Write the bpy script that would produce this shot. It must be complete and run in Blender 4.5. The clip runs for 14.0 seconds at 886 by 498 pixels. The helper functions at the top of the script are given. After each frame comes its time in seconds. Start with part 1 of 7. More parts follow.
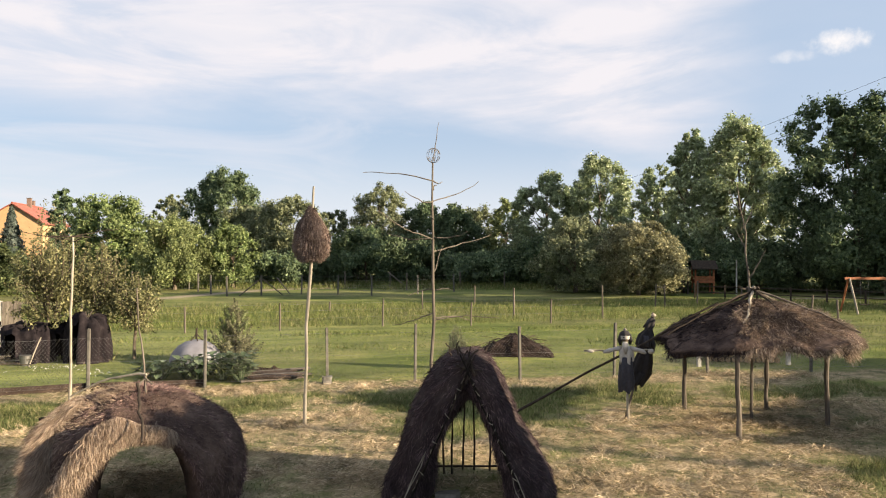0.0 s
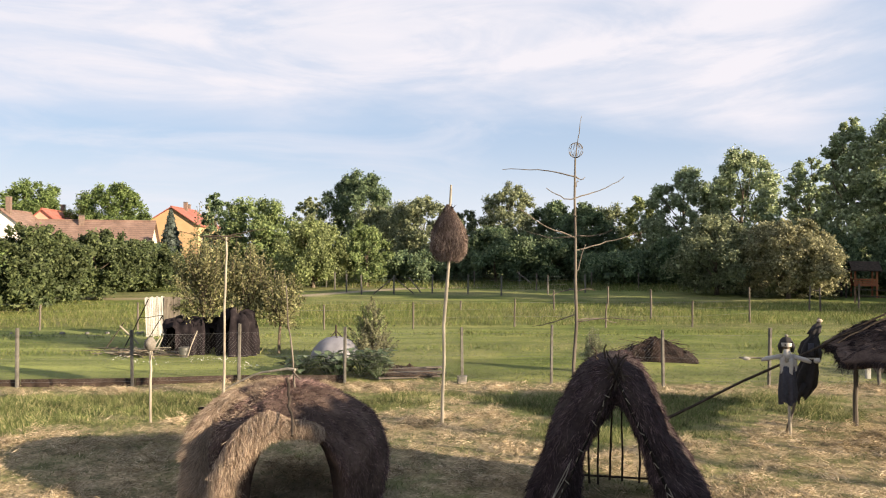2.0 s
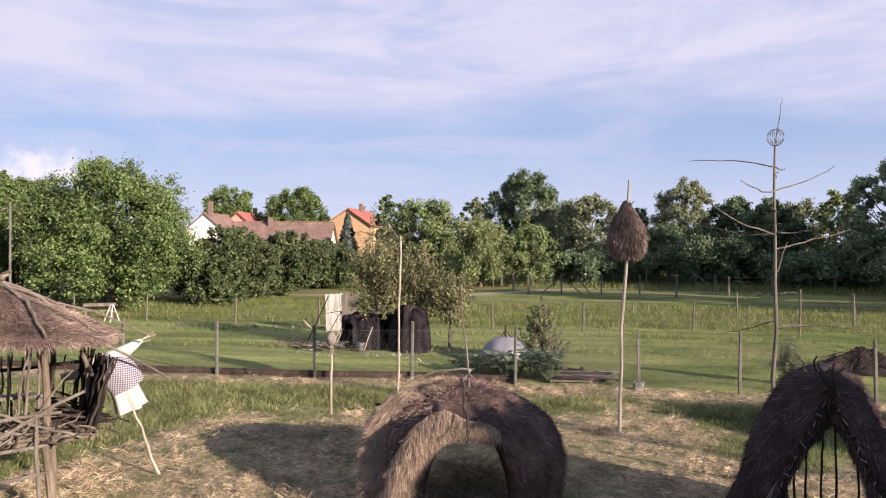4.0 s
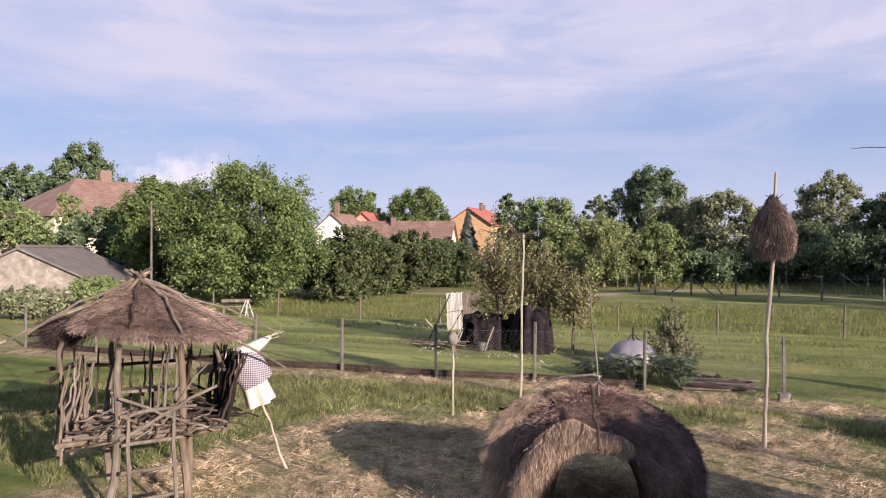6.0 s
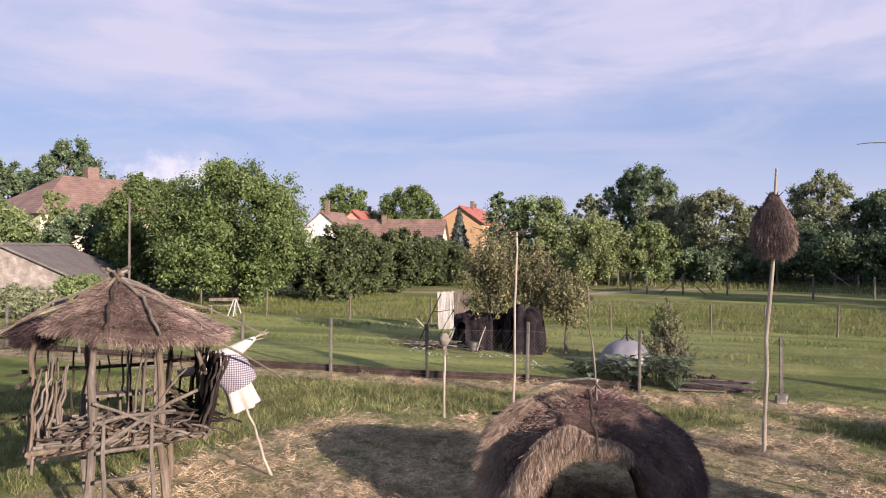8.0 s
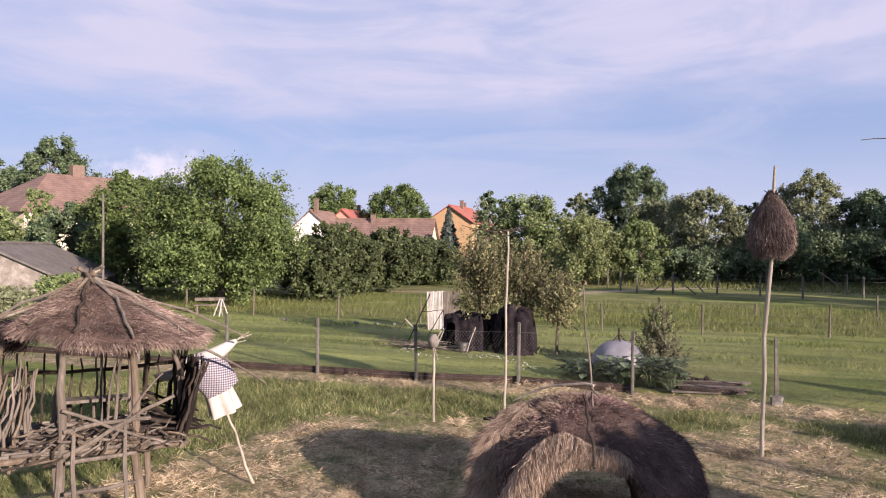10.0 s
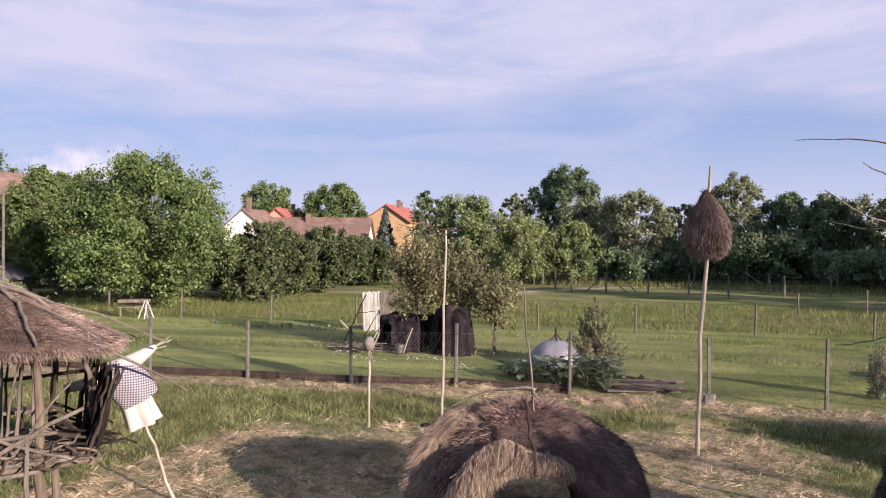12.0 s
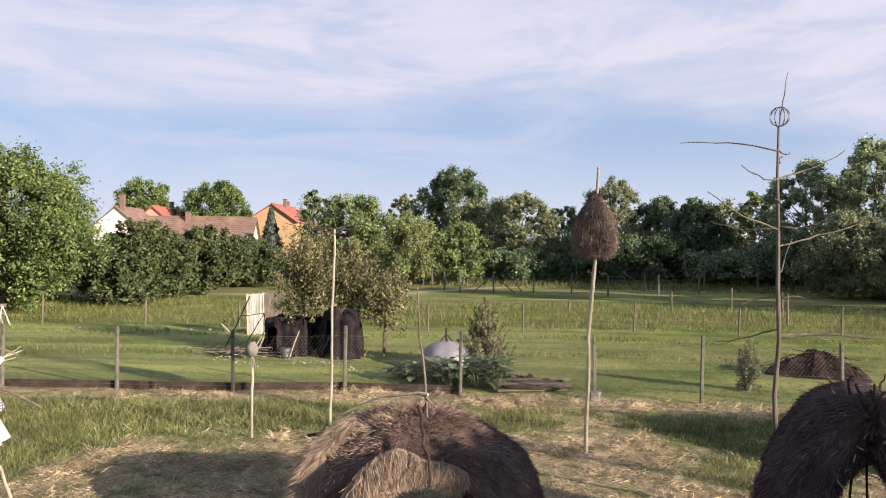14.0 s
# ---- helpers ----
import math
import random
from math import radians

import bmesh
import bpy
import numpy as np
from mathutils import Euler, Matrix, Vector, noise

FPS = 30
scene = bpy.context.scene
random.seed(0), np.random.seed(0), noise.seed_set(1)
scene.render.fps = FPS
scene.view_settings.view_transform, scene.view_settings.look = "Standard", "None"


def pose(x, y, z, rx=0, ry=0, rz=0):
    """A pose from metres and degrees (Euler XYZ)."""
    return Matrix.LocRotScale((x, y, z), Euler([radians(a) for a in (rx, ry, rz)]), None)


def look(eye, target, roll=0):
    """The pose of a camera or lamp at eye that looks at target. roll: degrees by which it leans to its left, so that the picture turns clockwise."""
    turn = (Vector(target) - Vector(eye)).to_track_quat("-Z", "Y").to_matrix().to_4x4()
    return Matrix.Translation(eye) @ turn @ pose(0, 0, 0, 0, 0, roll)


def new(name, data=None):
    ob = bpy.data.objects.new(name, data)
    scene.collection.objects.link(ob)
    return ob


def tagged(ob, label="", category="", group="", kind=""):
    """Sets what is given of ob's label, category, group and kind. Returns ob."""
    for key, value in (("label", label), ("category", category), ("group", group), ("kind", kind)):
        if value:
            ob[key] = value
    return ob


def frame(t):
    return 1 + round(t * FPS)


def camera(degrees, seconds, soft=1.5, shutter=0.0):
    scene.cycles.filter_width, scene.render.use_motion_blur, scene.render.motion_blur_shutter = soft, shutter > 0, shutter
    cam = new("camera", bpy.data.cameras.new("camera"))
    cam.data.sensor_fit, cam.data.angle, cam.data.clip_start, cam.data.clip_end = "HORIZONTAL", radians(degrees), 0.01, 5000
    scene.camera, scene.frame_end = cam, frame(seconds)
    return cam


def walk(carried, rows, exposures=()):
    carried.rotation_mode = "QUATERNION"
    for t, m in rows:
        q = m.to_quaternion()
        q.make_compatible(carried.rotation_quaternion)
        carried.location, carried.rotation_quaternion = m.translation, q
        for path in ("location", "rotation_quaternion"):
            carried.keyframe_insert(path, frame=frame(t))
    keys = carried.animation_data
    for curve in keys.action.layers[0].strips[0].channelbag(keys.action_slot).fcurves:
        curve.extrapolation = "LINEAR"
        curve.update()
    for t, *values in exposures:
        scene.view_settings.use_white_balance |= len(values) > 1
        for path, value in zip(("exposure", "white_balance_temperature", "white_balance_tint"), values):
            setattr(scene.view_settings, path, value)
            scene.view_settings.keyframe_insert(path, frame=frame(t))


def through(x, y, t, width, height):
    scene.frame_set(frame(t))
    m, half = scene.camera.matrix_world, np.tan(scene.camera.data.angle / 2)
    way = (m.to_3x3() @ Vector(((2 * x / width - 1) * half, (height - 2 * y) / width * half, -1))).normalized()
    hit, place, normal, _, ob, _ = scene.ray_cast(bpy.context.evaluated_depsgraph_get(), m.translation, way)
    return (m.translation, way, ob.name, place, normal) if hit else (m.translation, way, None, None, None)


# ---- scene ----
cam = camera(64.6, 14.0, soft=1.1)
# seconds, place, heading, pitch, roll
PATH = [
    (0.0, 2.680, 0.196, 3.474, 8.89, 0.32, 0.06),
    (0.5, 2.609, 0.254, 3.468, 9.43, 0.32, 0.08),
    (1.0, 2.539, 0.313, 3.462, 12.56, 0.32, 0.09),
    (1.5, 2.468, 0.374, 3.457, 15.89, 0.31, 0.11),
    (2.0, 2.398, 0.435, 3.453, 19.25, 0.31, 0.12),
    (2.5, 2.327, 0.498, 3.449, 22.62, 0.30, 0.14),
    (3.0, 2.257, 0.561, 3.446, 25.95, 0.27, 0.15),
    (3.5, 2.187, 0.626, 3.443, 29.34, 0.27, 0.17),
    (4.0, 2.117, 0.691, 3.440, 32.70, 0.24, 0.18),
    (4.2, 2.089, 0.718, 3.440, 34.10, 0.22, 0.19),
    (5.2, 1.951, 0.854, 3.437, 40.70, 0.16, 0.19),
    (5.7, 1.883, 0.922, 3.435, 42.51, 0.13, 0.19),
    (6.3, 1.800, 1.003, 3.434, 42.38, 0.11, 0.25),
    (6.5, 1.773, 1.031, 3.433, 42.31, 0.09, 0.26),
    (7.0, 1.706, 1.102, 3.433, 42.10, 0.06, 0.28),
    (7.5, 1.639, 1.173, 3.432, 41.92, 0.03, 0.29),
    (8.0, 1.573, 1.244, 3.431, 41.73, 0.01, 0.31),
    (10.5, 1.253, 1.611, 3.428, 40.79, -0.06, 0.38),
    (11.0, 1.192, 1.686, 3.427, 40.66, -0.07, 0.40),
    (11.5, 1.132, 1.761, 3.425, 39.30, -0.06, 0.41),
    (12.0, 1.072, 1.837, 3.423, 35.70, -0.03, 0.43),
    (12.5, 1.014, 1.913, 3.421, 31.99, 0.02, 0.44),
    (13.0, 0.957, 1.989, 3.419, 28.30, 0.06, 0.46),
    (13.5, 0.901, 2.065, 3.416, 26.75, 0.07, 0.47),
    (14.0, 0.846, 2.142, 3.412, 26.64, 0.08, 0.49),
]


def heading(x, y, z, yaw, pitch, roll):
    yaw, pitch = radians(yaw), radians(pitch)
    way = Vector((-math.sin(yaw) * math.cos(pitch), math.cos(yaw) * math.cos(pitch), math.sin(pitch)))
    eye = Vector((x, y, z))
    return look(eye, eye + way, roll)


walk(cam, [(row[0], heading(*row[1:])) for row in PATH],
     [(0.0, 1.72, 7000, 10), (1.5, 1.74, 6950, 11), (2.5, 1.71, 6700, 12), (3.0, 1.57, 6350, 18), (4.0, 1.47, 6120, 22), (6.5, 1.35, 6060, 25), (11.5, 1.35, 6020, 26), (12.5, 1.39, 6020, 26), (13.5, 1.49, 6250, 20), (14.0, 1.52, 6350, 16)])

# ---- world and sun ----
SUN_AZ = radians(98)      # clockwise from +y
SUN_EL = radians(16)
world = bpy.data.worlds.new("evening_sky")
scene.world = world
world.use_nodes = True
wn, wl = world.node_tree.nodes, world.node_tree.links
wn.clear()
w_out = wn.new("ShaderNodeOutputWorld")
w_bg = wn.new("ShaderNodeBackground")
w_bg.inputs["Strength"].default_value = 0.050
w_sky = wn.new("ShaderNodeTexSky")
w_sky.sky_type = "NISHITA"
w_sky.sun_disc = False
w_sky.sun_elevation, w_sky.sun_rotation = SUN_EL, SUN_AZ
w_sky.air_density, w_sky.dust_density, w_sky.ozone_density = 1.0, 1.0, 2.5
w_co = wn.new("ShaderNodeTexCoord")
w_sep = wn.new("ShaderNodeSeparateXYZ")
wl.new(w_co.outputs["Generated"], w_sep.inputs[0])


def wmath(op, a, b=None, c=None, clamp=False):
    n = wn.new("ShaderNodeMath")
    n.operation, n.use_clamp = op, clamp
    for i, v in enumerate((a, b, c)):
        if v is None:
            continue
        if isinstance(v, (int, float)):
            n.inputs[i].default_value = v
        else:
            wl.new(v, n.inputs[i])
    return n.outputs[0]


def wramp(value, lo, hi):
    n = wn.new("ShaderNodeMapRange")
    n.interpolation_type = "SMOOTHSTEP"
    wl.new(value, n.inputs["Value"])
    n.inputs["From Min"].default_value, n.inputs["From Max"].default_value = lo, hi
    return n.outputs["Result"]


def wnoise(vec, scale, detail, rough, dist=0.0):
    n = wn.new("ShaderNodeTexNoise")
    wl.new(vec, n.inputs["Vector"])
    n.inputs["Scale"].default_value, n.inputs["Detail"].default_value = scale, detail
    n.inputs["Roughness"].default_value, n.inputs["Distortion"].default_value = rough, dist
    return n.outputs["Fac"]


# thin high cloud drawn by compass direction and height
w_az = wmath("ARCTAN2", w_sep.outputs["X"], w_sep.outputs["Y"])
w_el = w_sep.outputs["Z"]
lay = wn.new("ShaderNodeCombineXYZ")
wl.new(w_az, lay.inputs[0])
wl.new(wmath("MULTIPLY", w_el, 2.4), lay.inputs[1])
turn = wn.new("ShaderNodeMapping")
turn.inputs["Rotation"].default_value = (0, 0, radians(16))
turn.inputs["Scale"].default_value = (0.9, 1.6, 1.0)
wl.new(lay.outputs[0], turn.inputs[0])
broad = wmath("SUBTRACT", wnoise(turn.outputs[0], 1.9, 6, 0.55, 0.8), 0.5)
streak = wnoise(turn.outputs[0], 3.4, 8, 0.56, 0.7)
edge = wmath("SUBTRACT", 0.188, wmath("MULTIPLY", wmath("MAXIMUM", wmath("ADD", w_az, 0.22), 0.0), 0.17))
lift = wmath("ADD", wmath("SUBTRACT", w_el, edge), wmath("MULTIPLY", broad, 0.16))
body = wramp(lift, -0.02, 0.05)
clear = wmath("SUBTRACT", 1.0, wmath("MULTIPLY", wramp(wmath("ADD", w_az, wmath("MULTIPLY", broad, 0.35)), 0.14, 0.30), 0.92))
fine = wn.new("ShaderNodeMapping")
fine.inputs["Rotation"].default_value = (0, 0, radians(25))
fine.inputs["Scale"].default_value = (1.0, 1.75, 1.0)
wl.new(lay.outputs[0], fine.inputs[0])
wisp = wnoise(fine.outputs[0], 2.2, 10, 0.60, 2.0)
grain = wmath("ADD", 0.30, wmath("MULTIPLY", wramp(streak, 0.28, 0.66), 0.38))
grain = wmath("ADD", grain, wmath("MULTIPLY", wramp(wisp, 0.34, 0.64), 0.42), clamp=True)
cirrus = wmath("MULTIPLY", wmath("MULTIPLY", body, clear), grain)
low = wmath("MULTIPLY", wramp(wmath("ADD", wisp, wmath("MULTIPLY", broad, 0.5)), 0.44, 0.74), 0.42)
cirrus = wmath("MAXIMUM", cirrus, wmath("MULTIPLY", low, clear))
# pale haze towards the horizon
haze = wmath("MULTIPLY", wmath("SUBTRACT", 1.0, wramp(w_el, 0.02, 0.17)), 0.85)
# small heaped clouds
puffs = None
for az, el, ra, re, thick in ((-1.095, 0.097, 0.070, 0.029, 1.0), (0.360, 0.257, 0.034, 0.012, 0.72), (0.312, 0.246, 0.026, 0.007, 0.35)):
    a = wmath("POWER", wmath("DIVIDE", wmath("SUBTRACT", w_az, az), ra), 2.0)
    b = wmath("POWER", wmath("DIVIDE", wmath("SUBTRACT", w_el, math.sin(el)), re), 2.0)
    lump = wmath("SUBTRACT", wnoise(w_co.outputs["Generated"], 46.0, 6, 0.6), 0.5)
    field = wmath("ADD", wmath("SUBTRACT", 1.0, wmath("ADD", a, b)), wmath("MULTIPLY", lump, 4.2))
    field = wmath("MULTIPLY", wramp(field, -0.6, 1.7), thick)
    puffs = field if puffs is None else wmath("MAXIMUM", puffs, field)


def wmix(fac, a, colour):
    n = wn.new("ShaderNodeMix")
    n.data_type = "RGBA"
    wl.new(fac, n.inputs["Factor"])
    wl.new(a, n.inputs["A"])
    n.inputs["B"].default_value = (*colour, 1)
    return n.outputs["Result"]


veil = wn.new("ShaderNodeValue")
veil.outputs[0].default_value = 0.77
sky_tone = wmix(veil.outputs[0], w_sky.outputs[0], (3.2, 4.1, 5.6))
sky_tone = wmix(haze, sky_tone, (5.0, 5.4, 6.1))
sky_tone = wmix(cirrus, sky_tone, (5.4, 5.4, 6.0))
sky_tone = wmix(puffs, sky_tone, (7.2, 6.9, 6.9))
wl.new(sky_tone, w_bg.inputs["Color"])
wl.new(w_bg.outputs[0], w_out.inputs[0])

sun = new("sun", bpy.data.lights.new("sun", "SUN"))
sun.data.energy, sun.data.angle, sun.data.color = 5.0, radians(0.55), (1.0, 0.83, 0.62)
s_dir = Vector((math.sin(SUN_AZ) * math.cos(SUN_EL), math.cos(SUN_AZ) * math.cos(SUN_EL), math.sin(SUN_EL)))
sun.matrix_world = look(s_dir * 60, (0, 0, 0))

# ---- materials ----
def material(name, build):
    m = bpy.data.materials.new(name)
    m.use_nodes = True
    t = m.node_tree
    b = t.nodes["Principled BSDF"]
    build(t, t.nodes, t.links, b)
    return m


def tex(t, kind, vec=None, **inputs):
    n = t.nodes.new(kind)
    for k, v in inputs.items():
        n.inputs[k].default_value = v
    if vec is not None:
        t.links.new(vec, n.inputs["Vector"])
    return n


def ramp(t, fac, stops):
    n = t.nodes.new("ShaderNodeValToRGB")
    e = n.color_ramp.elements
    while len(e) < len(stops):
        e.new(0.5)
    for s, (p, c) in zip(e, stops):
        s.position, s.color = p, (*c, 1)
    t.links.new(fac, n.inputs[0])
    return n.outputs[0]


def blend(t, fac, a, b, mode="MIX"):
    n = t.nodes.new("ShaderNodeMix")
    n.data_type, n.blend_type = "RGBA", mode
    for sock, v in (("Factor", fac), ("A", a), ("B", b)):
        if isinstance(v, (int, float)):
            n.inputs[sock].default_value = v
        elif isinstance(v, tuple):
            n.inputs[sock].default_value = (*v, 1)
        else:
            t.links.new(v, n.inputs[sock])
    return n.outputs["Result"]


def bump(t, b, fac, strength, distance):
    n = t.nodes.new("ShaderNodeBump")
    n.inputs["Strength"].default_value, n.inputs["Distance"].default_value = strength, distance
    t.links.new(fac, n.inputs["Height"])
    t.links.new(n.outputs[0], b.inputs["Normal"])


def coords(t, scale=(1, 1, 1), rot=(0, 0, 0)):
    c = t.nodes.new("ShaderNodeTexCoord")
    m = t.nodes.new("ShaderNodeMapping")
    m.inputs["Scale"].default_value, m.inputs["Rotation"].default_value = scale, rot
    t.links.new(c.outputs["Object"], m.inputs[0])
    return m.outputs[0]


def island(t):
    return t.nodes.new("ShaderNodeNewGeometry").outputs["Random Per Island"]


def tone(c, k=0.80):
    return tuple(v * k for v in c)


def rough(name, dark, mid, light, scale, roughness=0.85, relief=0.4, depth=0.01, stretch=(1, 1, 1), fine=6.0):
    """A matt natural surface: broad stains, fine grain and relief."""
    def build(t, nodes, links, b):
        co = coords(t, stretch)
        big = tex(t, "ShaderNodeTexNoise", co, Scale=scale, Detail=6.0, Roughness=0.6)
        small = tex(t, "ShaderNodeTexNoise", co, Scale=scale * fine, Detail=5.0, Roughness=0.7)
        c = ramp(t, big.outputs["Fac"], ((0.30, tone(dark)), (0.52, tone(mid)), (0.72, tone(light))))
        g = ramp(t, small.outputs["Fac"], ((0.25, (0.55, 0.55, 0.55)), (0.75, (1.25, 1.25, 1.25))))
        links.new(blend(t, 0.8, c, g, "MULTIPLY"), b.inputs["Base Color"])
        b.inputs["Roughness"].default_value = roughness
        b.inputs["Specular IOR Level"].default_value = 0.15
        bump(t, b, small.outputs["Fac"], relief, depth)
    return material(name, build)


def strands(name, stops, roughness=0.7, through=0.25, patch=0.0, gloss=0.15):
    """Blades, straws or leaves: each its own tone, some light shining through."""
    def build(t, nodes, links, b):
        c = ramp(t, island(t), [(p, tone(v)) for p, v in stops])
        n = tex(t, "ShaderNodeTexNoise", coords(t), Scale=0.55, Detail=4.0)
        shade = ramp(t, n.outputs["Fac"], ((0.3, (1 - patch,) * 3), (0.7, (1 + patch,) * 3)))
        c = blend(t, 1.0, c, shade, "MULTIPLY")
        fine = tex(t, "ShaderNodeTexNoise", coords(t), Scale=2.6, Detail=5.0, Roughness=0.6)
        shade = ramp(t, fine.outputs["Fac"], ((0.36, (1 - 1.2 * patch,) * 3), (0.62, (1 + 0.9 * patch,) * 3)))
        c = blend(t, 1.0, c, shade, "MULTIPLY")
        links.new(c, b.inputs["Base Color"])
        b.inputs["Roughness"].default_value = roughness
        b.inputs["Specular IOR Level"].default_value = gloss
        tr = nodes.new("ShaderNodeBsdfTranslucent")
        links.new(c, tr.inputs["Color"])
        mx = nodes.new("ShaderNodeMixShader")
        mx.inputs[0].default_value = through
        links.new(b.outputs[0], mx.inputs[1])
        links.new(tr.outputs[0], mx.inputs[2])
        links.new(mx.outputs[0], nodes["Material Output"].inputs[0])
    return material(name, build)


def plain(name, colour, roughness=0.6, metal=0.0, noise_scale=8.0, spread=0.25):
    def build(t, nodes, links, b):
        n = tex(t, "ShaderNodeTexNoise", coords(t), Scale=noise_scale, Detail=5.0, Roughness=0.65)
        lo, hi = tone(colour, 0.80 * (1 - spread)), tone(colour, 0.80 * (1 + spread))
        links.new(ramp(t, n.outputs["Fac"], ((0.3, lo), (0.7, hi))), b.inputs["Base Color"])
        b.inputs["Roughness"].default_value, b.inputs["Metallic"].default_value = roughness, metal
        bump(t, b, n.outputs["Fac"], 0.2, 0.004)
    return material(name, build)


def tone_down(t, c, k):
    return blend(t, 1.0, c, (k, k, k), "MULTIPLY")


def make_ground(t, nodes, links, b):
    co = coords(t)
    def attr(name):
        a = nodes.new("ShaderNodeAttribute")
        a.attribute_name = name
        return a.outputs["Fac"]
    n1 = tex(t, "ShaderNodeTexNoise", co, Scale=0.35, Detail=6.0, Roughness=0.6)
    n2 = tex(t, "ShaderNodeTexNoise", co, Scale=5.0, Detail=7.0, Roughness=0.7)
    n3 = tex(t, "ShaderNodeTexNoise", coords(t, (14, 40, 14), (0, 0, 0.6)), Scale=1.0, Detail=5.0, Roughness=0.6)
    green = ramp(t, n1.outputs["Fac"], ((0.3, (0.054, 0.080, 0.022)), (0.5, (0.104, 0.134, 0.036)), (0.70, (0.185, 0.200, 0.064))))
    green = blend(t, 0.7, green, ramp(t, n2.outputs["Fac"], ((0.3, (0.6, 0.6, 0.6)), (0.7, (1.3, 1.3, 1.3)))), "MULTIPLY")
    hay = ramp(t, n3.outputs["Fac"], ((0.30, (0.118, 0.088, 0.054)), (0.5, (0.32, 0.252, 0.155)), (0.70, (0.57, 0.465, 0.305))))
    hay = blend(t, 0.6, hay, ramp(t, n2.outputs["Fac"], ((0.34, (0.35, 0.35, 0.35)), (0.66, (1.3, 1.3, 1.3)))), "MULTIPLY")
    soil = ramp(t, n2.outputs["Fac"], ((0.3, (0.208, 0.168, 0.12)), (0.7, (0.336, 0.288, 0.212))))
    turned = nodes.new("ShaderNodeMapping")
    turned.inputs["Scale"].default_value = (0.045, 0.75, 1.0)
    links.new(coords(t, (1, 1, 1), (0, 0, -0.38)), turned.inputs[0])
    n4 = tex(t, "ShaderNodeTexNoise", turned.outputs[0], Scale=1.0, Detail=5.0, Roughness=0.65)
    swath = ramp(t, n4.outputs["Fac"], ((0.36, (0.62, 0.64, 0.62)), (0.5, (1, 1, 1)), (0.64, (1.38, 1.32, 1.25))))
    green = blend(t, 1.0, green, swath, "MULTIPLY")
    n5 = tex(t, "ShaderNodeTexNoise", co, Scale=2.1, Detail=7.0, Roughness=0.68)
    gaps = ramp(t, n5.outputs["Fac"], ((0.42, (0.18, 0.18, 0.18)), (0.54, (1, 1, 1))))
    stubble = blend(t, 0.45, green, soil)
    dry_fac = nodes.new("ShaderNodeMath")
    dry_fac.operation = "MULTIPLY"
    links.new(attr("dry"), dry_fac.inputs[0])
    links.new(gaps, dry_fac.inputs[1])
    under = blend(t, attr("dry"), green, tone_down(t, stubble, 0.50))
    c = blend(t, dry_fac.outputs[0], under, hay)
    lawn = ramp(t, n2.outputs["Fac"], ((0.3, (0.128, 0.164, 0.052)), (0.7, (0.240, 0.262, 0.100))))
    lawn = blend(t, 0.9, lawn, swath, "MULTIPLY")
    c = blend(t, attr("mown"), c, lawn)
    c = blend(t, attr("bare"), c, soil)
    links.new(c, b.inputs["Base Color"])
    b.inputs["Roughness"].default_value = 0.95
    b.inputs["Specular IOR Level"].default_value = 0.1
    bump(t, b, n2.outputs["Fac"], 0.9, 0.05)


M_GROUND = material("meadow", make_ground)
M_GRASS = strands("grass_blades", ((0.0, (0.066, 0.102, 0.028)), (0.5, (0.132, 0.174, 0.046)), (0.85, (0.235, 0.258, 0.080)), (1.0, (0.38, 0.34, 0.17))), patch=0.25)
M_LAWN = strands("yard_grass_blades", ((0.0, (0.085, 0.108, 0.038)), (0.5, (0.155, 0.178, 0.070)), (0.8, (0.25, 0.255, 0.118)), (1.0, (0.42, 0.36, 0.21))), patch=0.3)
M_TALL = strands("tall_grass_blades", ((0.0, (0.076, 0.106, 0.028)), (0.5, (0.132, 0.164, 0.046)), (0.8, (0.205, 0.222, 0.080)), (1.0, (0.34, 0.30, 0.16))), patch=0.25)
M_STRAW = strands("loose_straw", ((0.0, (0.13, 0.10, 0.055)), (0.4, (0.40, 0.315, 0.20)), (0.8, (0.58, 0.475, 0.335)), (1.0, (0.72, 0.61, 0.45))), through=0.1, patch=0.35)
M_THATCH = strands("thatch_straw", ((0.0, (0.090, 0.061, 0.053)), (0.35, (0.190, 0.136, 0.116)), (0.75, (0.32, 0.242, 0.206)), (1.0, (0.50, 0.40, 0.34))), through=0.08, patch=0.35)
M_HAYROOF = strands("shelter_hay", ((0.0, (0.105, 0.076, 0.058)), (0.35, (0.24, 0.180, 0.138)), (0.75, (0.41, 0.325, 0.255)), (1.0, (0.60, 0.50, 0.41))), through=0.10, patch=0.35)
M_DOME = strands("matted_brown_hay", ((0.0, (0.052, 0.032, 0.036)), (0.35, (0.110, 0.069, 0.072)), (0.75, (0.232, 0.154, 0.145)), (1.0, (0.47, 0.345, 0.29))), through=0.06, patch=0.35)
M_REED = strands("dark_thatch_straw", ((0.0, (0.026, 0.017, 0.022)), (0.4, (0.058, 0.039, 0.045)), (0.8, (0.108, 0.075, 0.080)), (1.0, (0.22, 0.160, 0.155))), through=0.05, patch=0.35)
M_FRINGE = strands("fringe_straw", ((0.0, (0.135, 0.095, 0.070)), (0.4, (0.31, 0.232, 0.176)), (0.8, (0.50, 0.395, 0.305)), (1.0, (0.66, 0.55, 0.44))), through=0.12, patch=0.15)
M_CORE = rough("packed_thatch", (0.050, 0.034, 0.029), (0.11, 0.077, 0.064), (0.19, 0.138, 0.115), 3.0, 0.95, 0.9, 0.03, (1, 1, 1), 9.0)
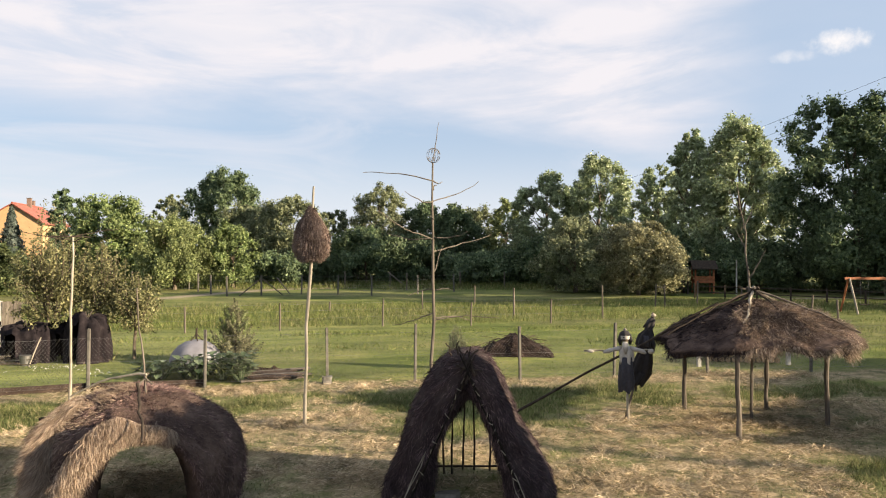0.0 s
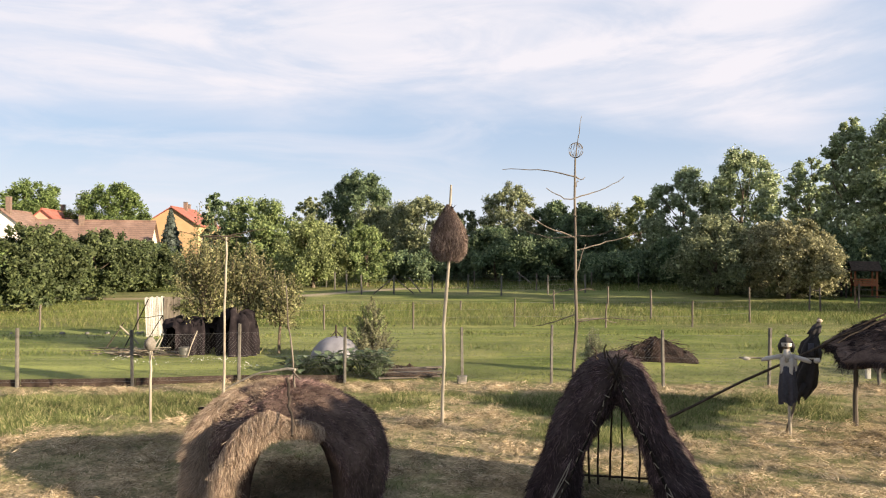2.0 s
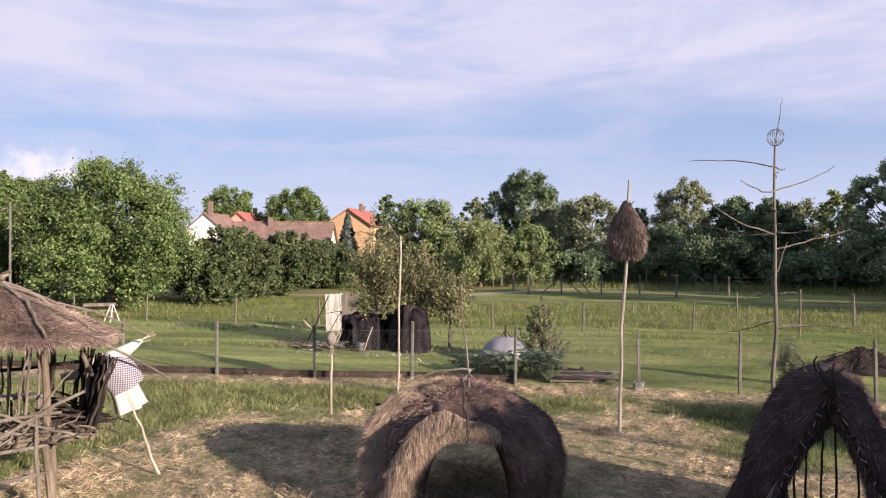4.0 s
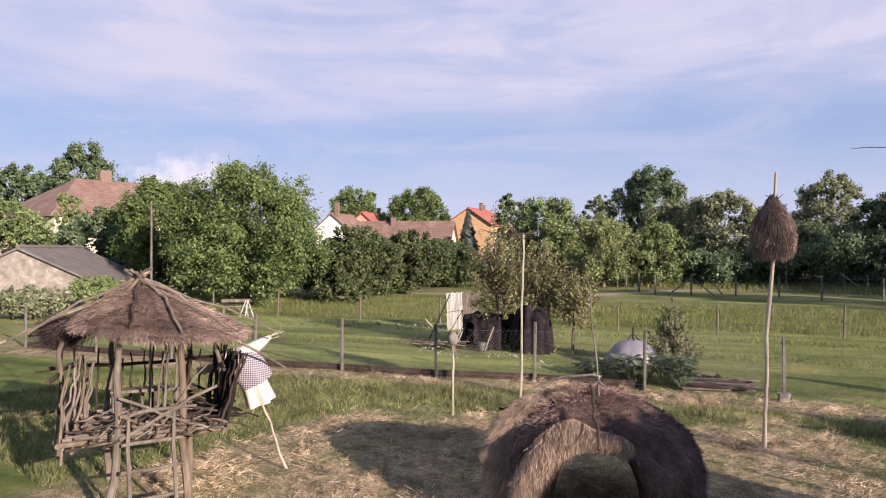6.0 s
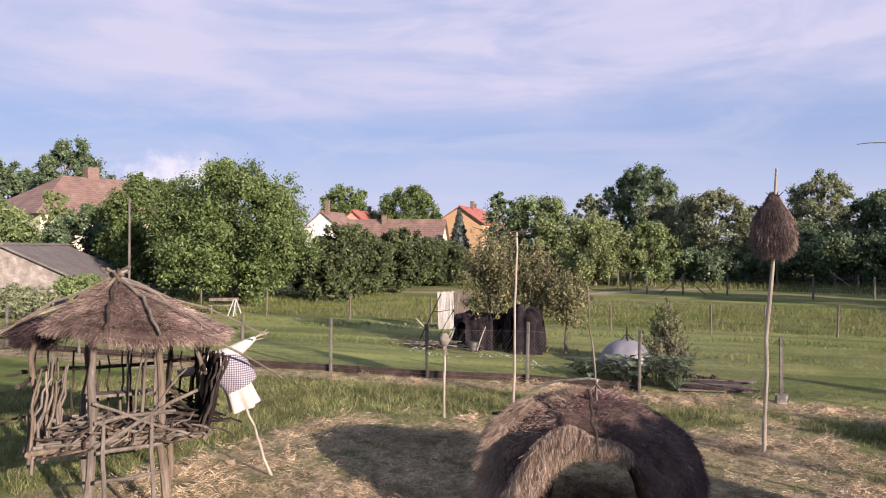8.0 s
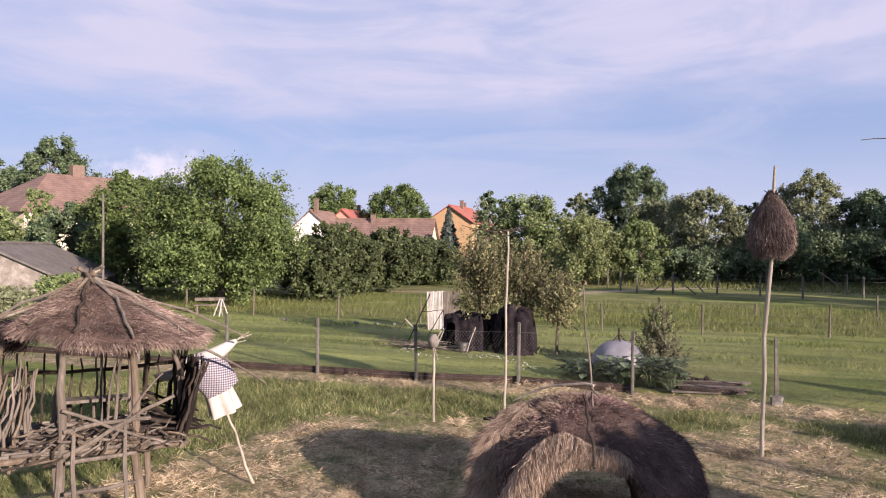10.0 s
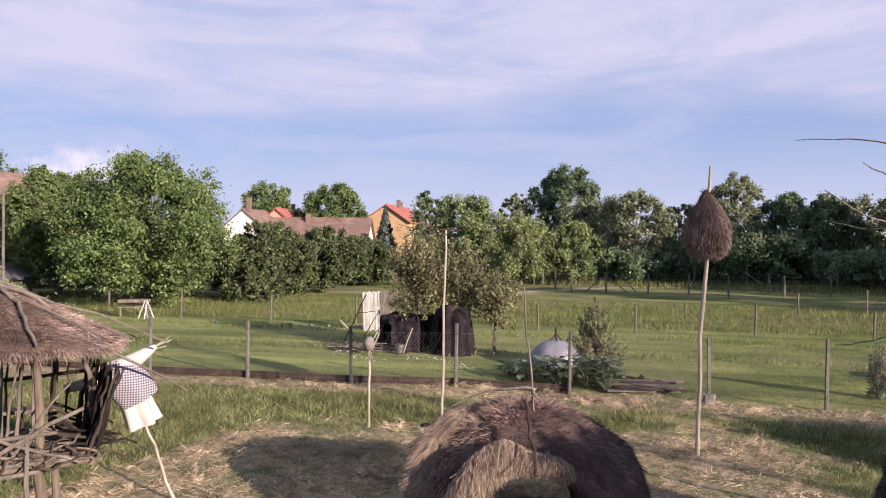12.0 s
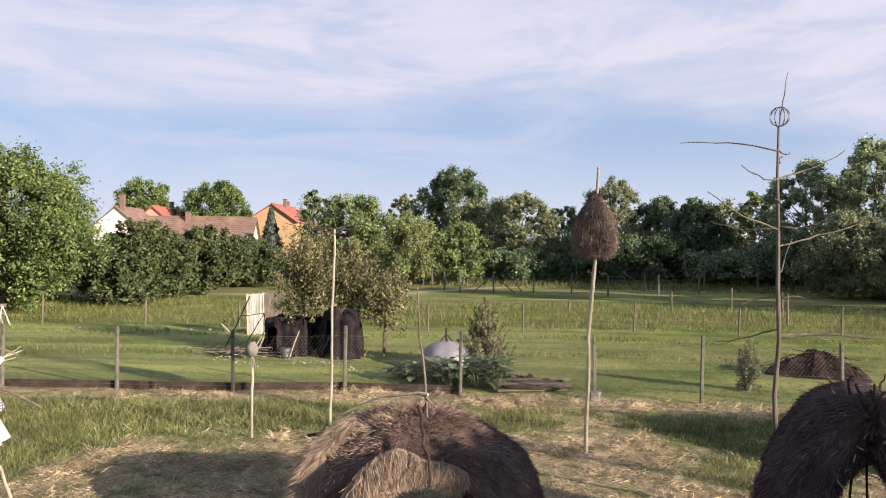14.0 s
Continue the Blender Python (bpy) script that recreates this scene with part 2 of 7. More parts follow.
# near-black hay: shade coloured into the shelter roof's side away from the sun
M_SHADEHAY = strands("shade_darkened_hay", ((0.0, (0.016, 0.012, 0.014)), (0.4, (0.034, 0.026, 0.029)), (0.85, (0.062, 0.049, 0.052)), (1.0, (0.16, 0.13, 0.12))), through=0.04, patch=0.35, gloss=0.08)
M_DARKCORE = rough("matted_dark_thatch", (0.026, 0.019, 0.020), (0.056, 0.042, 0.042), (0.10, 0.078, 0.075), 3.0, 0.95, 0.9, 0.03, (1, 1, 1), 9.0)
M_BARK = rough("grey_bark", (0.075, 0.060, 0.045), (0.15, 0.12, 0.09), (0.24, 0.20, 0.155), 6.0, 0.9, 0.7, 0.01, (1, 1, 0.25))
M_POLE = rough("peeled_pole", (0.23, 0.205, 0.165), (0.36, 0.325, 0.265), (0.48, 0.44, 0.37), 5.0, 0.75, 0.35, 0.004, (1, 1, 0.2))
M_DARKWOOD = rough("dark_branch", (0.025, 0.02, 0.017), (0.055, 0.043, 0.034), (0.095, 0.075, 0.058), 7.0, 0.9, 0.6, 0.006, (1, 1, 0.3))
M_BLACKWOOD = rough("blackened_pole", (0.008, 0.006, 0.006), (0.018, 0.014, 0.012), (0.035, 0.028, 0.024), 7.0, 0.85, 0.5, 0.006, (1, 1, 0.3))
M_GREYWOOD = rough("weathered_wood", (0.085, 0.072, 0.060), (0.155, 0.134, 0.112), (0.25, 0.22, 0.185), 6.0, 0.85, 0.5, 0.006, (1, 1, 0.2))
M_CONCRETE = rough("weathered_concrete", (0.085, 0.080, 0.070), (0.15, 0.142, 0.126), (0.22, 0.21, 0.19), 5.0, 0.9, 0.4, 0.004)
M_WIRE = plain("galvanised_wire", (0.24, 0.24, 0.235), 0.45, 0.8)
M_SOIL = rough("dark_soil", (0.03, 0.022, 0.017), (0.065, 0.048, 0.036), (0.11, 0.083, 0.062), 2.5, 0.95, 0.9, 0.05)
M_RUST = rough("rusty_board", (0.034, 0.024, 0.020), (0.062, 0.044, 0.036), (0.105, 0.076, 0.062), 4.0, 0.85, 0.5, 0.006)

# ---- geometry helpers ----
rng = np.random.default_rng(7)


def mesh(name, geos, mat, smooth=False):
    """One mesh from a list of (vertices, faces) pairs."""
    verts, faces, n = [], [], 0
    for v, f in geos:
        v = np.asarray(v, float)
        verts.append(v)
        if isinstance(f, np.ndarray):
            faces.extend((f + n).tolist())
        else:
            faces.extend([[i + n for i in q] for q in f])
        n += len(v)
    me = bpy.data.meshes.new(name)
    me.from_pydata(np.concatenate(verts).tolist(), [], faces)
    for m in (mat if isinstance(mat, (list, tuple)) else (mat,)):
        me.materials.append(m)
    if smooth:
        me.shade_smooth()
    return me


def part(name, geos, mat, parent=None, label="", smooth=False):
    ob = new(name, mesh(name, geos if isinstance(geos, list) else [geos], mat, smooth))
    if parent is not None:
        ob.parent = parent
    return tagged(ob, label)


def thing(name, label, category, group="", kind="", at=(0, 0, 0)):
    ob = new(name)
    ob.location = at
    ob.empty_display_size = 0.1
    return tagged(ob, label, category, group, kind)


def tube(points, radii, n=7, cap=True):
    """A tapered round rod along a line of points."""
    P = np.asarray(points, float)
    R = np.broadcast_to(np.asarray(radii, float), (len(P),))
    D = np.gradient(P, axis=0)
    D /= np.linalg.norm(D, axis=1)[:, None] + 1e-9
    ref = np.array([0, 0, 1.0]) if abs(D[:, 2]).mean() < 0.85 else np.array([1.0, 0, 0])
    A = np.cross(D, ref)
    A /= np.linalg.norm(A, axis=1)[:, None] + 1e-9
    B = np.cross(D, A)
    th = np.arange(n) * 2 * math.pi / n
    V = (P[:, None] + R[:, None, None] * (np.cos(th)[None, :, None] * A[:, None] + np.sin(th)[None, :, None] * B[:, None])).reshape(-1, 3)
    F = []
    for i in range(len(P) - 1):
        for k in range(n):
            a, b = i * n + k, i * n + (k + 1) % n
            F.append([a, b, b + n, a + n])
    if cap:
        F.append(list(range(n))[::-1])
        F.append([(len(P) - 1) * n + k for k in range(n)])
    return V, F


def rod(p0, p1, r0, r1=None, wob=0.0, seg=6, n=7, seed=0, sag=0.0):
    """A stick from p0 to p1, with a natural wobble."""
    g = np.random.default_rng(seed + 11)
    p0, p1 = np.asarray(p0, float), np.asarray(p1, float)
    u = np.linspace(0, 1, seg + 1)
    P = p0 + (p1 - p0) * u[:, None]
    if wob:
        w = np.cumsum(g.normal(0, 1, (seg + 1, 3)), axis=0)
        w -= w[0] + (w[-1] - w[0]) * u[:, None]
        P = P + w * wob
    P[:, 2] -= sag * 4 * u * (1 - u)
    r1 = r0 * 0.6 if r1 is None else r1
    R = (r0 + (r1 - r0) * u) * (1 + g.normal(0, 0.07, seg + 1))
    return tube(P, R, n)


def box(c, s, rz=0.0, jit=0.0, bevel=0.0):
    """A block with centre c and size s, turned about z; bevel cuts its upright edges."""
    x, y, z = np.asarray(s, float) / 2
    if bevel:
        b = bevel
        ring = [(-x + b, -y), (x - b, -y), (x, -y + b), (x, y - b), (x - b, y), (-x + b, y), (-x, y - b), (-x, -y + b)]
        V = np.array([(a, c2, -z) for a, c2 in ring] + [(a * 0.97, c2 * 0.97, z) for a, c2 in ring])
        F = [[i, (i + 1) % 8, 8 + (i + 1) % 8, 8 + i] for i in range(8)] + [list(range(8))[::-1], list(range(8, 16))]
    else:
        V = np.array([(a, b2, c2) for c2 in (-z, z) for b2 in (-y, y) for a in (-x, x)])
        F = [[0, 2, 3, 1], [4, 5, 7, 6], [0, 1, 5, 4], [2, 6, 7, 3], [0, 4, 6, 2], [1, 3, 7, 5]]
    if jit:
        V = V + rng.normal(0, jit, V.shape)
    c_, s_ = math.cos(rz), math.sin(rz)
    V = np.column_stack([V[:, 0] * c_ - V[:, 1] * s_, V[:, 0] * s_ + V[:, 1] * c_, V[:, 2]]) + np.asarray(c, float)
    return V, F


def unit(v):
    return v / (np.linalg.norm(v, axis=-1, keepdims=True) + 1e-9)


def blades(P, D, L, W, bend=None, g=rng):
    """Pointed blades at P, growing along D."""
    n = len(P)
    D = unit(D)
    S = unit(np.cross(D, g.normal(0, 1, (n, 3)))) * (np.broadcast_to(W, (n,)) / 2)[:, None]
    L = np.broadcast_to(L, (n,))[:, None]
    tip = P + D * L
    if bend is not None:
        tip = tip + bend * L
    V = np.stack([P - S, P + S, tip], 1).reshape(-1, 3)
    return V, np.arange(n * 3).reshape(-1, 3)


def straws(P, D, L, W, g=rng):
    """Straight flat straws at P along D."""
    n = len(P)
    D = unit(D)
    S = unit(np.cross(D, g.normal(0, 1, (n, 3)))) * (np.broadcast_to(W, (n,)) / 2)[:, None]
    tip = P + D * np.broadcast_to(L, (n,))[:, None]
    V = np.stack([P - S, P + S, tip + S * 0.5, tip - S * 0.5], 1).reshape(-1, 3)
    return V, np.arange(n * 4).reshape(-1, 4)


def leaves(P, N, size, g=rng):
    """Pointed leaves (or small sprays of them) at P, facing roughly along N."""
    n = len(P)
    N = unit(N)
    A = unit(np.cross(N, g.normal(0, 1, (n, 3))))
    B = np.cross(N, A)
    s = np.broadcast_to(size, (n,))[:, None]
    fold = N * s * g.uniform(-0.25, 0.1, (n, 1))
    V = np.stack([P - A * s, P - B * s * 0.5 + fold, P + A * s, P + B * s * 0.5 + fold], 1).reshape(-1, 3)
    return V, np.arange(n * 4).reshape(-1, 4)


def leaflets(P, N, size, g=rng):
    """Pointed three-cornered leaves for trees far off."""
    n = len(P)
    N = unit(N)
    A = unit(np.cross(N, g.normal(0, 1, (n, 3))))
    B = np.cross(N, A)
    s = np.broadcast_to(size, (n,))[:, None]
    V = np.stack([P + A * s, P - A * s * 0.6 + B * s * 0.65, P - A * s * 0.6 - B * s * 0.65], 1).reshape(-1, 3)
    return V, np.arange(n * 3).reshape(-1, 3)


def sstep(x, a, b):
    u = np.clip((x - a) / (b - a), 0, 1)
    return u * u * (3 - 2 * u)


def wave(x, y, s, seed):
    """Cheap smooth noise from sines, about -1 to 1."""
    g = np.random.default_rng(seed)
    out = 0
    for k in range(5):
        a, f, p = g.uniform(0, 6.28), s * 1.6 ** k, g.uniform(0, 6.28, 2)
        out = out + np.sin((x * math.cos(a) + y * math.sin(a)) * f + p[0]) * np.sin((y * math.cos(a) - x * math.sin(a)) * f * 0.8 + p[1]) / 1.45 ** k
    return out / 2.0


# ---- ground ----
FENCE = [(-25.5, 9.2), (-22.2, 10.3), (-19.2, 11.4), (-16.3, 12.55), (-13.72, 13.72), (-11.1, 14.85), (-8.83, 16.2), (-6.2, 17.15),
         (-3.27, 18.25), (-1.0, 18.85), (1.8, 19.6), (4.4, 20.5), (7.1, 21.4), (10.2, 22.3), (13.4, 23.2), (16.6, 24.2)]
FX, FY = np.array(FENCE).T


def fence_y(x):
    return np.interp(x, FX, FY)


def dry_at(x, y):
    """How far the ground is covered with cut hay, 0 to 1."""
    d = fence_y(x) - y
    inside = sstep(d, -0.5, 0.3)
    w = wave(x, y, 0.55, 3) * 0.36 + wave(x, y, 1.7, 4) * 0.40 + wave(x, y, 4.5, 9) * 0.26
    left = sstep(x, -2.2, -4.6)
    strip = sstep(d, 1.9, 0.9) * 0.75
    band = left * sstep(d, 1.2, 1.8) * sstep(d, 4.3, 3.5)
    yard = 0.80 - 0.74 * band
    lawn = sstep(x, -8.7, -10.3) * sstep(d, 1.0, 2.0) + sstep(x, 6.2, 8.2) * sstep(y, 14.0, 12.6) * 0.8
    right_patch = sstep(x, -2.2, 0.5) * sstep(d, 1.0, 2.0) * sstep(d - 2.6 * (1 - sstep(x, 1.0, 3.2)), 4.4, 3.2) * 0.58
    patch = np.exp(-(((x + 0.5) / 2.5) ** 2 + ((y - 16.5) / 1.35) ** 2)) * 0.75
    v = np.maximum(strip, yard - right_patch - patch) - lawn * 0.9 + w * (1 - 0.4 * strip)
    return np.clip(v, 0, 1) * inside + (1 - inside) * np.clip(0.12 + 0.25 * wave(x, y, 0.3, 8), 0, 0.35)


def bare_at(x, y):
    path = 0 * x
    for line, w in ((((-60, 36), (-38, 41), (-29, 46), (-26.5, 49.5), (-25.0, 58), (-22.5, 64), (-16, 69)), 1.05), (((-44, 56), (-35, 61.7), (-30, 66), (-20, 68), (-8, 70)), 0.8), (((19, 57), (24, 58.5), (34, 60), (60, 62)), 0.7)):
        for (x0, y0), (x1, y1) in zip(line[:-1], line[1:]):
            u = np.clip(((x - x0) * (x1 - x0) + (y - y0) * (y1 - y0)) / ((x1 - x0) ** 2 + (y1 - y0) ** 2), 0, 1)
            d = np.hypot(x - x0 - (x1 - x0) * u, y - y0 - (y1 - y0) * u)
            path = np.maximum(path, np.exp(-(d / (w * (1 + 0.3 * wave(x, y, 0.7, 15)))) ** 2))
    under = np.exp(-(((x + 2.8) / 1.1) ** 2 + ((y - 9.3) / 1.0) ** 2)) * 0.6
    return np.clip(path * 1.0 + under, 0, 1)


def mown_at(x, y):
    """The short pale lawn between the two fences."""
    s = y - fence_y(x)
    edge = 0.6 * wave(x, y, 0.5, 61)
    return sstep(s + edge, 0.6, 1.8) * sstep(y - (33.2 + 0.42 * (x + 5)) + edge, 0.2, -1.6) * sstep(x, -3.0, -10.0) * (0.62 + 0.25 * wave(x, y, 0.35, 62))


def relief(x, y):
    near = np.exp(-(np.maximum(0, np.hypot(x, y - 12) - 30) / 25) ** 2)
    return (wave(x, y, 0.9, 1) * 0.03 + wave(x, y, 2.6, 2) * 0.028 * (0.4 + dry_at(x, y))) * near


def axis_steps(lo, hi, step, far, grow=1.16):
    out = list(np.arange(lo, hi + 1e-6, step))
    s = step
    while out[-1] < far:
        s *= grow
        out.append(out[-1] + s)
    s = step
    while out[0] > -far:
        s *= grow
        out.insert(0, out[0] - s)
    return np.array(out)


gx, gy = axis_steps(-38, 18, 0.3, 900), axis_steps(-4, 70, 0.36, 900)
X, Y = np.meshgrid(gx, gy)
Z = relief(X, Y)
nx, ny = len(gx), len(gy)
idx = np.arange(nx * ny).reshape(ny, nx)
gf = np.stack([idx[:-1, :-1], idx[:-1, 1:], idx[1:, 1:], idx[1:, :-1]], -1).reshape(-1, 4)
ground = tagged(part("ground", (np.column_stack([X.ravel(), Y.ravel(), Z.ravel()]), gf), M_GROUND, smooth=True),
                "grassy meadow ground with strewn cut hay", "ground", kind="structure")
for name, fn in (("dry", dry_at), ("bare", bare_at), ("mown", mown_at)):
    a = ground.data.attributes.new(name, "FLOAT", "POINT")
    a.data.foreach_set("value", fn(X, Y).ravel().astype(np.float32))


def scatter(n, x0, x1, y0, y1, keep, seed):
    g = np.random.default_rng(seed)
    x, y = g.uniform(x0, x1, n), g.uniform(y0, y1, n)
    m = g.uniform(0, 1, n) < keep(x, y)
    x, y = x[m], y[m]
    return np.column_stack([x, y, relief(x, y)]), g


# cut hay lying in the yard: a thin strewn layer, and heaped tufts that throw shadows
P, g = scatter(330000, -13, 10, 5.5, 22, lambda x, y: sstep(dry_at(x, y), 0.35, 0.9) * (0.10 + 0.90 * sstep(wave(x, y, 2.6, 21), -0.2, 0.6)), 31)
th = g.uniform(0, 6.28, len(P))
D = np.column_stack([np.cos(th), np.sin(th), g.normal(0.12, 0.22, len(P))])
P[:, 2] += np.abs(g.normal(0.01, 0.02, len(P)))
lying = straws(P, D, g.uniform(0.03, 0.13, len(P)) * g.choice([1.0, 1.0, 1.0, 1.8], len(P)), g.uniform(0.003, 0.0065, len(P)), g)
C, g = scatter(15000, -13, 10, 5.5, 22, lambda x, y: sstep(dry_at(x, y), 0.30, 0.85) * (0.08 + 0.92 * sstep(wave(x, y, 1.5, 25), -0.15, 0.55)), 32)
k = 34
own = np.repeat(np.arange(len(C)), k)
n = len(own)
spread = g.uniform(0.05, 0.17, len(C))[own]
r, q = np.abs(g.normal(0, 1, n)), g.uniform(0, 6.28, n)
lean = g.uniform(0, 6.28, len(C))[own] + g.normal(0, 0.75, n)
P = C[own] + np.column_stack([spread * r * np.cos(q), spread * r * np.sin(q), (0.02 + 0.75 * spread * np.exp(-r * r)) * g.uniform(0.2, 1.0, n)])
D = np.column_stack([np.cos(lean), np.sin(lean), g.normal(0.22, 0.38, n)])
heaped = straws(P, D, g.uniform(0.05, 0.17, n), g.uniform(0.0035, 0.0075, n), g)
tagged(part("cut_hay", [lying, heaped], M_STRAW),
       "pale dry cut hay strewn in loose tufts over the yard", "hay", kind="stuff")
# low rows of raked hay along the fence
P, g = scatter(60000, -14, 9, 9, 22, lambda x, y: np.exp(-((fence_y(x) - y - 1.0 + 0.4 * wave(x, y, 0.7, 5)) / 0.35) ** 2) * sstep(wave(x, y, 1.1, 6), -0.5, 0.4), 33)
D = np.column_stack([g.normal(0, 1, (len(P), 2)), g.normal(0.15, 0.25, len(P))])
P[:, 2] += g.uniform(0, 0.10, len(P))
tagged(part("raked_hay", straws(P, D, g.uniform(0.05, 0.17, len(P)), 0.0055, g), M_STRAW), "raked row of dry hay beside the wire fence", "hay", kind="stuff")

# growing grass in the yard
P, g = scatter(330000, -17, 11, 4.5, 22, lambda x, y: sstep(fence_y(x) - y, -0.3, 0.2) * (0.10 + 0.9 * sstep(dry_at(x, y), 0.55, 0.1)), 35)
hgt = 0.06 + 0.10 * sstep(dry_at(P[:, 0], P[:, 1]), 0.5, 0.0) * (0.6 + 0.4 * wave(P[:, 0], P[:, 1], 1.3, 23))
D = np.column_stack([g.normal(0, 0.35, (len(P), 2)), np.ones(len(P))])
tagged(part("yard_grass", blades(P, D, hgt * g.uniform(0.6, 1.5, len(P)), 0.012, g.normal(0, 0.4, P.shape) * [1, 1, 0.3], g), M_LAWN),
       "short green grass growing between the hay", "grass", kind="stuff")


# meadow behind the fence: mown strips, then a belt of tall grass
def belt(x, y):
    s = y - (33.2 + 0.42 * (x + 5))
    return s


P, g = scatter(300000, -40, 26, 14, 60, lambda x, y: sstep(y - fence_y(x), 0.1, 0.5) * sstep(np.abs(x), 60, 30) * np.clip(0.5 + 0.5 * wave(x, y, 0.5, 41), 0.1, 1) * (1 - sstep(belt(x, y), -1, 1)), 37)
D = np.column_stack([g.normal(0, 0.4, (len(P), 2)), np.ones(len(P))])
strip = sstep(np.sin((P[:, 1] - 0.42 * P[:, 0]) * 1.25 + wave(P[:, 0], P[:, 1], 0.25, 12)), 0.35, 0.9) * sstep(P[:, 1] - fence_y(P[:, 0]), 3.5, 5)
tagged(part("mown_meadow", blades(P, D, (0.035 + 0.13 * strip) * g.uniform(0.5, 1.6, len(P)), 0.022, g.normal(0, 0.4, P.shape) * [1, 1, 0.3], g), M_GRASS),
       "mown green meadow grass behind the fence", "grass", kind="stuff")
P, g = scatter(260000, -52, 36, 20, 56, lambda x, y: sstep(belt(x, y), -0.8, 0.5) * sstep(belt(x, y), 17, 14) * np.clip(0.75 + 0.4 * wave(x, y, 0.6, 42), 0.2, 1), 39)
D = np.column_stack([g.normal(0, 0.25, (len(P), 2)), np.ones(len(P))])
tagged(part("tall_grass", blades(P, D, g.uniform(0.14, 0.40, len(P)) * (0.85 + 0.3 * wave(P[:, 0], P[:, 1], 0.5, 24)), 0.021, g.normal(0, 0.3, P.shape) * [1, 1, 0.2], g), M_TALL),
       "belt of tall uncut grass across the meadow", "grass", kind="stuff")
P, g = scatter(60000, -75, 30, 58, 96, lambda x, y: sstep(y - (62 + 0.10 * (x + 20)) , 0, 4), 43)
D = np.column_stack([g.normal(0, 0.25, (len(P), 2)), np.ones(len(P))])
tagged(part("rough_grass", blades(P, D, g.uniform(0.3, 0.8, len(P)), 0.05, g.normal(0, 0.3, P.shape) * [1, 1, 0.2], g), M_TALL),
       "rough grass before the trees", "grass", kind="stuff")

# ---- wire fence ----
wire_fence = thing("wire_fence", "chain-link fence on grey concrete posts along the yard", "fence")
for i, (x, y) in enumerate(FENCE):
    h = 1.5 + 0.06 * math.sin(i * 2.3)
    ob = part("post", box((0, 0, h / 2 - 0.1), (0.075, 0.075, h + 0.2), 0.4, 0.004, 0.012), M_CONCRETE, wire_fence)
    ob.location = (x, y, 0)
    ob.rotation_euler = (radians(1.2 * math.sin(i * 1.7)), radians(1.5 * math.cos(i * 2.9)), 0)
lines, straight = [], []
step = 0.085
for (x0, y0), (x1, y1) in zip(FENCE[:-1], FENCE[1:]):
    n = int(math.hypot(x1 - x0, y1 - y0) / step)
    a, b = np.array([x0, y0 + 0.05, 0]), np.array([x1, y1 + 0.05, 0])
    H, lo = 1.22, 0.10
    u = np.arange(n) / n
    run = H / math.hypot(x1 - x0, y1 - y0) * 0.8
    for sgn in (1, -1):
        P0 = a + (b - a) * u[:, None] + [0, 0, lo]
        e = np.clip(u + sgn * run, 0, 1)
        k = np.abs(e - u) / run
        P1 = a + (b - a) * e[:, None]
        P1[:, 2] = lo + H * k
        w = np.array([0, 0, 0.0022])
        lines.append((np.stack([P0 - w, P1 - w, P1 + w, P0 + w], 1).reshape(-1, 3), np.arange(n * 4).reshape(-1, 4)))
    for z in (lo + 0.02, 0.72, lo + H):
        straight.append(rod(a + [0, 0, z], b + [0, 0, z], 0.0022, 0.0022, 0, 2, 4, sag=0.02))
part("chain_link", lines, M_WIRE, wire_fence, "thin grey wire netting")
for geo in straight:
    part("tension_wire", geo, M_WIRE, wire_fence)
# boards along the foot of the fence
skirt = thing("fence_skirt", "row of dark rusty boards along the foot of the fence", "boards")
for (x0, y0), (x1, y1) in zip(FENCE[0:7], FENCE[1:8]):
    L = math.hypot(x1 - x0, y1 - y0)
    ob = part("board", box((0, 0, 0.07), (L - 0.02, 0.025, 0.24), 0, 0.004), M_RUST, skirt)
    ob.location = ((x0 + x1) / 2, (y0 + y1) / 2 + 0.09, 0)
    ob.rotation_euler = (radians(3 * math.sin(x0)), 0, math.atan2(y1 - y0, x1 - x0))

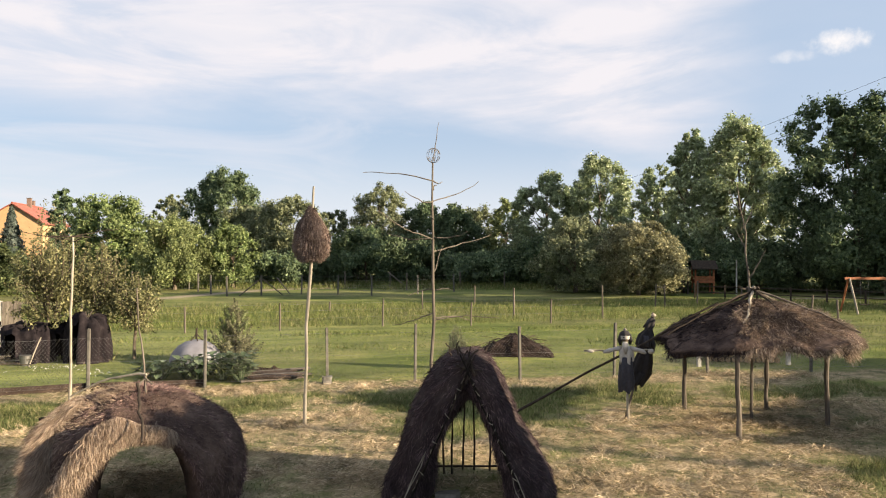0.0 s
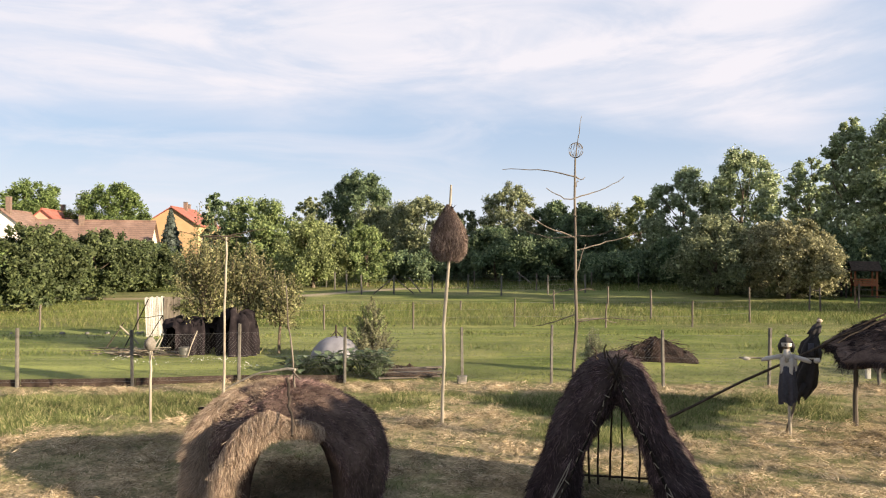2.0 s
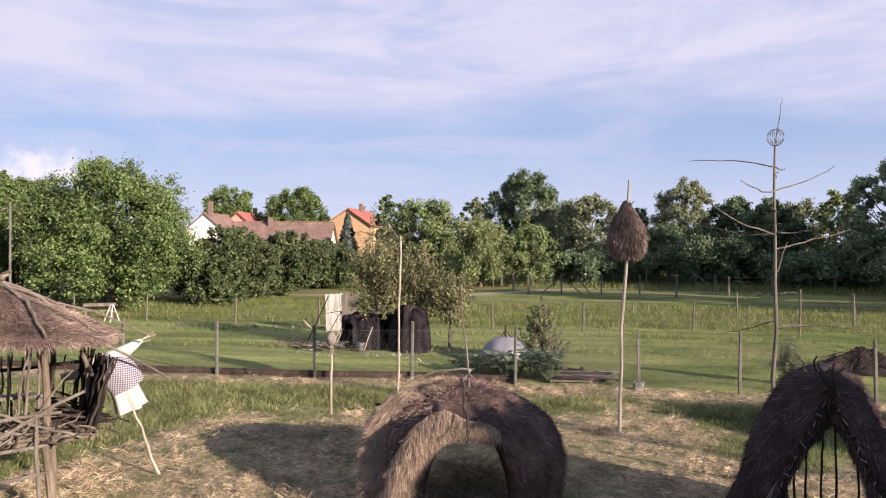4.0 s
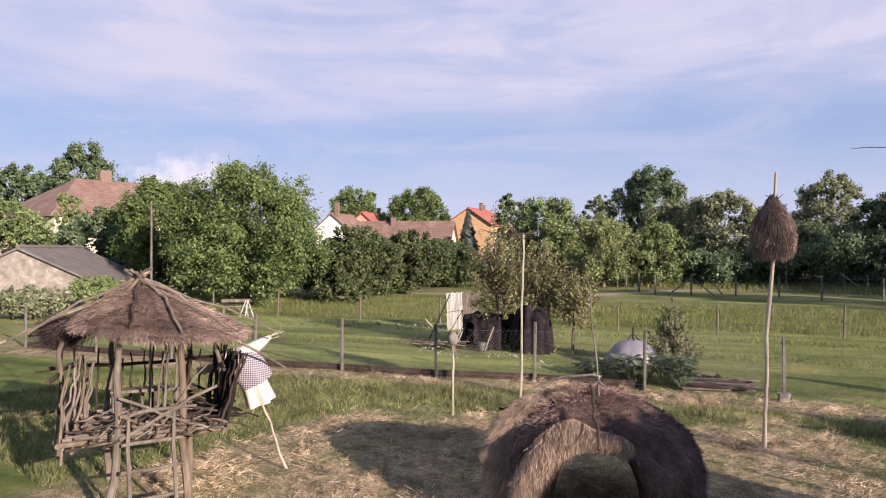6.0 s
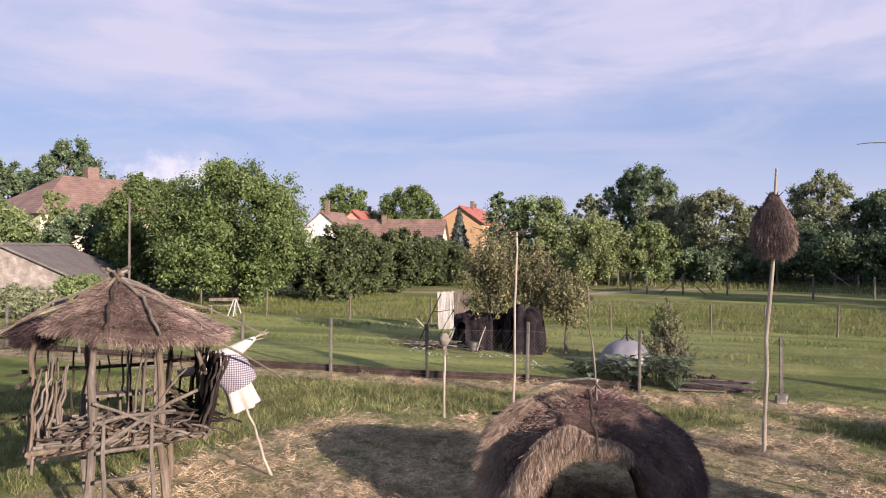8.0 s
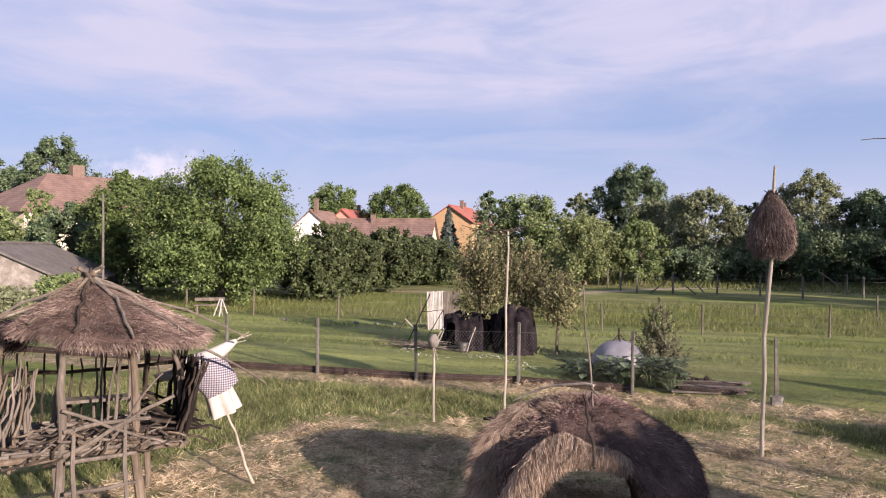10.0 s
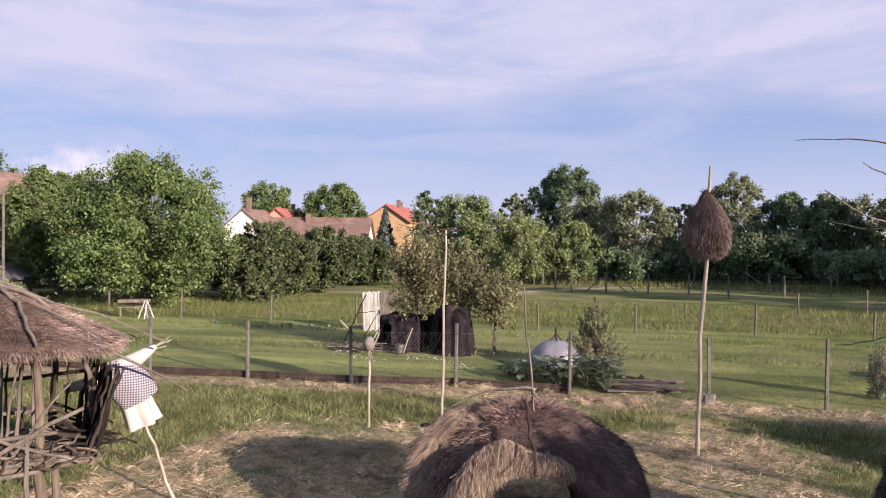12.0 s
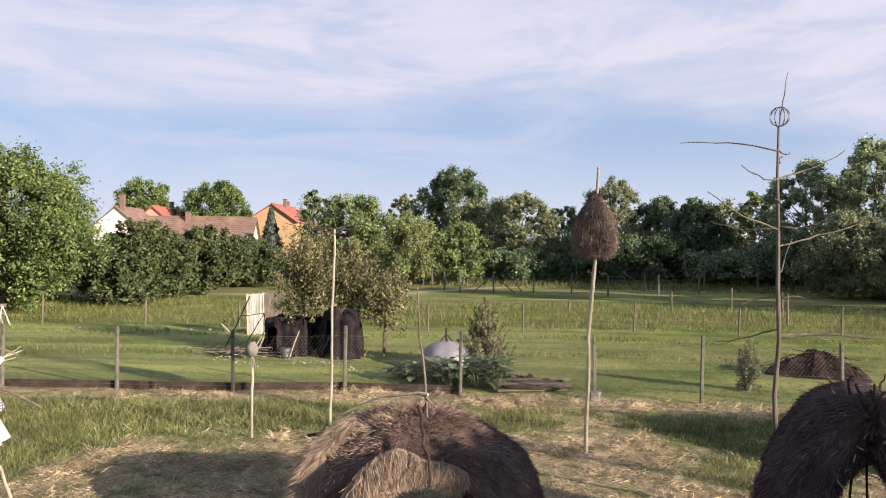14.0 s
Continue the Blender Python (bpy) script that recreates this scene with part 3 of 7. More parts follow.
# ---- thatched huts ----
def sweep(path, half_t, half_y, centre, rz, power=2.6, lump=0.04, seed=1):
    """A thick thatched band laid along a path in an upright plane: returns a function of (u along, v around)."""
    path = np.asarray(path, float)
    seglen = np.r_[0, np.cumsum(np.linalg.norm(np.diff(path, axis=0), axis=1))]
    seglen /= seglen[-1]
    c, s = math.cos(rz), math.sin(rz)

    def surf(u, v):
        px, pz = np.interp(u, seglen, path[:, 0]), np.interp(u, seglen, path[:, 1])
        e = 0.02
        tx = np.interp(np.clip(u + e, 0, 1), seglen, path[:, 0]) - np.interp(np.clip(u - e, 0, 1), seglen, path[:, 0])
        tz = np.interp(np.clip(u + e, 0, 1), seglen, path[:, 1]) - np.interp(np.clip(u - e, 0, 1), seglen, path[:, 1])
        ln = np.hypot(tx, tz) + 1e-9
        nx_, nz_ = -tz / ln, tx / ln
        ca, sa = np.cos(v), np.sin(v)
        ra = np.sign(ca) * np.abs(ca) ** (2 / power)
        ya = np.sign(sa) * np.abs(sa) ** (2 / power)
        ht = half_t(u) if callable(half_t) else half_t
        hy = half_y(u) if callable(half_y) else half_y
        k = 1 + lump * 3 * wave(u * 9, v * 1.6, 1.0, seed)
        r = -ra * ht * k
        yl = ya * hy * (1 + lump * wave(u * 7, v * 2, 1.2, seed + 1))
        x, z = px + nx_ * r, pz + nz_ * r
        return np.stack([centre[0] + x * c - yl * s, centre[1] + x * s + yl * c, np.maximum(z, -0.05)], -1)
    return surf


def surface_grid(surf, nu, nv):
    u, v = np.meshgrid(np.linspace(0, 1, nu), np.arange(nv) * 2 * math.pi / nv, indexing="ij")
    V = surf(u.ravel(), v.ravel())
    F = [[i * nv + k, i * nv + (k + 1) % nv, (i + 1) * nv + (k + 1) % nv, (i + 1) * nv + k] for i in range(nu - 1) for k in range(nv)]
    F += [list(range(nv))[::-1], [(nu - 1) * nv + k for k in range(nv)]]
    return V, F


def surface_straw(surf, n, length, width, seed, stick_out=0.35, top=0.5, vmask=None, mess=0.3):
    """Straws that lie on the surface, pointing down towards both feet."""
    g = np.random.default_rng(seed)
    u, v = g.uniform(0.01, 0.99, n), g.uniform(0, 2 * math.pi, n)
    if vmask is not None:
        m = vmask(u, v, g)
        u, v = u[m], v[m]
    P = surf(u, v)
    du, dv = surf(np.clip(u + 0.004, 0, 1), v) - surf(np.clip(u - 0.004, 0, 1), v), surf(u, v + 0.02) - surf(u, v - 0.02)
    N = unit(np.cross(du, dv))
    cen = surf(u, v + math.pi)
    N *= np.sign(((P - cen) * N).sum(-1, keepdims=True))
    down = unit(du) * np.where(u < top, -1, 1)[:, None]
    D = down + N * g.uniform(0.0, stick_out, (len(u), 1)) + g.normal(0, mess * 0.6, P.shape) + tufted(u * 40, v * 4, mess * 0.8, seed)
    D[:, 2] -= 0.15
    return straws(P - N * 0.015, D, g.uniform(0.5, 1.2, len(u)) * length, g.uniform(0.6, 1.4, len(u)) * width, g)


# domed hay shelter, open at the front and the back
AC = (-3.03, 9.22)
A_H, A_RX, A_RY, A_TOP = 1.60, 1.40, 1.26, 1.16
A_FRONT = -1.08              # the way the opening faces


def lip_height(a):
    """Height of the opening's edge above the ground round the dome."""
    z = 0 * a - 0.05
    for mid, w, top, sq in ((A_FRONT + 0.07, 0.60, A_TOP, 3.6), (A_FRONT + math.pi - 0.05, 0.66, 1.05, 3.2)):
        d = np.abs((a - mid + math.pi) % (2 * math.pi) - math.pi) / w
        z = np.where(d < 1, np.maximum(z, top * (1 - np.minimum(d, 1) ** sq)), z)
    return z


def dome(a, v, inset=0.0):
    z0 = lip_height(a)
    top = A_H - inset * 0.8
    z = z0 + (top - z0) * np.sin(np.clip(v, 0, 1) * math.pi / 2) ** 1.15
    prof = np.clip(1 - (np.clip(z, 0, top) / top) ** 4.2, 0, 1) ** 0.62
    lump = 1 + 0.045 * wave(a * 2.2, v * 3.0, 1.2, 5) + 0.030 * wave(a * 6, v * 8.0, 1.2, 6)
    belly = 0.97 + 0.06 * np.sin(np.clip(z / top, 0, 1) * math.pi)
    r = prof * lump * belly * (1 - 0.13 * np.clip(1 - z / 0.95, 0, 1) * np.clip(-np.cos(a), 0, 1))
    return np.stack([AC[0] + (A_RX - inset) * r * np.cos(a), AC[1] + (A_RY - inset) * r * np.sin(a), z + 0.05 * prof * wave(a * 2, v * 3, 1.4, 8)], -1)


def dome_mesh(na=110, nv=20, thick=0.34):
    a, v = np.meshgrid(np.arange(na) * 2 * math.pi / na, np.linspace(0, 0.995, nv), indexing="ij")
    V = np.concatenate([dome(a.ravel(), v.ravel()), dome(a.ravel(), v.ravel(), thick)])
    n, F = na * nv, []
    for i in range(na):
        j = (i + 1) % na
        for k in range(nv - 1):
            F.append([i * nv + k, j * nv + k, j * nv + k + 1, i * nv + k + 1])
            F.append([n + i * nv + k, n + i * nv + k + 1, n + j * nv + k + 1, n + j * nv + k])
        F.append([i * nv, n + i * nv, n + j * nv, j * nv])
    F.append([i * nv + nv - 1 for i in range(na)])
    F.append([n + i * nv + nv - 1 for i in range(na)][::-1])
    return V, F


def tufted(p, q, amount, seed):
    """A lean shared by straws that lie close together, so that they part into tufts."""
    return np.stack([wave(p, q, 1.6, seed + 301), wave(p, q, 1.6, seed + 302), wave(p, q, 1.6, seed + 303)], -1) * amount


def dome_straw(n, length, width, seed, out, mess, keep=None):
    g = np.random.default_rng(seed)
    a, v = g.uniform(0, 2 * math.pi, n), g.uniform(0, 1, n) ** 1.25 * 0.99
    if keep is not None:
        m = keep(a, v, g)
        a, v = a[m], v[m]
    P = dome(a, v)
    down = dome(a, v - 0.02) - dome(a, v + 0.01)
    N = P - np.array([AC[0], AC[1], 0.2])
    D = unit(down) + unit(N) * g.uniform(-0.05, out, (len(a), 1)) + g.normal(0, mess * 0.55, P.shape) + tufted(a * 9, v * 9, 0.75 * mess + 0.15, seed)
    return straws(P - unit(N) * 0.02, D, g.uniform(0.5, 1.25, len(a)) * length, g.uniform(0.6, 1.4, len(a)) * width, g)


arch = thing("hay_shelter", "domed shelter of shaggy brown hay with an arched opening", "shelter", at=(AC[0], AC[1], 0))


def adopt(ob, parent):
    """Keep a part that was built in world metres where it stands."""
    ob.parent = parent
    ob.matrix_parent_inverse = parent.matrix_basis.inverted()
    return ob


adopt(part("body", dome_mesh(), M_CORE, smooth=True), arch)
adopt(part("thatch", [dome_straw(84000, 0.095, 0.0047, 51, 0.46, 0.62)], M_DOME), arch)
# loose tufts standing out on the weather side
def weather_side(a, v, g):
    d = np.abs((a + 2.5 + math.pi) % (2 * math.pi) - math.pi)
    return (d < 1.15) & (g.uniform(0, 1, len(a)) < (1.3 - d) * sstep(wave(a * 4, v * 6, 1.3, 19), -0.45, 0.2))


adopt(part("loose_straw", [dome_straw(130000, 0.115, 0.0040, 57, 1.0, 0.60, weather_side)], M_FRINGE), arch)
# shaggy roll of straw round the front opening, thickest on one side
g = np.random.default_rng(53)
n = 46000
q = g.uniform(-1, 0.60, n)
a = A_FRONT + q * 0.58
ph = g.uniform(0, 2 * math.pi, n)
E0 = dome(a, 0 * a + 0.02)
E0[:, 2] = np.maximum(lip_height(a), 0.0) + 0.03
outward = unit(np.stack([np.cos(a * 0.4 + A_FRONT * 0.6), np.sin(a * 0.4 + A_FRONT * 0.6), 0 * a], -1))
across = np.array([-math.sin(A_FRONT), math.cos(A_FRONT), 0.0])
side = unit(across * (np.sign(q) * np.clip(np.abs(q) * 1.2, 0, 1))[:, None] + np.array([0, 0, 1.0]) * (1 - 0.75 * np.clip(np.abs(q), 0, 1))[:, None])
fat = np.interp(q, [-1, -0.5, -0.22, 0.0, 0.12, 0.6], [0.20, 0.20, 0.18, 0.10, 0.075, 0.06])[:, None] * (0.75 + 0.25 * np.abs(q))[:, None]
P = E0 + side * fat * 0.9 + (outward * np.cos(ph)[:, None] + side * np.sin(ph)[:, None]) * fat * np.sqrt(g.uniform(0.15, 1, (n, 1)))
D = outward * g.uniform(0.05, 0.7, (n, 1)) + np.array([0, 0, -1.0]) * g.uniform(0.4, 1.0, (n, 1)) - side * 0.15 + g.normal(0, 0.20, (n, 3)) + tufted(q * 16, ph * 1.5, 0.42, 53)
adopt(part("straw_fringe", straws(P, D, g.uniform(0.05, 0.18, n), 0.0044, g), M_FRINGE, None, "shaggy fringe of lighter straw round the opening"), arch)
# flared shaggy edge of the mat beside the opening
n = 30000
u = g.uniform(0, 1, n)
edge_x = np.interp(u, [0, 0.25, 0.5, 0.75, 1], [-3.55, -3.74, -3.68, -3.56, -3.42])
edge_y = np.interp(u, [0, 0.25, 0.5, 0.75, 1], [8.54, 8.16, 7.96, 7.86, 7.80])
edge_z = np.interp(u, [0, 0.25, 0.5, 0.75, 1], [1.52, 1.24, 0.86, 0.46, 0.02])
fat = (0.07 + 0.10 * np.sin(u * math.pi * 0.8)) * (1 + 0.35 * wave(u * 14, 0 * u, 1.2, 27))
ph, rad = g.uniform(0, 2 * math.pi, n), np.sqrt(g.uniform(0.1, 1, n))
P = np.column_stack([edge_x + fat * rad * np.cos(ph), edge_y + 0.10 + fat * rad * np.sin(ph) * 0.9, np.maximum(edge_z + fat * rad * np.sin(ph) * 0.5, 0.0)])
D = np.array([-0.35, -0.35, -0.75]) + np.column_stack([np.cos(ph), np.sin(ph), 0 * ph]) * 0.45 + g.normal(0, 0.24, (n, 3)) + tufted(u * 22, ph * 1.5, 0.45, 58)
adopt(part("shaggy_edge", straws(P, D, g.uniform(0.05, 0.17, n), 0.0042, g), M_FRINGE, None, "flared edge of lighter straw"), arch)
for nm, a, b, r0, r1, w, mt, sd in (
        ("binding_stick", (-2.70, 8.66, 1.76), (-2.15, 7.90, 1.22), 0.021, 0.016, 0.016, M_DARKWOOD, 1),
        ("top_pole", (-2.70, 8.86, 1.60), (-2.80, 8.80, 3.00), 0.014, 0.008, 0.012, M_GREYWOOD, 2),
        ("tie_stick", (-2.74, 8.76, 1.70), (-2.68, 8.90, 1.86), 0.012, 0.009, 0.004, M_GREYWOOD, 3),
        ("tie_stick", (-2.58, 8.82, 1.72), (-2.78, 8.86, 1.86), 0.012, 0.010, 0.004, M_GREYWOOD, 4),
        ("side_branch", (-2.68, 8.84, 1.85), (-3.78, 8.80, 1.52), 0.020, 0.010, 0.012, M_POLE, 5),
        ("rear_branch", (-4.20, 9.2, 1.15), (-4.48, 9.1, 1.12), 0.030, 0.020, 0.004, M_DARKWOOD, 7)):
    sg = -0.10 if nm == "side_branch" else 0.0
    adopt(part(nm, rod(a, b, r0, r1, w, 8, 7, sd, sg), mt), arch)

# steep hay tent with a stick grille
TC = (1.50, 10.50)
tp = np.array([(-0.93, -0.05), (-0.84, 0.35), (-0.74, 0.74), (-0.59, 1.12), (-0.40, 1.46), (-0.16, 1.72), (-0.02, 1.79), (0.10, 1.72), (0.29, 1.42), (0.43, 1.09), (0.58, 0.74), (0.76, 0.35), (0.90, -0.05)])


def tent_half(u):
    """Half the thickness of the hay: fuller on one leg, slim half-way up the other."""
    return np.interp(u, [0.0, 0.2, 0.40, 0.5, 0.60, 0.75, 0.88, 1.0], [0.33, 0.30, 0.275, 0.26, 0.225, 0.205, 0.25, 0.30])


tent_surf = sweep(tp, tent_half, lambda u: 0.60 + 0.20 * np.abs(np.cos(u * math.pi)), TC, 0.06, 3.4, 0.13, 9)
tent = thing("hay_tent", "steep A-shaped tent of dark matted hay", "shelter", at=(TC[0], TC[1], 0))
adopt(part("body", surface_grid(tent_surf, 56, 36), M_DARKCORE, smooth=True), tent)
adopt(part("thatch", [surface_straw(tent_surf, 66000, 0.115, 0.0052, 61, 0.50, mess=0.42)], M_REED), tent)
for i, (a, b, r0, r1) in enumerate((((0.66, 9.62, 0.0), (1.60, 9.88, 2.02), 0.014, 0.010), ((2.40, 9.68, 0.0), (1.40, 9.92, 2.06), 0.014, 0.010),
                                     ((0.74, 9.62, 0.05), (1.56, 9.84, 1.94), 0.014, 0.010), ((2.32, 9.66, 0.10), (1.46, 9.86, 1.98), 0.016, 0.010),
                                     ((1.30, 10.2, 1.86), (1.36, 10.1, 2.22), 0.020, 0.010), ((1.25, 10.4, 1.88), (1.14, 10.3, 2.16), 0.016, 0.008),
                                     ((1.60, 10.9, 1.85), (1.72, 11.0, 2.12), 0.016, 0.008), ((1.40, 9.86, 1.80), (1.66, 9.95, 2.12), 0.018, 0.012), ((1.62, 9.84, 1.78), (1.38, 9.95, 2.16), 0.018, 0.012),
                                     ((1.50, 9.82, 1.66), (1.54, 10.0, 2.16), 0.014, 0.010), ((1.36, 9.84, 1.92), (1.72, 9.88, 1.84), 0.013, 0.010), ((1.44, 9.82, 1.58), (1.62, 9.9, 2.06), 0.013, 0.009),
                                     ((1.32, 9.86, 1.70), (1.50, 9.92, 2.10), 0.012, 0.008), ((1.68, 9.86, 1.66), (1.50, 9.92, 2.12), 0.012, 0.008))):
    adopt(part("ridge_stick", rod(a, b, r0, r1, 0.014, 8, 7, 70 + i), (M_BLACKWOOD if i < 4 else M_DARKWOOD) if i % 5 else M_DARKWOOD), tent)
# short pale ties that hold the edge poles to the hay
for i in range(13):
    u = 0.10 + 0.066 * i
    for p, q in (((0.72, 9.60, 0.05), (1.56, 9.82, 1.94)), ((2.34, 9.64, 0.10), (1.46, 9.84, 1.98))):
        c = np.array(p) + (np.array(q) - np.array(p)) * (u + 0.012 * math.sin(i * 5 + p[0])) + [0, -0.03, 0]
        d = np.array([0.030 * math.sin(i * 2.1 + p[0]), -0.012, 0.028 + 0.012 * math.sin(i * 3.3)])
        adopt(part("tie", rod(c - d, c + d, 0.007, 0.005, 0.002, 3, 5, 540 + i), M_POLE if i % 3 else M_GREYWOOD), tent)
# pale strip of split reed bound along each edge pole
for i, (p, q) in enumerate((((0.66, 9.57, 0.0), (0.98, 9.64, 0.70)), ((2.40, 9.63, 0.0), (2.18, 9.68, 0.45)))):
    for k in range(2):
        adopt(part("binding", rod(np.array(p) + [0.03 * k - 0.05, 0, 0.02 * k], np.array(q) + [0.02 * k - 0.03, 0, 0.06 * (k % 3)], 0.008, 0.004, 0.012, 5, 5, 560 + 7 * i + k), M_POLE), tent)
for i, x in enumerate((1.08, 1.20, 1.36, 1.53, 1.76, 1.90)):
    top = 1.45 - abs(x - 1.5) * 1.5
    adopt(part("grille_bar", rod((x, 10.55, 0.26 - (0.08 if i < 2 else 0)), (x - 0.01 + 0.02 * (i % 3), 10.53, max(0.9, top)), 0.017, 0.013, 0.006, 6, 6, 80 + i), M_DARKWOOD), tent)
adopt(part("grille_rail", rod((0.95, 10.57, 0.28), (2.05, 10.57, 0.33), 0.016, 0.016, 0.004, 6, 6, 90), M_DARKWOOD), tent)
stone = part("flat_stone", box((0, 0, 0.05), (0.34, 0.24, 0.12), 0.3, 0.012, 0.05), M_CONCRETE)
stone.location = (1.22, 9.95, 0)
tagged(stone, "flat grey stone lying in the tent's opening", "stone")


# ---- thatched roofs ----
def roof_fn(centre, radius, z_apex, z_eave, sag, seed, sides=0, turn=0.0, lump=0.05):
    """A thatched cone: a function of (angle, 0 at the apex to 1 at the eave)."""
    def surf(a, v):
        r = radius(a) if callable(radius) else radius
        if sides:
            k = (a - turn) % (2 * math.pi / sides) - math.pi / sides
            r = r * math.cos(math.pi / sides) / np.cos(k) * 0.6 + r * 0.4
        rr = r * v * (1 + lump * 0.6 * wave(a * 3, v * 0.6, 1.5, seed) * v)
        z = z_apex + (z_eave - z_apex) * (v ** sag) + lump * 0.8 * wave(a * 2.6, v * 2.4, 1.2, seed + 3) * np.minimum(1, v * 2)
        return np.stack([centre[0] + rr * np.cos(a), centre[1] + rr * np.sin(a), z], -1)
    return surf


def roof_mesh(surf, thick, na=56, nv=14):
    a, v = np.meshgrid(np.arange(na) * 2 * math.pi / na, np.linspace(0.03, 1, nv), indexing="ij")
    T = surf(a.ravel(), v.ravel())
    B = surf(a.ravel(), v.ravel() * 0.97)
    B[:, 2] -= thick
    V = np.concatenate([T, B])
    n, F = na * nv, []
    for i in range(na):
        j = (i + 1) % na
        for k in range(nv - 1):
            F.append([i * nv + k, i * nv + k + 1, j * nv + k + 1, j * nv + k])
            F.append([n + i * nv + k, n + j * nv + k, n + j * nv + k + 1, n + i * nv + k + 1])
        F.append([i * nv + nv - 1, n + i * nv + nv - 1, n + j * nv + nv - 1, j * nv + nv - 1])
        F.append([i * nv, j * nv, n + j * nv, n + i * nv])
    return V, F


def roof_straw(surf, n, length, width, seed, droop=0.12, mess=0.22, lift=0.22, keep=None):
    g = np.random.default_rng(seed)
    a, v = g.uniform(0, 2 * math.pi, n), np.sqrt(g.uniform(0.002, 1.0, n))
    if keep is not None:
        m = keep(a, v)
        a, v = a[m], v[m]
        n = len(a)
    P = surf(a, v)
    dv = surf(a, v) - surf(a, v - 0.02)
    N = np.tile([0, 0, 1.0], (n, 1))
    D = unit(dv) + g.normal(0, mess * 0.7, P.shape) + tufted(a * 8, v * 10, mess * 0.9, seed) + N * g.uniform(0, lift, (n, 1))
    D[:, 2] -= droop * (v > 0.85) * g.uniform(0, 6, n)
    return straws(P - N * 0.01, D, g.uniform(0.5, 1.2, n) * length, g.uniform(0.6, 1.4, n) * width, g)


# four-post umbrella shelter round a sapling
UC = (6.82, 15.68)
def um_radius(a):
    return 2.30 + 0.30 * np.cos(a - 0.10) + 0.12 * np.sin(2 * a + 0.5) - 0.28 * np.exp(3 * (np.cos(a + 0.85) - 1))
um_base = roof_fn(UC, um_radius, 2.54, 1.70, 1.12, 14, 4, 0.62, 0.24)


def um_surf(a, v):
    """The roof hangs lower away from the sunny side."""
    P = um_base(a, v)
    P[..., 2] += 0.08 * np.cos(a + 0.2) * v + 0.07 * wave(a * 5, v * 7, 1.3, 16) * np.minimum(1, v * 2)
    rag = 1 + 0.10 * wave(a * 6, 0 * a, 1.4, 18) * np.clip(v - 0.6, 0, 1)
    P[..., 0] = UC[0] + (P[..., 0] - UC[0]) * rag
    P[..., 1] = UC[1] + (P[..., 1] - UC[1]) * rag
    return P



umbrella = thing("thatched_shelter", "open thatched shelter of hay on four wooden posts", "shelter", at=(UC[0], UC[1], 0))
adopt(part("roof", roof_mesh(um_surf, 0.16, 96, 22), M_CORE, smooth=True), umbrella)


def shade_side(a, v):
    """The side turned from the sun, where shade is put into the hay's colour."""
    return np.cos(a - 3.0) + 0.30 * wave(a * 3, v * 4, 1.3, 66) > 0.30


adopt(part("thatch", [roof_straw(um_surf, 58000, 0.17, 0.0060, 63, 0.30, 0.45, 0.34, lambda a, v: ~shade_side(a, v))], M_HAYROOF), umbrella)
adopt(part("shade_thatch", [roof_straw(um_surf, 52000, 0.13, 0.0060, 67, 0.30, 0.35, 0.20, shade_side)], M_SHADEHAY, None, "hay coloured darker on the roof's shaded side"), umbrella)


def eave_fringe(surf, n, length, width, seed, keep=None):
    """Loose hay that hangs in locks from a roof's edge."""
    g = np.random.default_rng(seed)
    a = g.uniform(0, 2 * math.pi, n)
    lock = 0.55 + 0.45 * wave(a * 7, 0 * a, 1.6, seed + 5)
    a = a[g.uniform(0, 1, n) < np.clip(lock + 0.25, 0.1, 1)]
    if keep is not None:
        a = a[keep(a)]
    m = len(a)
    P = surf(a, g.uniform(0.90, 1.02, m)) - np.column_stack([np.zeros((m, 2)), g.uniform(0.0, 0.10, m)])
    D = np.column_stack([0.45 * np.cos(a), 0.45 * np.sin(a), -np.ones(m)]) + g.normal(0, 0.25, (m, 3)) + tufted(a * 12, 0 * a, 0.4, seed)
    ln = length * g.uniform(0.4, 1.2, m) * (0.6 + 0.5 * np.clip(0.55 + 0.45 * wave(a * 7, 0 * a, 1.6, seed + 5), 0, 1.2))
    return straws(P, D, ln, width * g.uniform(0.6, 1.4, m), g)


adopt(part("shade_fringe", eave_fringe(um_surf, 14000, 0.15, 0.0056, 65, lambda a: shade_side(a, 1.0 + 0 * a)), M_SHADEHAY), umbrella)
adopt(part("eave_fringe", eave_fringe(um_surf, 20000, 0.17, 0.0058, 64, lambda a: ~shade_side(a, 1.0 + 0 * a)), M_HAYROOF, None, "ragged hanging edge of loose hay"), umbrella)
for i, (x, y, h) in enumerate(((6.13, 13.98, 1.62), (8.15, 15.37, 1.66), (5.58, 16.45, 1.66), (7.39, 16.76, 1.70))):
    adopt(part("post", rod((x, y, -0.05), (x + 0.03 * (i - 1.5), y, h), 0.050, 0.042, 0.010, 8, 9, 110 + i), M_GREYWOOD), umbrella)
ua = np.array([UC[0], UC[1], 2.66])
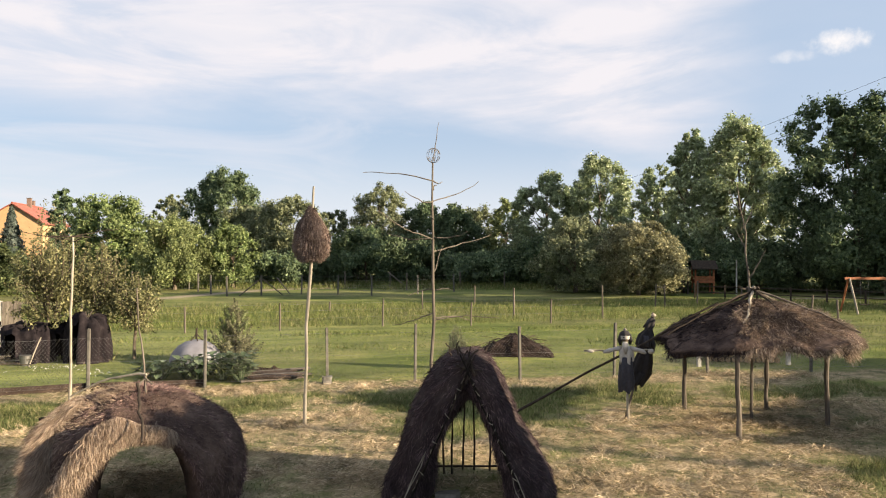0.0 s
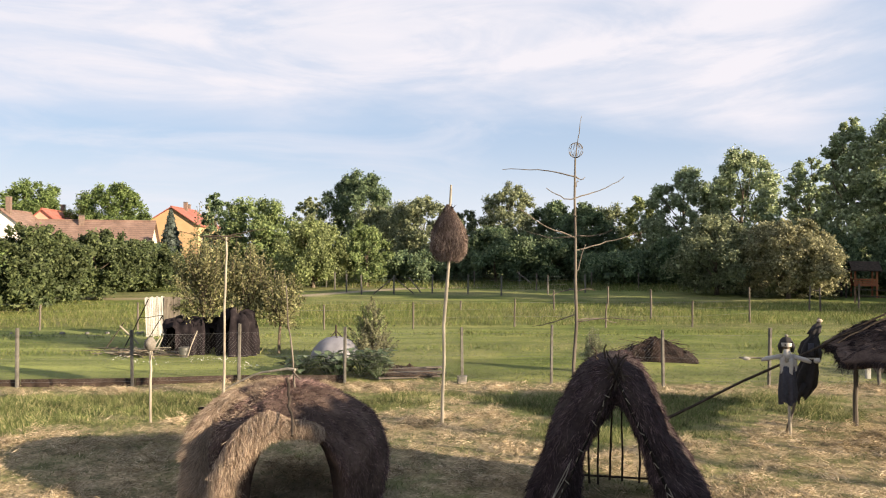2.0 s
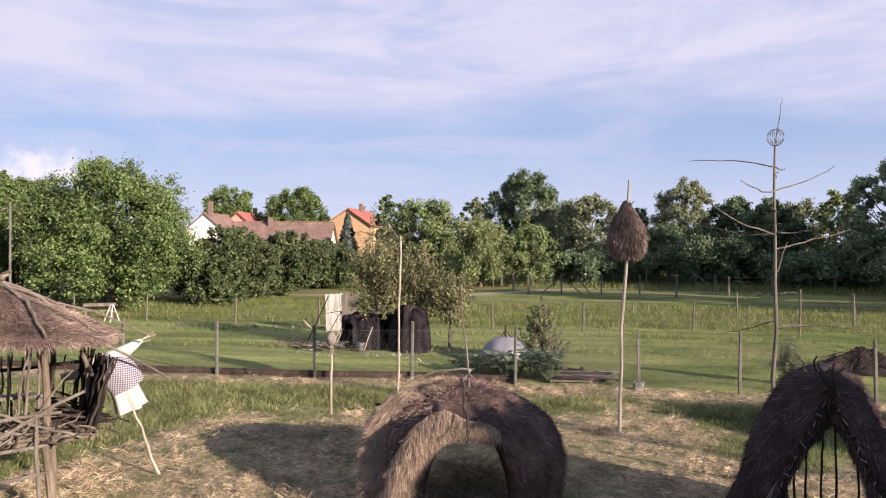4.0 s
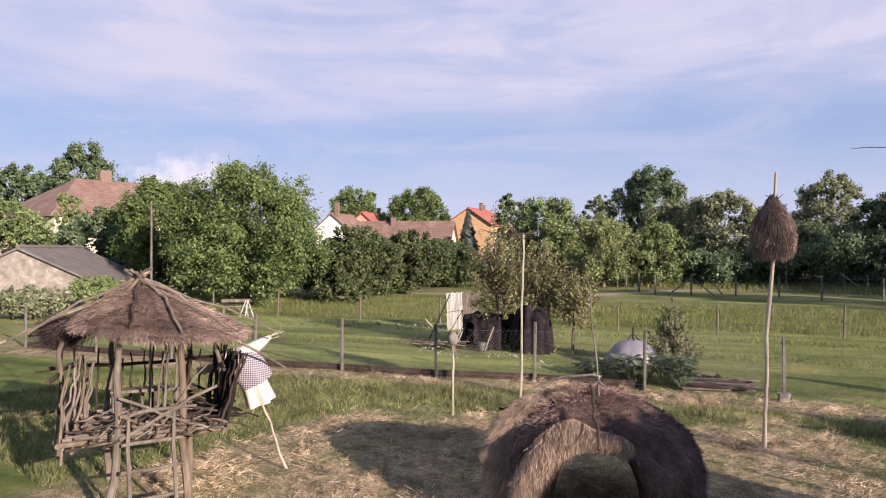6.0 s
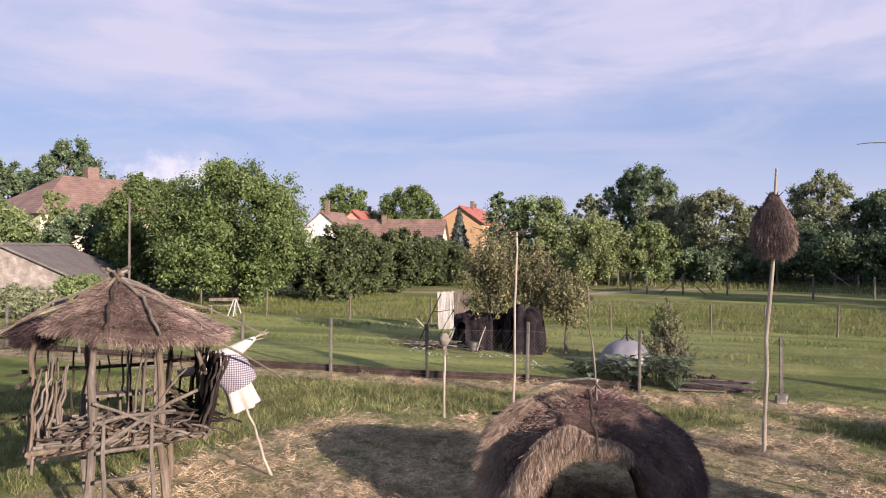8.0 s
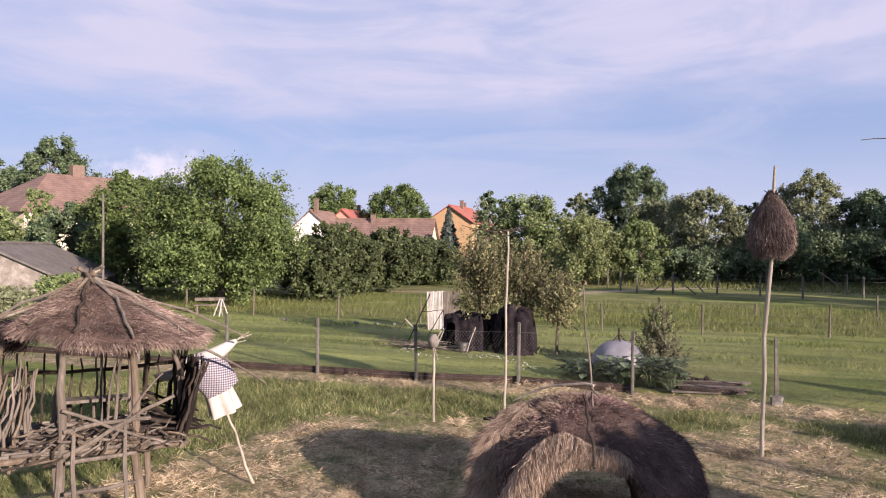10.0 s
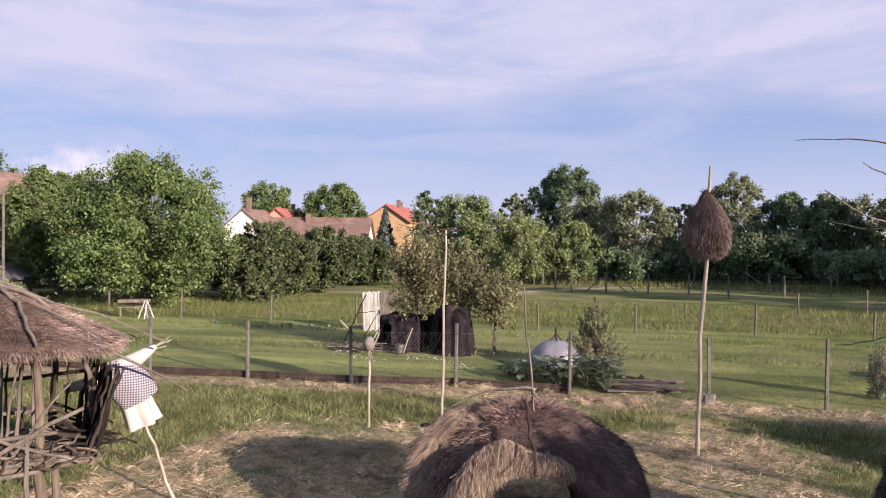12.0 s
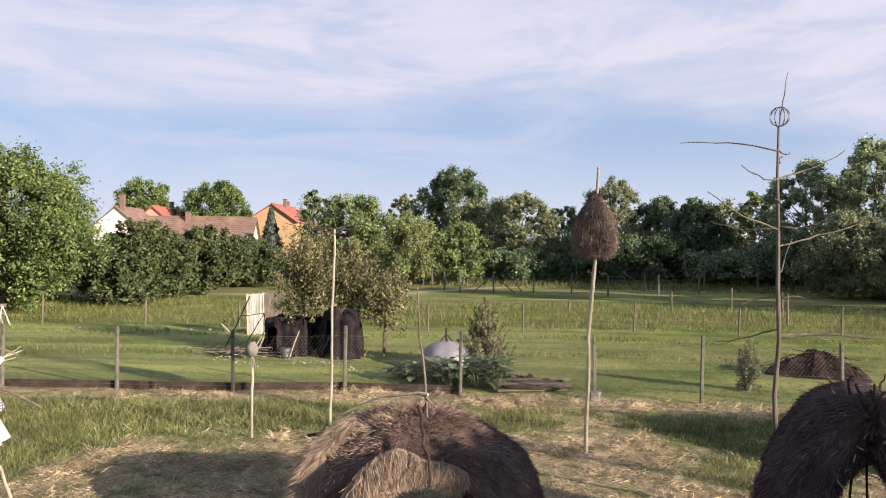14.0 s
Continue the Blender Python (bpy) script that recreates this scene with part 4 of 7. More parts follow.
for i, (a, l, r0, mt) in enumerate(((-1.98, 1.5, 0.034, M_POLE), (-2.70, 2.4, 0.022, M_DARKWOOD), (-1.0, 1.9, 0.024, M_DARKWOOD), (-0.25, 2.55, 0.028, M_GREYWOOD), (-3.05, 2.3, 0.026, M_DARKWOOD),
                                   (0.6, 2.2, 0.026, M_GREYWOOD), (1.6, 2.0, 0.026, M_GREYWOOD), (2.5, 2.2, 0.026, M_DARKWOOD))):
    v = min(1.0, l / 2.3)
    e = um_surf(np.array([a]), np.array([v]))[0] + [0, 0, 0.10]
    adopt(part("roof_stick", rod(ua + [-0.12 * math.cos(a), -0.12 * math.sin(a), 0.10], e, r0, r0 * 0.55, 0.022, 9, 7, 130 + i), mt), umbrella)
sap = thing("bare_sapling", "thin bare forked sapling rising through the thatched roof", "sapling", at=(UC[0] - 0.06, UC[1], 0))
trunk = [(6.78, 15.68, 0), (6.80, 15.69, 1.3), (6.76, 15.67, 2.4), (6.73, 15.66, 3.0), (6.66, 15.65, 3.5), (6.68, 15.66, 3.9), (6.55, 15.64, 4.45), (6.50, 15.64, 4.95)]
adopt(part("trunk", tube(trunk, np.linspace(0.034, 0.007, 8), 7), M_GREYWOOD), sap)
for i, (a, b) in enumerate((((6.74, 15.66, 2.95), (7.05, 15.6, 3.55)), ((6.66, 15.65, 3.6), (6.5, 15.7, 3.95)), ((6.62, 15.65, 4.0), (6.8, 15.6, 4.5)), ((6.76, 15.67, 2.65), (6.5, 15.55, 2.8)), ((6.55, 15.64, 4.4), (6.35, 15.64, 4.8)))):
    adopt(part("branch", rod(a, b, 0.016, 0.005, 0.02, 5, 5, 150 + i), M_GREYWOOD), sap)
lean = part("leaning_pole", rod((1.62, 14.77, 0.0), (6.02, 15.20, 2.46), 0.028, 0.018, 0.012, 10, 8, 160), M_DARKWOOD)
tagged(lean, "long dark pole leaning against the thatched shelter", "pole")

# raised watch hut of branches
KO = np.array([-7.83, 5.38, 0.0])
KR, KB = np.array([0.409, 0.912, 0.0]), np.array([-0.912, 0.409, 0.0])


def K(a, b, z):
    return KO + KR * a + KB * b + np.array([0, 0, z])


hut = thing("watch_hut", "raised watch hut of crooked branches with a thatched roof", "hut", at=tuple(KO))
hut_cone = roof_fn(K(0, 0, 0), lambda a: 1.13 + 0.06 * np.cos(a - 0.6), 2.99, 2.40, 1.0, 25, 6, 0.3, 0.055)


def hut_surf(a, v):
    """The cone with its peak out of the middle and one side hanging lower."""
    P = hut_cone(a, v)
    w = np.clip(1 - v, 0, 1)
    P[..., 0] += 0.145 * v - 0.075 * w
    P[..., 1] += 0.130 * v - 0.065 * w
    P[..., 2] -= 0.105 * v * np.cos(a - 0.80)
    return P


adopt(part("roof", roof_mesh(hut_surf, 0.10), M_CORE, smooth=True), hut)
adopt(part("thatch", [roof_straw(hut_surf, 56000, 0.150, 0.0044, 73, 0.16, 0.36, 0.16)], M_THATCH), hut)
adopt(part("eave_fringe", eave_fringe(hut_surf, 11000, 0.085, 0.0044, 74), M_THATCH, None, "ragged hanging edge of loose straw"), hut)
hposts = ((-0.32, -0.75, 0.056, 0.040), (0.50, -0.72, 0.066, 0.034), (0.98, -0.10, 0.036, 0.03), (0.62, 0.80, 0.045, 0.035), (-0.45, 0.85, 0.045, 0.035), (-1.0, 0.1, 0.036, 0.03))
for i, (a, b, r0, r1) in enumerate(hposts):
    foot_z = 0.95 if i in (2, 5) else -0.05
    adopt(part("post", rod(K(a * 1.06 - 0.06 * (i == 0), b * 1.05, foot_z), K(a, b, 2.36), r0, r1, 0.028, 9, 9, 170 + i), M_BARK if i % 2 else M_GREYWOOD), hut)
# roof sticks tied at the peak, some running far past the eave
for i, (a, run, r0, mt) in enumerate(((-2.72, 1.0, 0.026, M_BARK), (-2.05, 0.96, 0.026, M_BARK), (-1.45, 0.98, 0.024, M_BARK), (-0.75, 0.92, 0.024, M_DARKWOOD), (-0.2, 1.02, 0.026, M_GREYWOOD), (0.45, 0.98, 0.024, M_GREYWOOD), (1.15, 1.05, 0.026, M_GREYWOOD), (1.9, 1.0, 0.024, M_BARK), (2.6, 1.0, 0.024, M_GREYWOOD),
                                      (-2.15, 1.75, 0.024, M_GREYWOOD), (-2.42, 2.05, 0.022, M_POLE), (-2.62, 1.55, 0.022, M_GREYWOOD), (-1.88, 1.45, 0.020, M_BARK), (1.35, 1.50, 0.022, M_GREYWOOD), (1.55, 1.35, 0.020, M_GREYWOOD))):
    e = hut_surf(np.array([a]), np.array([min(run, 1.0)]))[0] + [0.0, 0.0, 0.05]
    if run > 1.1:
        e = hut_surf(np.array([a]), np.array([1.0]))[0] + np.array([math.cos(a), math.sin(a), -0.36]) * (run - 1) * 1.20 + [0, 0, 0.06]
    s = K(0, 0, 3.03 + 0.02 * (i % 4)) - np.array([0.075, 0.065, 0]) - np.array([math.cos(a), math.sin(a), -0.45]) * (0.10 + 0.05 * (i % 3))
    adopt(part("roof_stick", rod(s, e, r0, r0 * 0.6, 0.020, 10, 6, 190 + i), mt), hut)
adopt(part("centre_pole", rod((-8.0, 5.53, 1.0), (-7.99, 5.53, 4.10), 0.018, 0.014, 0.003, 8, 7, 168), M_CONCRETE), hut)
g = np.random.default_rng(88)
n = 5200
q = g.normal(0, 0.13, (n, 3)) * [1.0, 1.0, 0.55]
P = K(-0.98, 0.36, 2.33) + q
D = np.array([-0.62, -0.55, -0.42]) + g.normal(0, 0.35, (n, 3)) + tufted(q[:, 0] * 30, q[:, 1] * 30, 0.5, 88)
adopt(part("straggling_hay", straws(P, D, g.uniform(0.08, 0.28, n), 0.006, g), M_REED, None, "dark straggling hay under the eave"), hut)
for i, (p, q_, r) in enumerate((((-0.75, 0.50, 1.78), (-1.42, 0.58, 1.72), 0.022), ((-0.75, 0.40, 1.22), (-1.62, 0.52, 1.10), 0.024), ((-0.70, 0.45, 2.30), (-1.50, 0.62, 2.22), 0.018), ((-0.78, 0.30, 2.26), (-1.46, 0.20, 2.12), 0.016))):
    adopt(part("stick_end", rod(K(*p), K(*q_), r, r * 0.7, 0.012, 6, 6, 860 + i), M_DARKWOOD), hut)
# platform of sticks
for i in range(20):
    adopt(part("platform_stick", rod(K(-0.95 + 0.03 * math.sin(i), -0.80 + i * 0.085, 1.06 + 0.01 * math.sin(i * 2)), K(0.95, -0.80 + i * 0.085, 1.06 + 0.01 * math.cos(i * 3)), 0.026, 0.020, 0.010, 5, 6, 210 + i), M_GREYWOOD), hut)
for i, (a0, b0, a1, b1) in enumerate(((-1.0, -0.74, 1.05, -0.72), (-1.05, 0.8, 1.05, 0.8), (-1.0, -0.8, -1.0, 0.85), (0.98, -0.8, 0.98, 0.85))):
    adopt(part("beam", rod(K(a0, b0, 0.99), K(a1, b1, 1.0), 0.036, 0.030, 0.012, 6, 8, 240 + i), M_BARK), hut)
adopt(part("bench_board", box(K(0.05, 0.35, 1.42), (1.0, 0.26, 0.04), math.atan2(KR[1], KR[0]), 0.003), M_GREYWOOD), hut)
for i in (-0.4, 0.45):
    adopt(part("bench_leg", rod(K(i, 0.35, 1.06), K(i, 0.35, 1.41), 0.03, 0.03, 0.003, 3, 7, 250), M_GREYWOOD), hut)
# handrail and uprights
for i, (a0, b0, a1, b1, z) in enumerate(((-1.25, 0.55, 1.1, 0.75, 1.76), (-1.15, -0.45, -0.95, 0.9, 1.74), (1.0, -0.55, 1.05, 0.85, 1.78))):
    adopt(part("rail", rod(K(a0, b0, z), K(a1, b1, z + 0.03), 0.028, 0.024, 0.012, 8, 7, 260 + i), M_DARKWOOD), hut)
g = np.random.default_rng(91)
for i in range(15):
    a = -1.12 + i * 0.155
    adopt(part("upright", rod(K(a, 0.68 + 0.1 * g.normal(), 1.08), K(a + 0.05 * g.normal(), 0.72, 1.82 + 0.22 * g.uniform(0.0, 1)), 0.018 + 0.007 * (i % 3), 0.012, 0.016, 6, 6, 280 + i), (M_DARKWOOD, M_GREYWOOD, M_DARKWOOD)[i % 3]), hut)
# hanging strips of bark on one corner
for i in range(20):
    a, b = -1.00 + 0.05 * (i % 6), -0.62 + 0.07 * (i // 2)
    adopt(part("bark_strip", rod(K(a - 0.10 + 0.1 * g.uniform(), b - 0.1, 0.72 + 0.3 * g.uniform()), K(a + 0.12, b, 1.75 + 0.3 * g.uniform()), 0.026, 0.012, 0.030, 7, 5, 300 + i), M_GREYWOOD if i % 3 else M_BARK), hut)
# woven basket-work parapet
for i in range(44):
    u = i / 43
    a = -0.75 + 1.45 * u
    adopt(part("wattle", rod(K(a - 0.16 + 0.1 * g.normal(), -0.80 - 0.10 * g.uniform(), 0.92 + 0.40 * g.uniform()), K(a + 0.30 + 0.16 * g.normal(), -0.74, 1.00 + 0.42 * g.uniform()), 0.017, 0.010, 0.034, 7, 6, 320 + i), (M_DARKWOOD, M_BARK, M_GREYWOOD, M_DARKWOOD)[i % 4]), hut)
for i, (p, q, r) in enumerate((((-0.30, -0.84, 1.02), (0.88, -0.84, 1.62), 0.030), ((-0.32, -0.86, 1.55), (0.85, -0.84, 1.02), 0.022), ((-0.30, -0.85, 1.30), (0.62, -0.84, 1.38), 0.028), ((0.15, -0.82, 1.1), (0.75, -0.82, 1.9), 0.016),
                               ((0.20, -0.5, 1.0), (0.28, -0.5, 2.25), 0.022), ((0.42, -0.3, 1.0), (0.36, -0.3, 2.2), 0.022), ((0.10, -0.6, 1.1), (0.26, -0.55, 2.2), 0.018))):
    adopt(part("brace", rod(K(*p), K(*q), r, r * 0.7, 0.014, 7, 7, 350 + i), M_GREYWOOD), hut)
# dark wattle panel leaning out on one side
for i in range(46):
    u = i / 45
    adopt(part("panel_stick", rod(K(0.92 + 0.10 * u + 0.05 * g.normal(), -0.70 + 1.35 * u, 1.02 + 0.05 * g.normal()), K(1.02 + 0.22 * (1 - u) + 0.05 * g.normal(), -0.62 + 1.25 * u, 1.90 + 0.12 * g.uniform()), 0.022, 0.014, 0.024, 6, 6, 370 + i), M_BLACKWOOD if i % 3 else M_DARKWOOD), hut)
for i in range(14):
    b = -0.75 + i * 0.11
    adopt(part("panel_stick", rod(K(0.55 + 0.1 * g.uniform(), b, 1.30 + 0.1 * g.normal()), K(1.30 + 0.08 * g.normal(), b + 0.08, 1.02 + 0.06 * g.normal()), 0.020, 0.014, 0.024, 6, 6, 400 + i), M_BLACKWOOD if i % 2 else M_DARKWOOD), hut)
# ladder
for a in (-0.18, 0.36):
    adopt(part("ladder_rail", rod(K(a, -1.15, -0.03), K(a - 0.02, -0.82, 1.35), 0.029, 0.025, 0.010, 6, 7, 430), M_GREYWOOD), hut)
for i, z in enumerate((0.28, 0.62, 0.95)):
    adopt(part("rung", rod(K(-0.28, -1.12 + z * 0.24, z), K(0.46, -1.12 + z * 0.24, z + 0.05), 0.026, 0.024, 0.006, 5, 7, 440 + i), M_GREYWOOD), hut)

# ---- poles in the yard ----
hay_pole = thing("hay_pole", "bundle of hay tied round the top of a tall peeled pole", "hay bundle", at=(-2.28, 13.8, 0))
pp = [(-2.28, 13.80, -0.05), (-2.27, 13.80, 0.6), (-2.24, 13.80, 1.3), (-2.25, 13.80, 2.0), (-2.20, 13.80, 2.6), (-2.15, 13.80, 3.2), (-2.14, 13.80, 3.9), (-2.12, 13.80, 4.4), (-2.10, 13.80, 4.82)]
adopt(part("pole", tube(pp, [0.038, 0.034, 0.032, 0.032, 0.036, 0.031, 0.028, 0.026, 0.020], 9), M_POLE), hay_pole)
prof = np.array([(3.40, 0.16), (3.45, 0.235), (3.56, 0.305), (3.70, 0.335), (3.86, 0.325), (4.00, 0.285), (4.12, 0.225), (4.22, 0.15), (4.30, 0.09), (4.42, 0.04)])


def bundle(u, v):
    z, r = np.interp(u, np.linspace(0, 1, len(prof)), prof[:, 0]), np.interp(u, np.linspace(0, 1, len(prof)), prof[:, 1])
    r = r * (1 + 0.10 * wave(v * 1.3, u * 5, 1.1, 44))
    return np.stack([-2.15 + r * np.cos(v), 13.80 + r * np.sin(v), z + 0.03 * wave(v * 2, u * 3, 1.5, 45)], -1)


adopt(part("hay", surface_grid(bundle, 18, 28), M_CORE, smooth=True), hay_pole)
g = np.random.default_rng(95)
u, v = g.uniform(0, 1, 26000), g.uniform(0, 2 * math.pi, 26000)
P = bundle(u, v)
out = np.stack([np.cos(v), np.sin(v), 0 * v], -1)
D = np.stack([0.1 * np.cos(v), 0.1 * np.sin(v), -np.ones_like(v)], -1) + out * (g.uniform(-0.15, 0.22, (len(u), 1)) * (1 + u[:, None])) + g.normal(0, 0.20, P.shape)
adopt(part("straw", straws(P, D, g.uniform(0.06, 0.15, len(u)), 0.005, g), M_THATCH), hay_pole)
for i in range(7):
    a = i * 0.9
    adopt(part("twig", rod((-2.13 + 0.03 * math.cos(a), 13.8 + 0.03 * math.sin(a), 4.34), (-2.13 + 0.14 * math.cos(a), 13.8 + 0.14 * math.sin(a), 4.42 - 0.14 * (i % 2)), 0.010, 0.005, 0.006, 4, 5, 460 + i), M_DARKWOOD), hay_pole)

cage_pole = thing("tree_pole", "tall sapling pole with spread branches and a withy ball", "pole", at=(0.66, 12.0, 0))
cp = [(0.64, 12.0, -0.05), (0.66, 12.0, 0.9), (0.63, 12.0, 1.6), (0.68, 12.0, 2.3), (0.66, 12.0, 3.0), (0.66, 12.0, 3.7), (0.645, 12.0, 4.4), (0.655, 12.0, 5.02)]
adopt(part("trunk", tube(cp, [0.034, 0.032, 0.029, 0.027, 0.025, 0.022, 0.018, 0.014], 8), M_GREYWOOD), cage_pole)
CR, CB = np.array([0.94, 0.33, 0]), np.array([-0.33, 0.94, 0])
for i, (z, l, b, rise, sag) in enumerate(((4.70, -1.20, 0.15, 0.14, -0.06), (4.70, 0.16, 0.05, 0.0, 0), (4.36, -0.52, -0.2, 0.14, 0.06), (4.36, 0.82, 0.1, 0.36, 0.05), (4.05, -0.07, 0.0, 0.05, 0), (3.72, -0.78, 0.3, 0.10, 0.06), (3.74, 0.55, -0.2, 0.10, 0.04),
                                          (3.50, 1.12, 0.4, 0.30, 0.02), (3.70, -1.0, -0.5, 0.45, 0.04), (3.15, 0.16, 0.0, 0.45, 0.02), (2.84, -0.42, 0.1, -0.10, -0.05), (2.84, 0.32, 0.0, 0.0, -0.03), (2.36, 0.75, 0.3, -0.08, -0.03), (2.32, 1.1, -0.3, 0.05, -0.05), (2.45, -0.65, 0.5, -0.25, 0.02), (4.55, 0.06, 0.05, 0.08, 0))):
    s = np.array([0.67, 12.0, z])
    adopt(part("branch", rod(s, s + CR * l + CB * b + [0, 0, rise], 0.012, 0.005, 0.010, 8, 6, 480 + i, sag), M_GREYWOOD), cage_pole)
bc = np.array([0.665, 12.0, 5.14])
for i in range(6):
    a = i * math.pi / 6
    th = np.linspace(0, 2 * math.pi, 25)
    ring = bc + 0.118 * (np.cos(th)[:, None] * np.array([0, 0, 1.05]) + np.sin(th)[:, None] * np.array([math.cos(a), math.sin(a), 0]))
    adopt(part("withy_hoop", tube(ring, 0.0042, 5, False), M_GREYWOOD), cage_pole)
adopt(part("tip", rod((0.665, 12.0, 5.05), (0.76, 12.0, 5.70), 0.010, 0.004, 0.012, 7, 5, 499), M_GREYWOOD), cage_pole)

tall_pole = thing("cross_pole", "tall thin pole with a flat cross of twigs on top", "pole", at=(-7.16, 13.30, 0))
adopt(part("pole", rod((-7.16, 13.30, -0.05), (-7.10, 13.30, 3.79), 0.028, 0.021, 0.008, 10, 8, 500), M_POLE), tall_pole)
for i, (a0, b0, z0, a1, b1, z1) in enumerate(((-0.46, 0.05, 3.80, 0.36, 0.0, 3.79), (0.0, 0.0, 3.78, 0.75, 0.3, 3.98), (0.1, -0.3, 3.78, -0.1, 0.4, 3.82), (0.0, 0.0, 3.74, -0.75, -0.3, 3.90), (0.05, 0.0, 3.70, 0.55, -0.4, 3.78), (0.0, 0.0, 3.72, -0.2, 0.1, 3.60))):
    adopt(part("twig", rod((-7.13 + 0.85 * a0, 13.30 + 0.5 * a0 + b0, z0), (-7.13 + 0.85 * a1, 13.30 + 0.5 * a1 + b1, z1), 0.020 if i == 0 else 0.012, 0.012 if i == 0 else 0.005, 0.012, 7, 5, 510 + i), M_DARKWOOD), tall_pole)

jar_pole = thing("jar_pole", "grey clay jar upside down on a thin peeled pole", "jar", at=(-7.84, 11.87, 0))
adopt(part("pole", rod((-7.84, 11.87, -0.05), (-7.86, 11.87, 1.50), 0.026, 0.022, 0.005, 7, 8, 520), M_POLE), jar_pole)

# ---- trees ----
def leaf_mat(name, dark, mid, light, through=0.34, rough_=0.62, gloss=0.3):
    return strands(name, ((0.0, tone(dark, 1.2)), (0.5, tone(mid, 1.2)), (0.9, tone(light, 1.2)), (1.0, tone(light, 1.55))), rough_, through, 0.30, gloss)


M_WALNUT = leaf_mat("walnut_leaves", (0.058, 0.094, 0.028), (0.104, 0.152, 0.046), (0.172, 0.230, 0.080))
M_LEAF = leaf_mat("green_leaves", (0.086, 0.130, 0.048), (0.146, 0.200, 0.074), (0.245, 0.300, 0.125))
M_DEEP = leaf_mat("dark_leaves", (0.056, 0.090, 0.050), (0.098, 0.144, 0.074), (0.168, 0.225, 0.115))
M_POPLAR = leaf_mat("glittering_poplar_leaves", (0.140, 0.182, 0.096), (0.240, 0.295, 0.158), (0.38, 0.45, 0.265), 0.34, 0.42, 0.4)
M_OLIVE = leaf_mat("olive_leaves", (0.098, 0.120, 0.066), (0.160, 0.186, 0.102), (0.25, 0.278, 0.160))
M_YELLOW = leaf_mat("yellow_green_leaves", (0.100, 0.130, 0.048), (0.168, 0.206, 0.082), (0.25, 0.29, 0.13))
M_HEDGE = leaf_mat("hedge_leaves", (0.038, 0.056, 0.024), (0.068, 0.092, 0.036), (0.115, 0.142, 0.058))
M_BRONZE = leaf_mat("bronze_leaves", (0.088, 0.088, 0.040), (0.160, 0.160, 0.074), (0.265, 0.260, 0.132))
M_WILLOW = leaf_mat("bronze_willow_leaves", (0.135, 0.135, 0.075), (0.225, 0.222, 0.125), (0.34, 0.335, 0.20))
M_SPRUCE = leaf_mat("blue_spruce_needles", (0.045, 0.065, 0.055), (0.08, 0.105, 0.09), (0.13, 0.16, 0.14))


def crown_shape(x, y, H, R, zc, blobs, g, taper, flat=1.0):
    """Centres and sizes of the leaf masses of an uneven crown."""
    C, S = [], []
    lobes = g.uniform(0, 6.28, 4)
    for i in range(blobs):
        k = (i + 0.5) / blobs
        s = R * g.uniform(0.11, 0.27) * (1.12 - 0.35 * k)
        a = i * 2.4 + g.uniform(-0.7, 0.7)
        lobe = 1 + 0.20 * math.sin(a * 2 + lobes[0]) + 0.15 * math.sin(a * 3 + lobes[1] + k * 4)
        shape = math.sqrt(max(0.0, 1 - ((k - 0.34) / 0.69) ** 2.7)) if k > 0.34 else 0.80 + 0.20 * k / 0.34
        rad = 1.08 * R * lobe * (shape * (1 - 0.35 * taper * max(0.0, k - 0.3)))
        q = max(0.0, rad - s * 0.4) * g.uniform(0.12, 1.0) ** 0.42
        rise = 0.05 * math.sin(a * 2 + lobes[2]) + 0.04 * math.sin(a * 5 + lobes[3])
        z = zc + s * 0.6 + (H - zc - s * 1.4) * min(1.02, max(0.0, k ** 0.8 + rise * k + g.uniform(-0.05, 0.02)))
        C.append((x + q * math.cos(a), y + q * math.sin(a) * flat, z))
        S.append(s)
    return np.array(C), np.array(S)


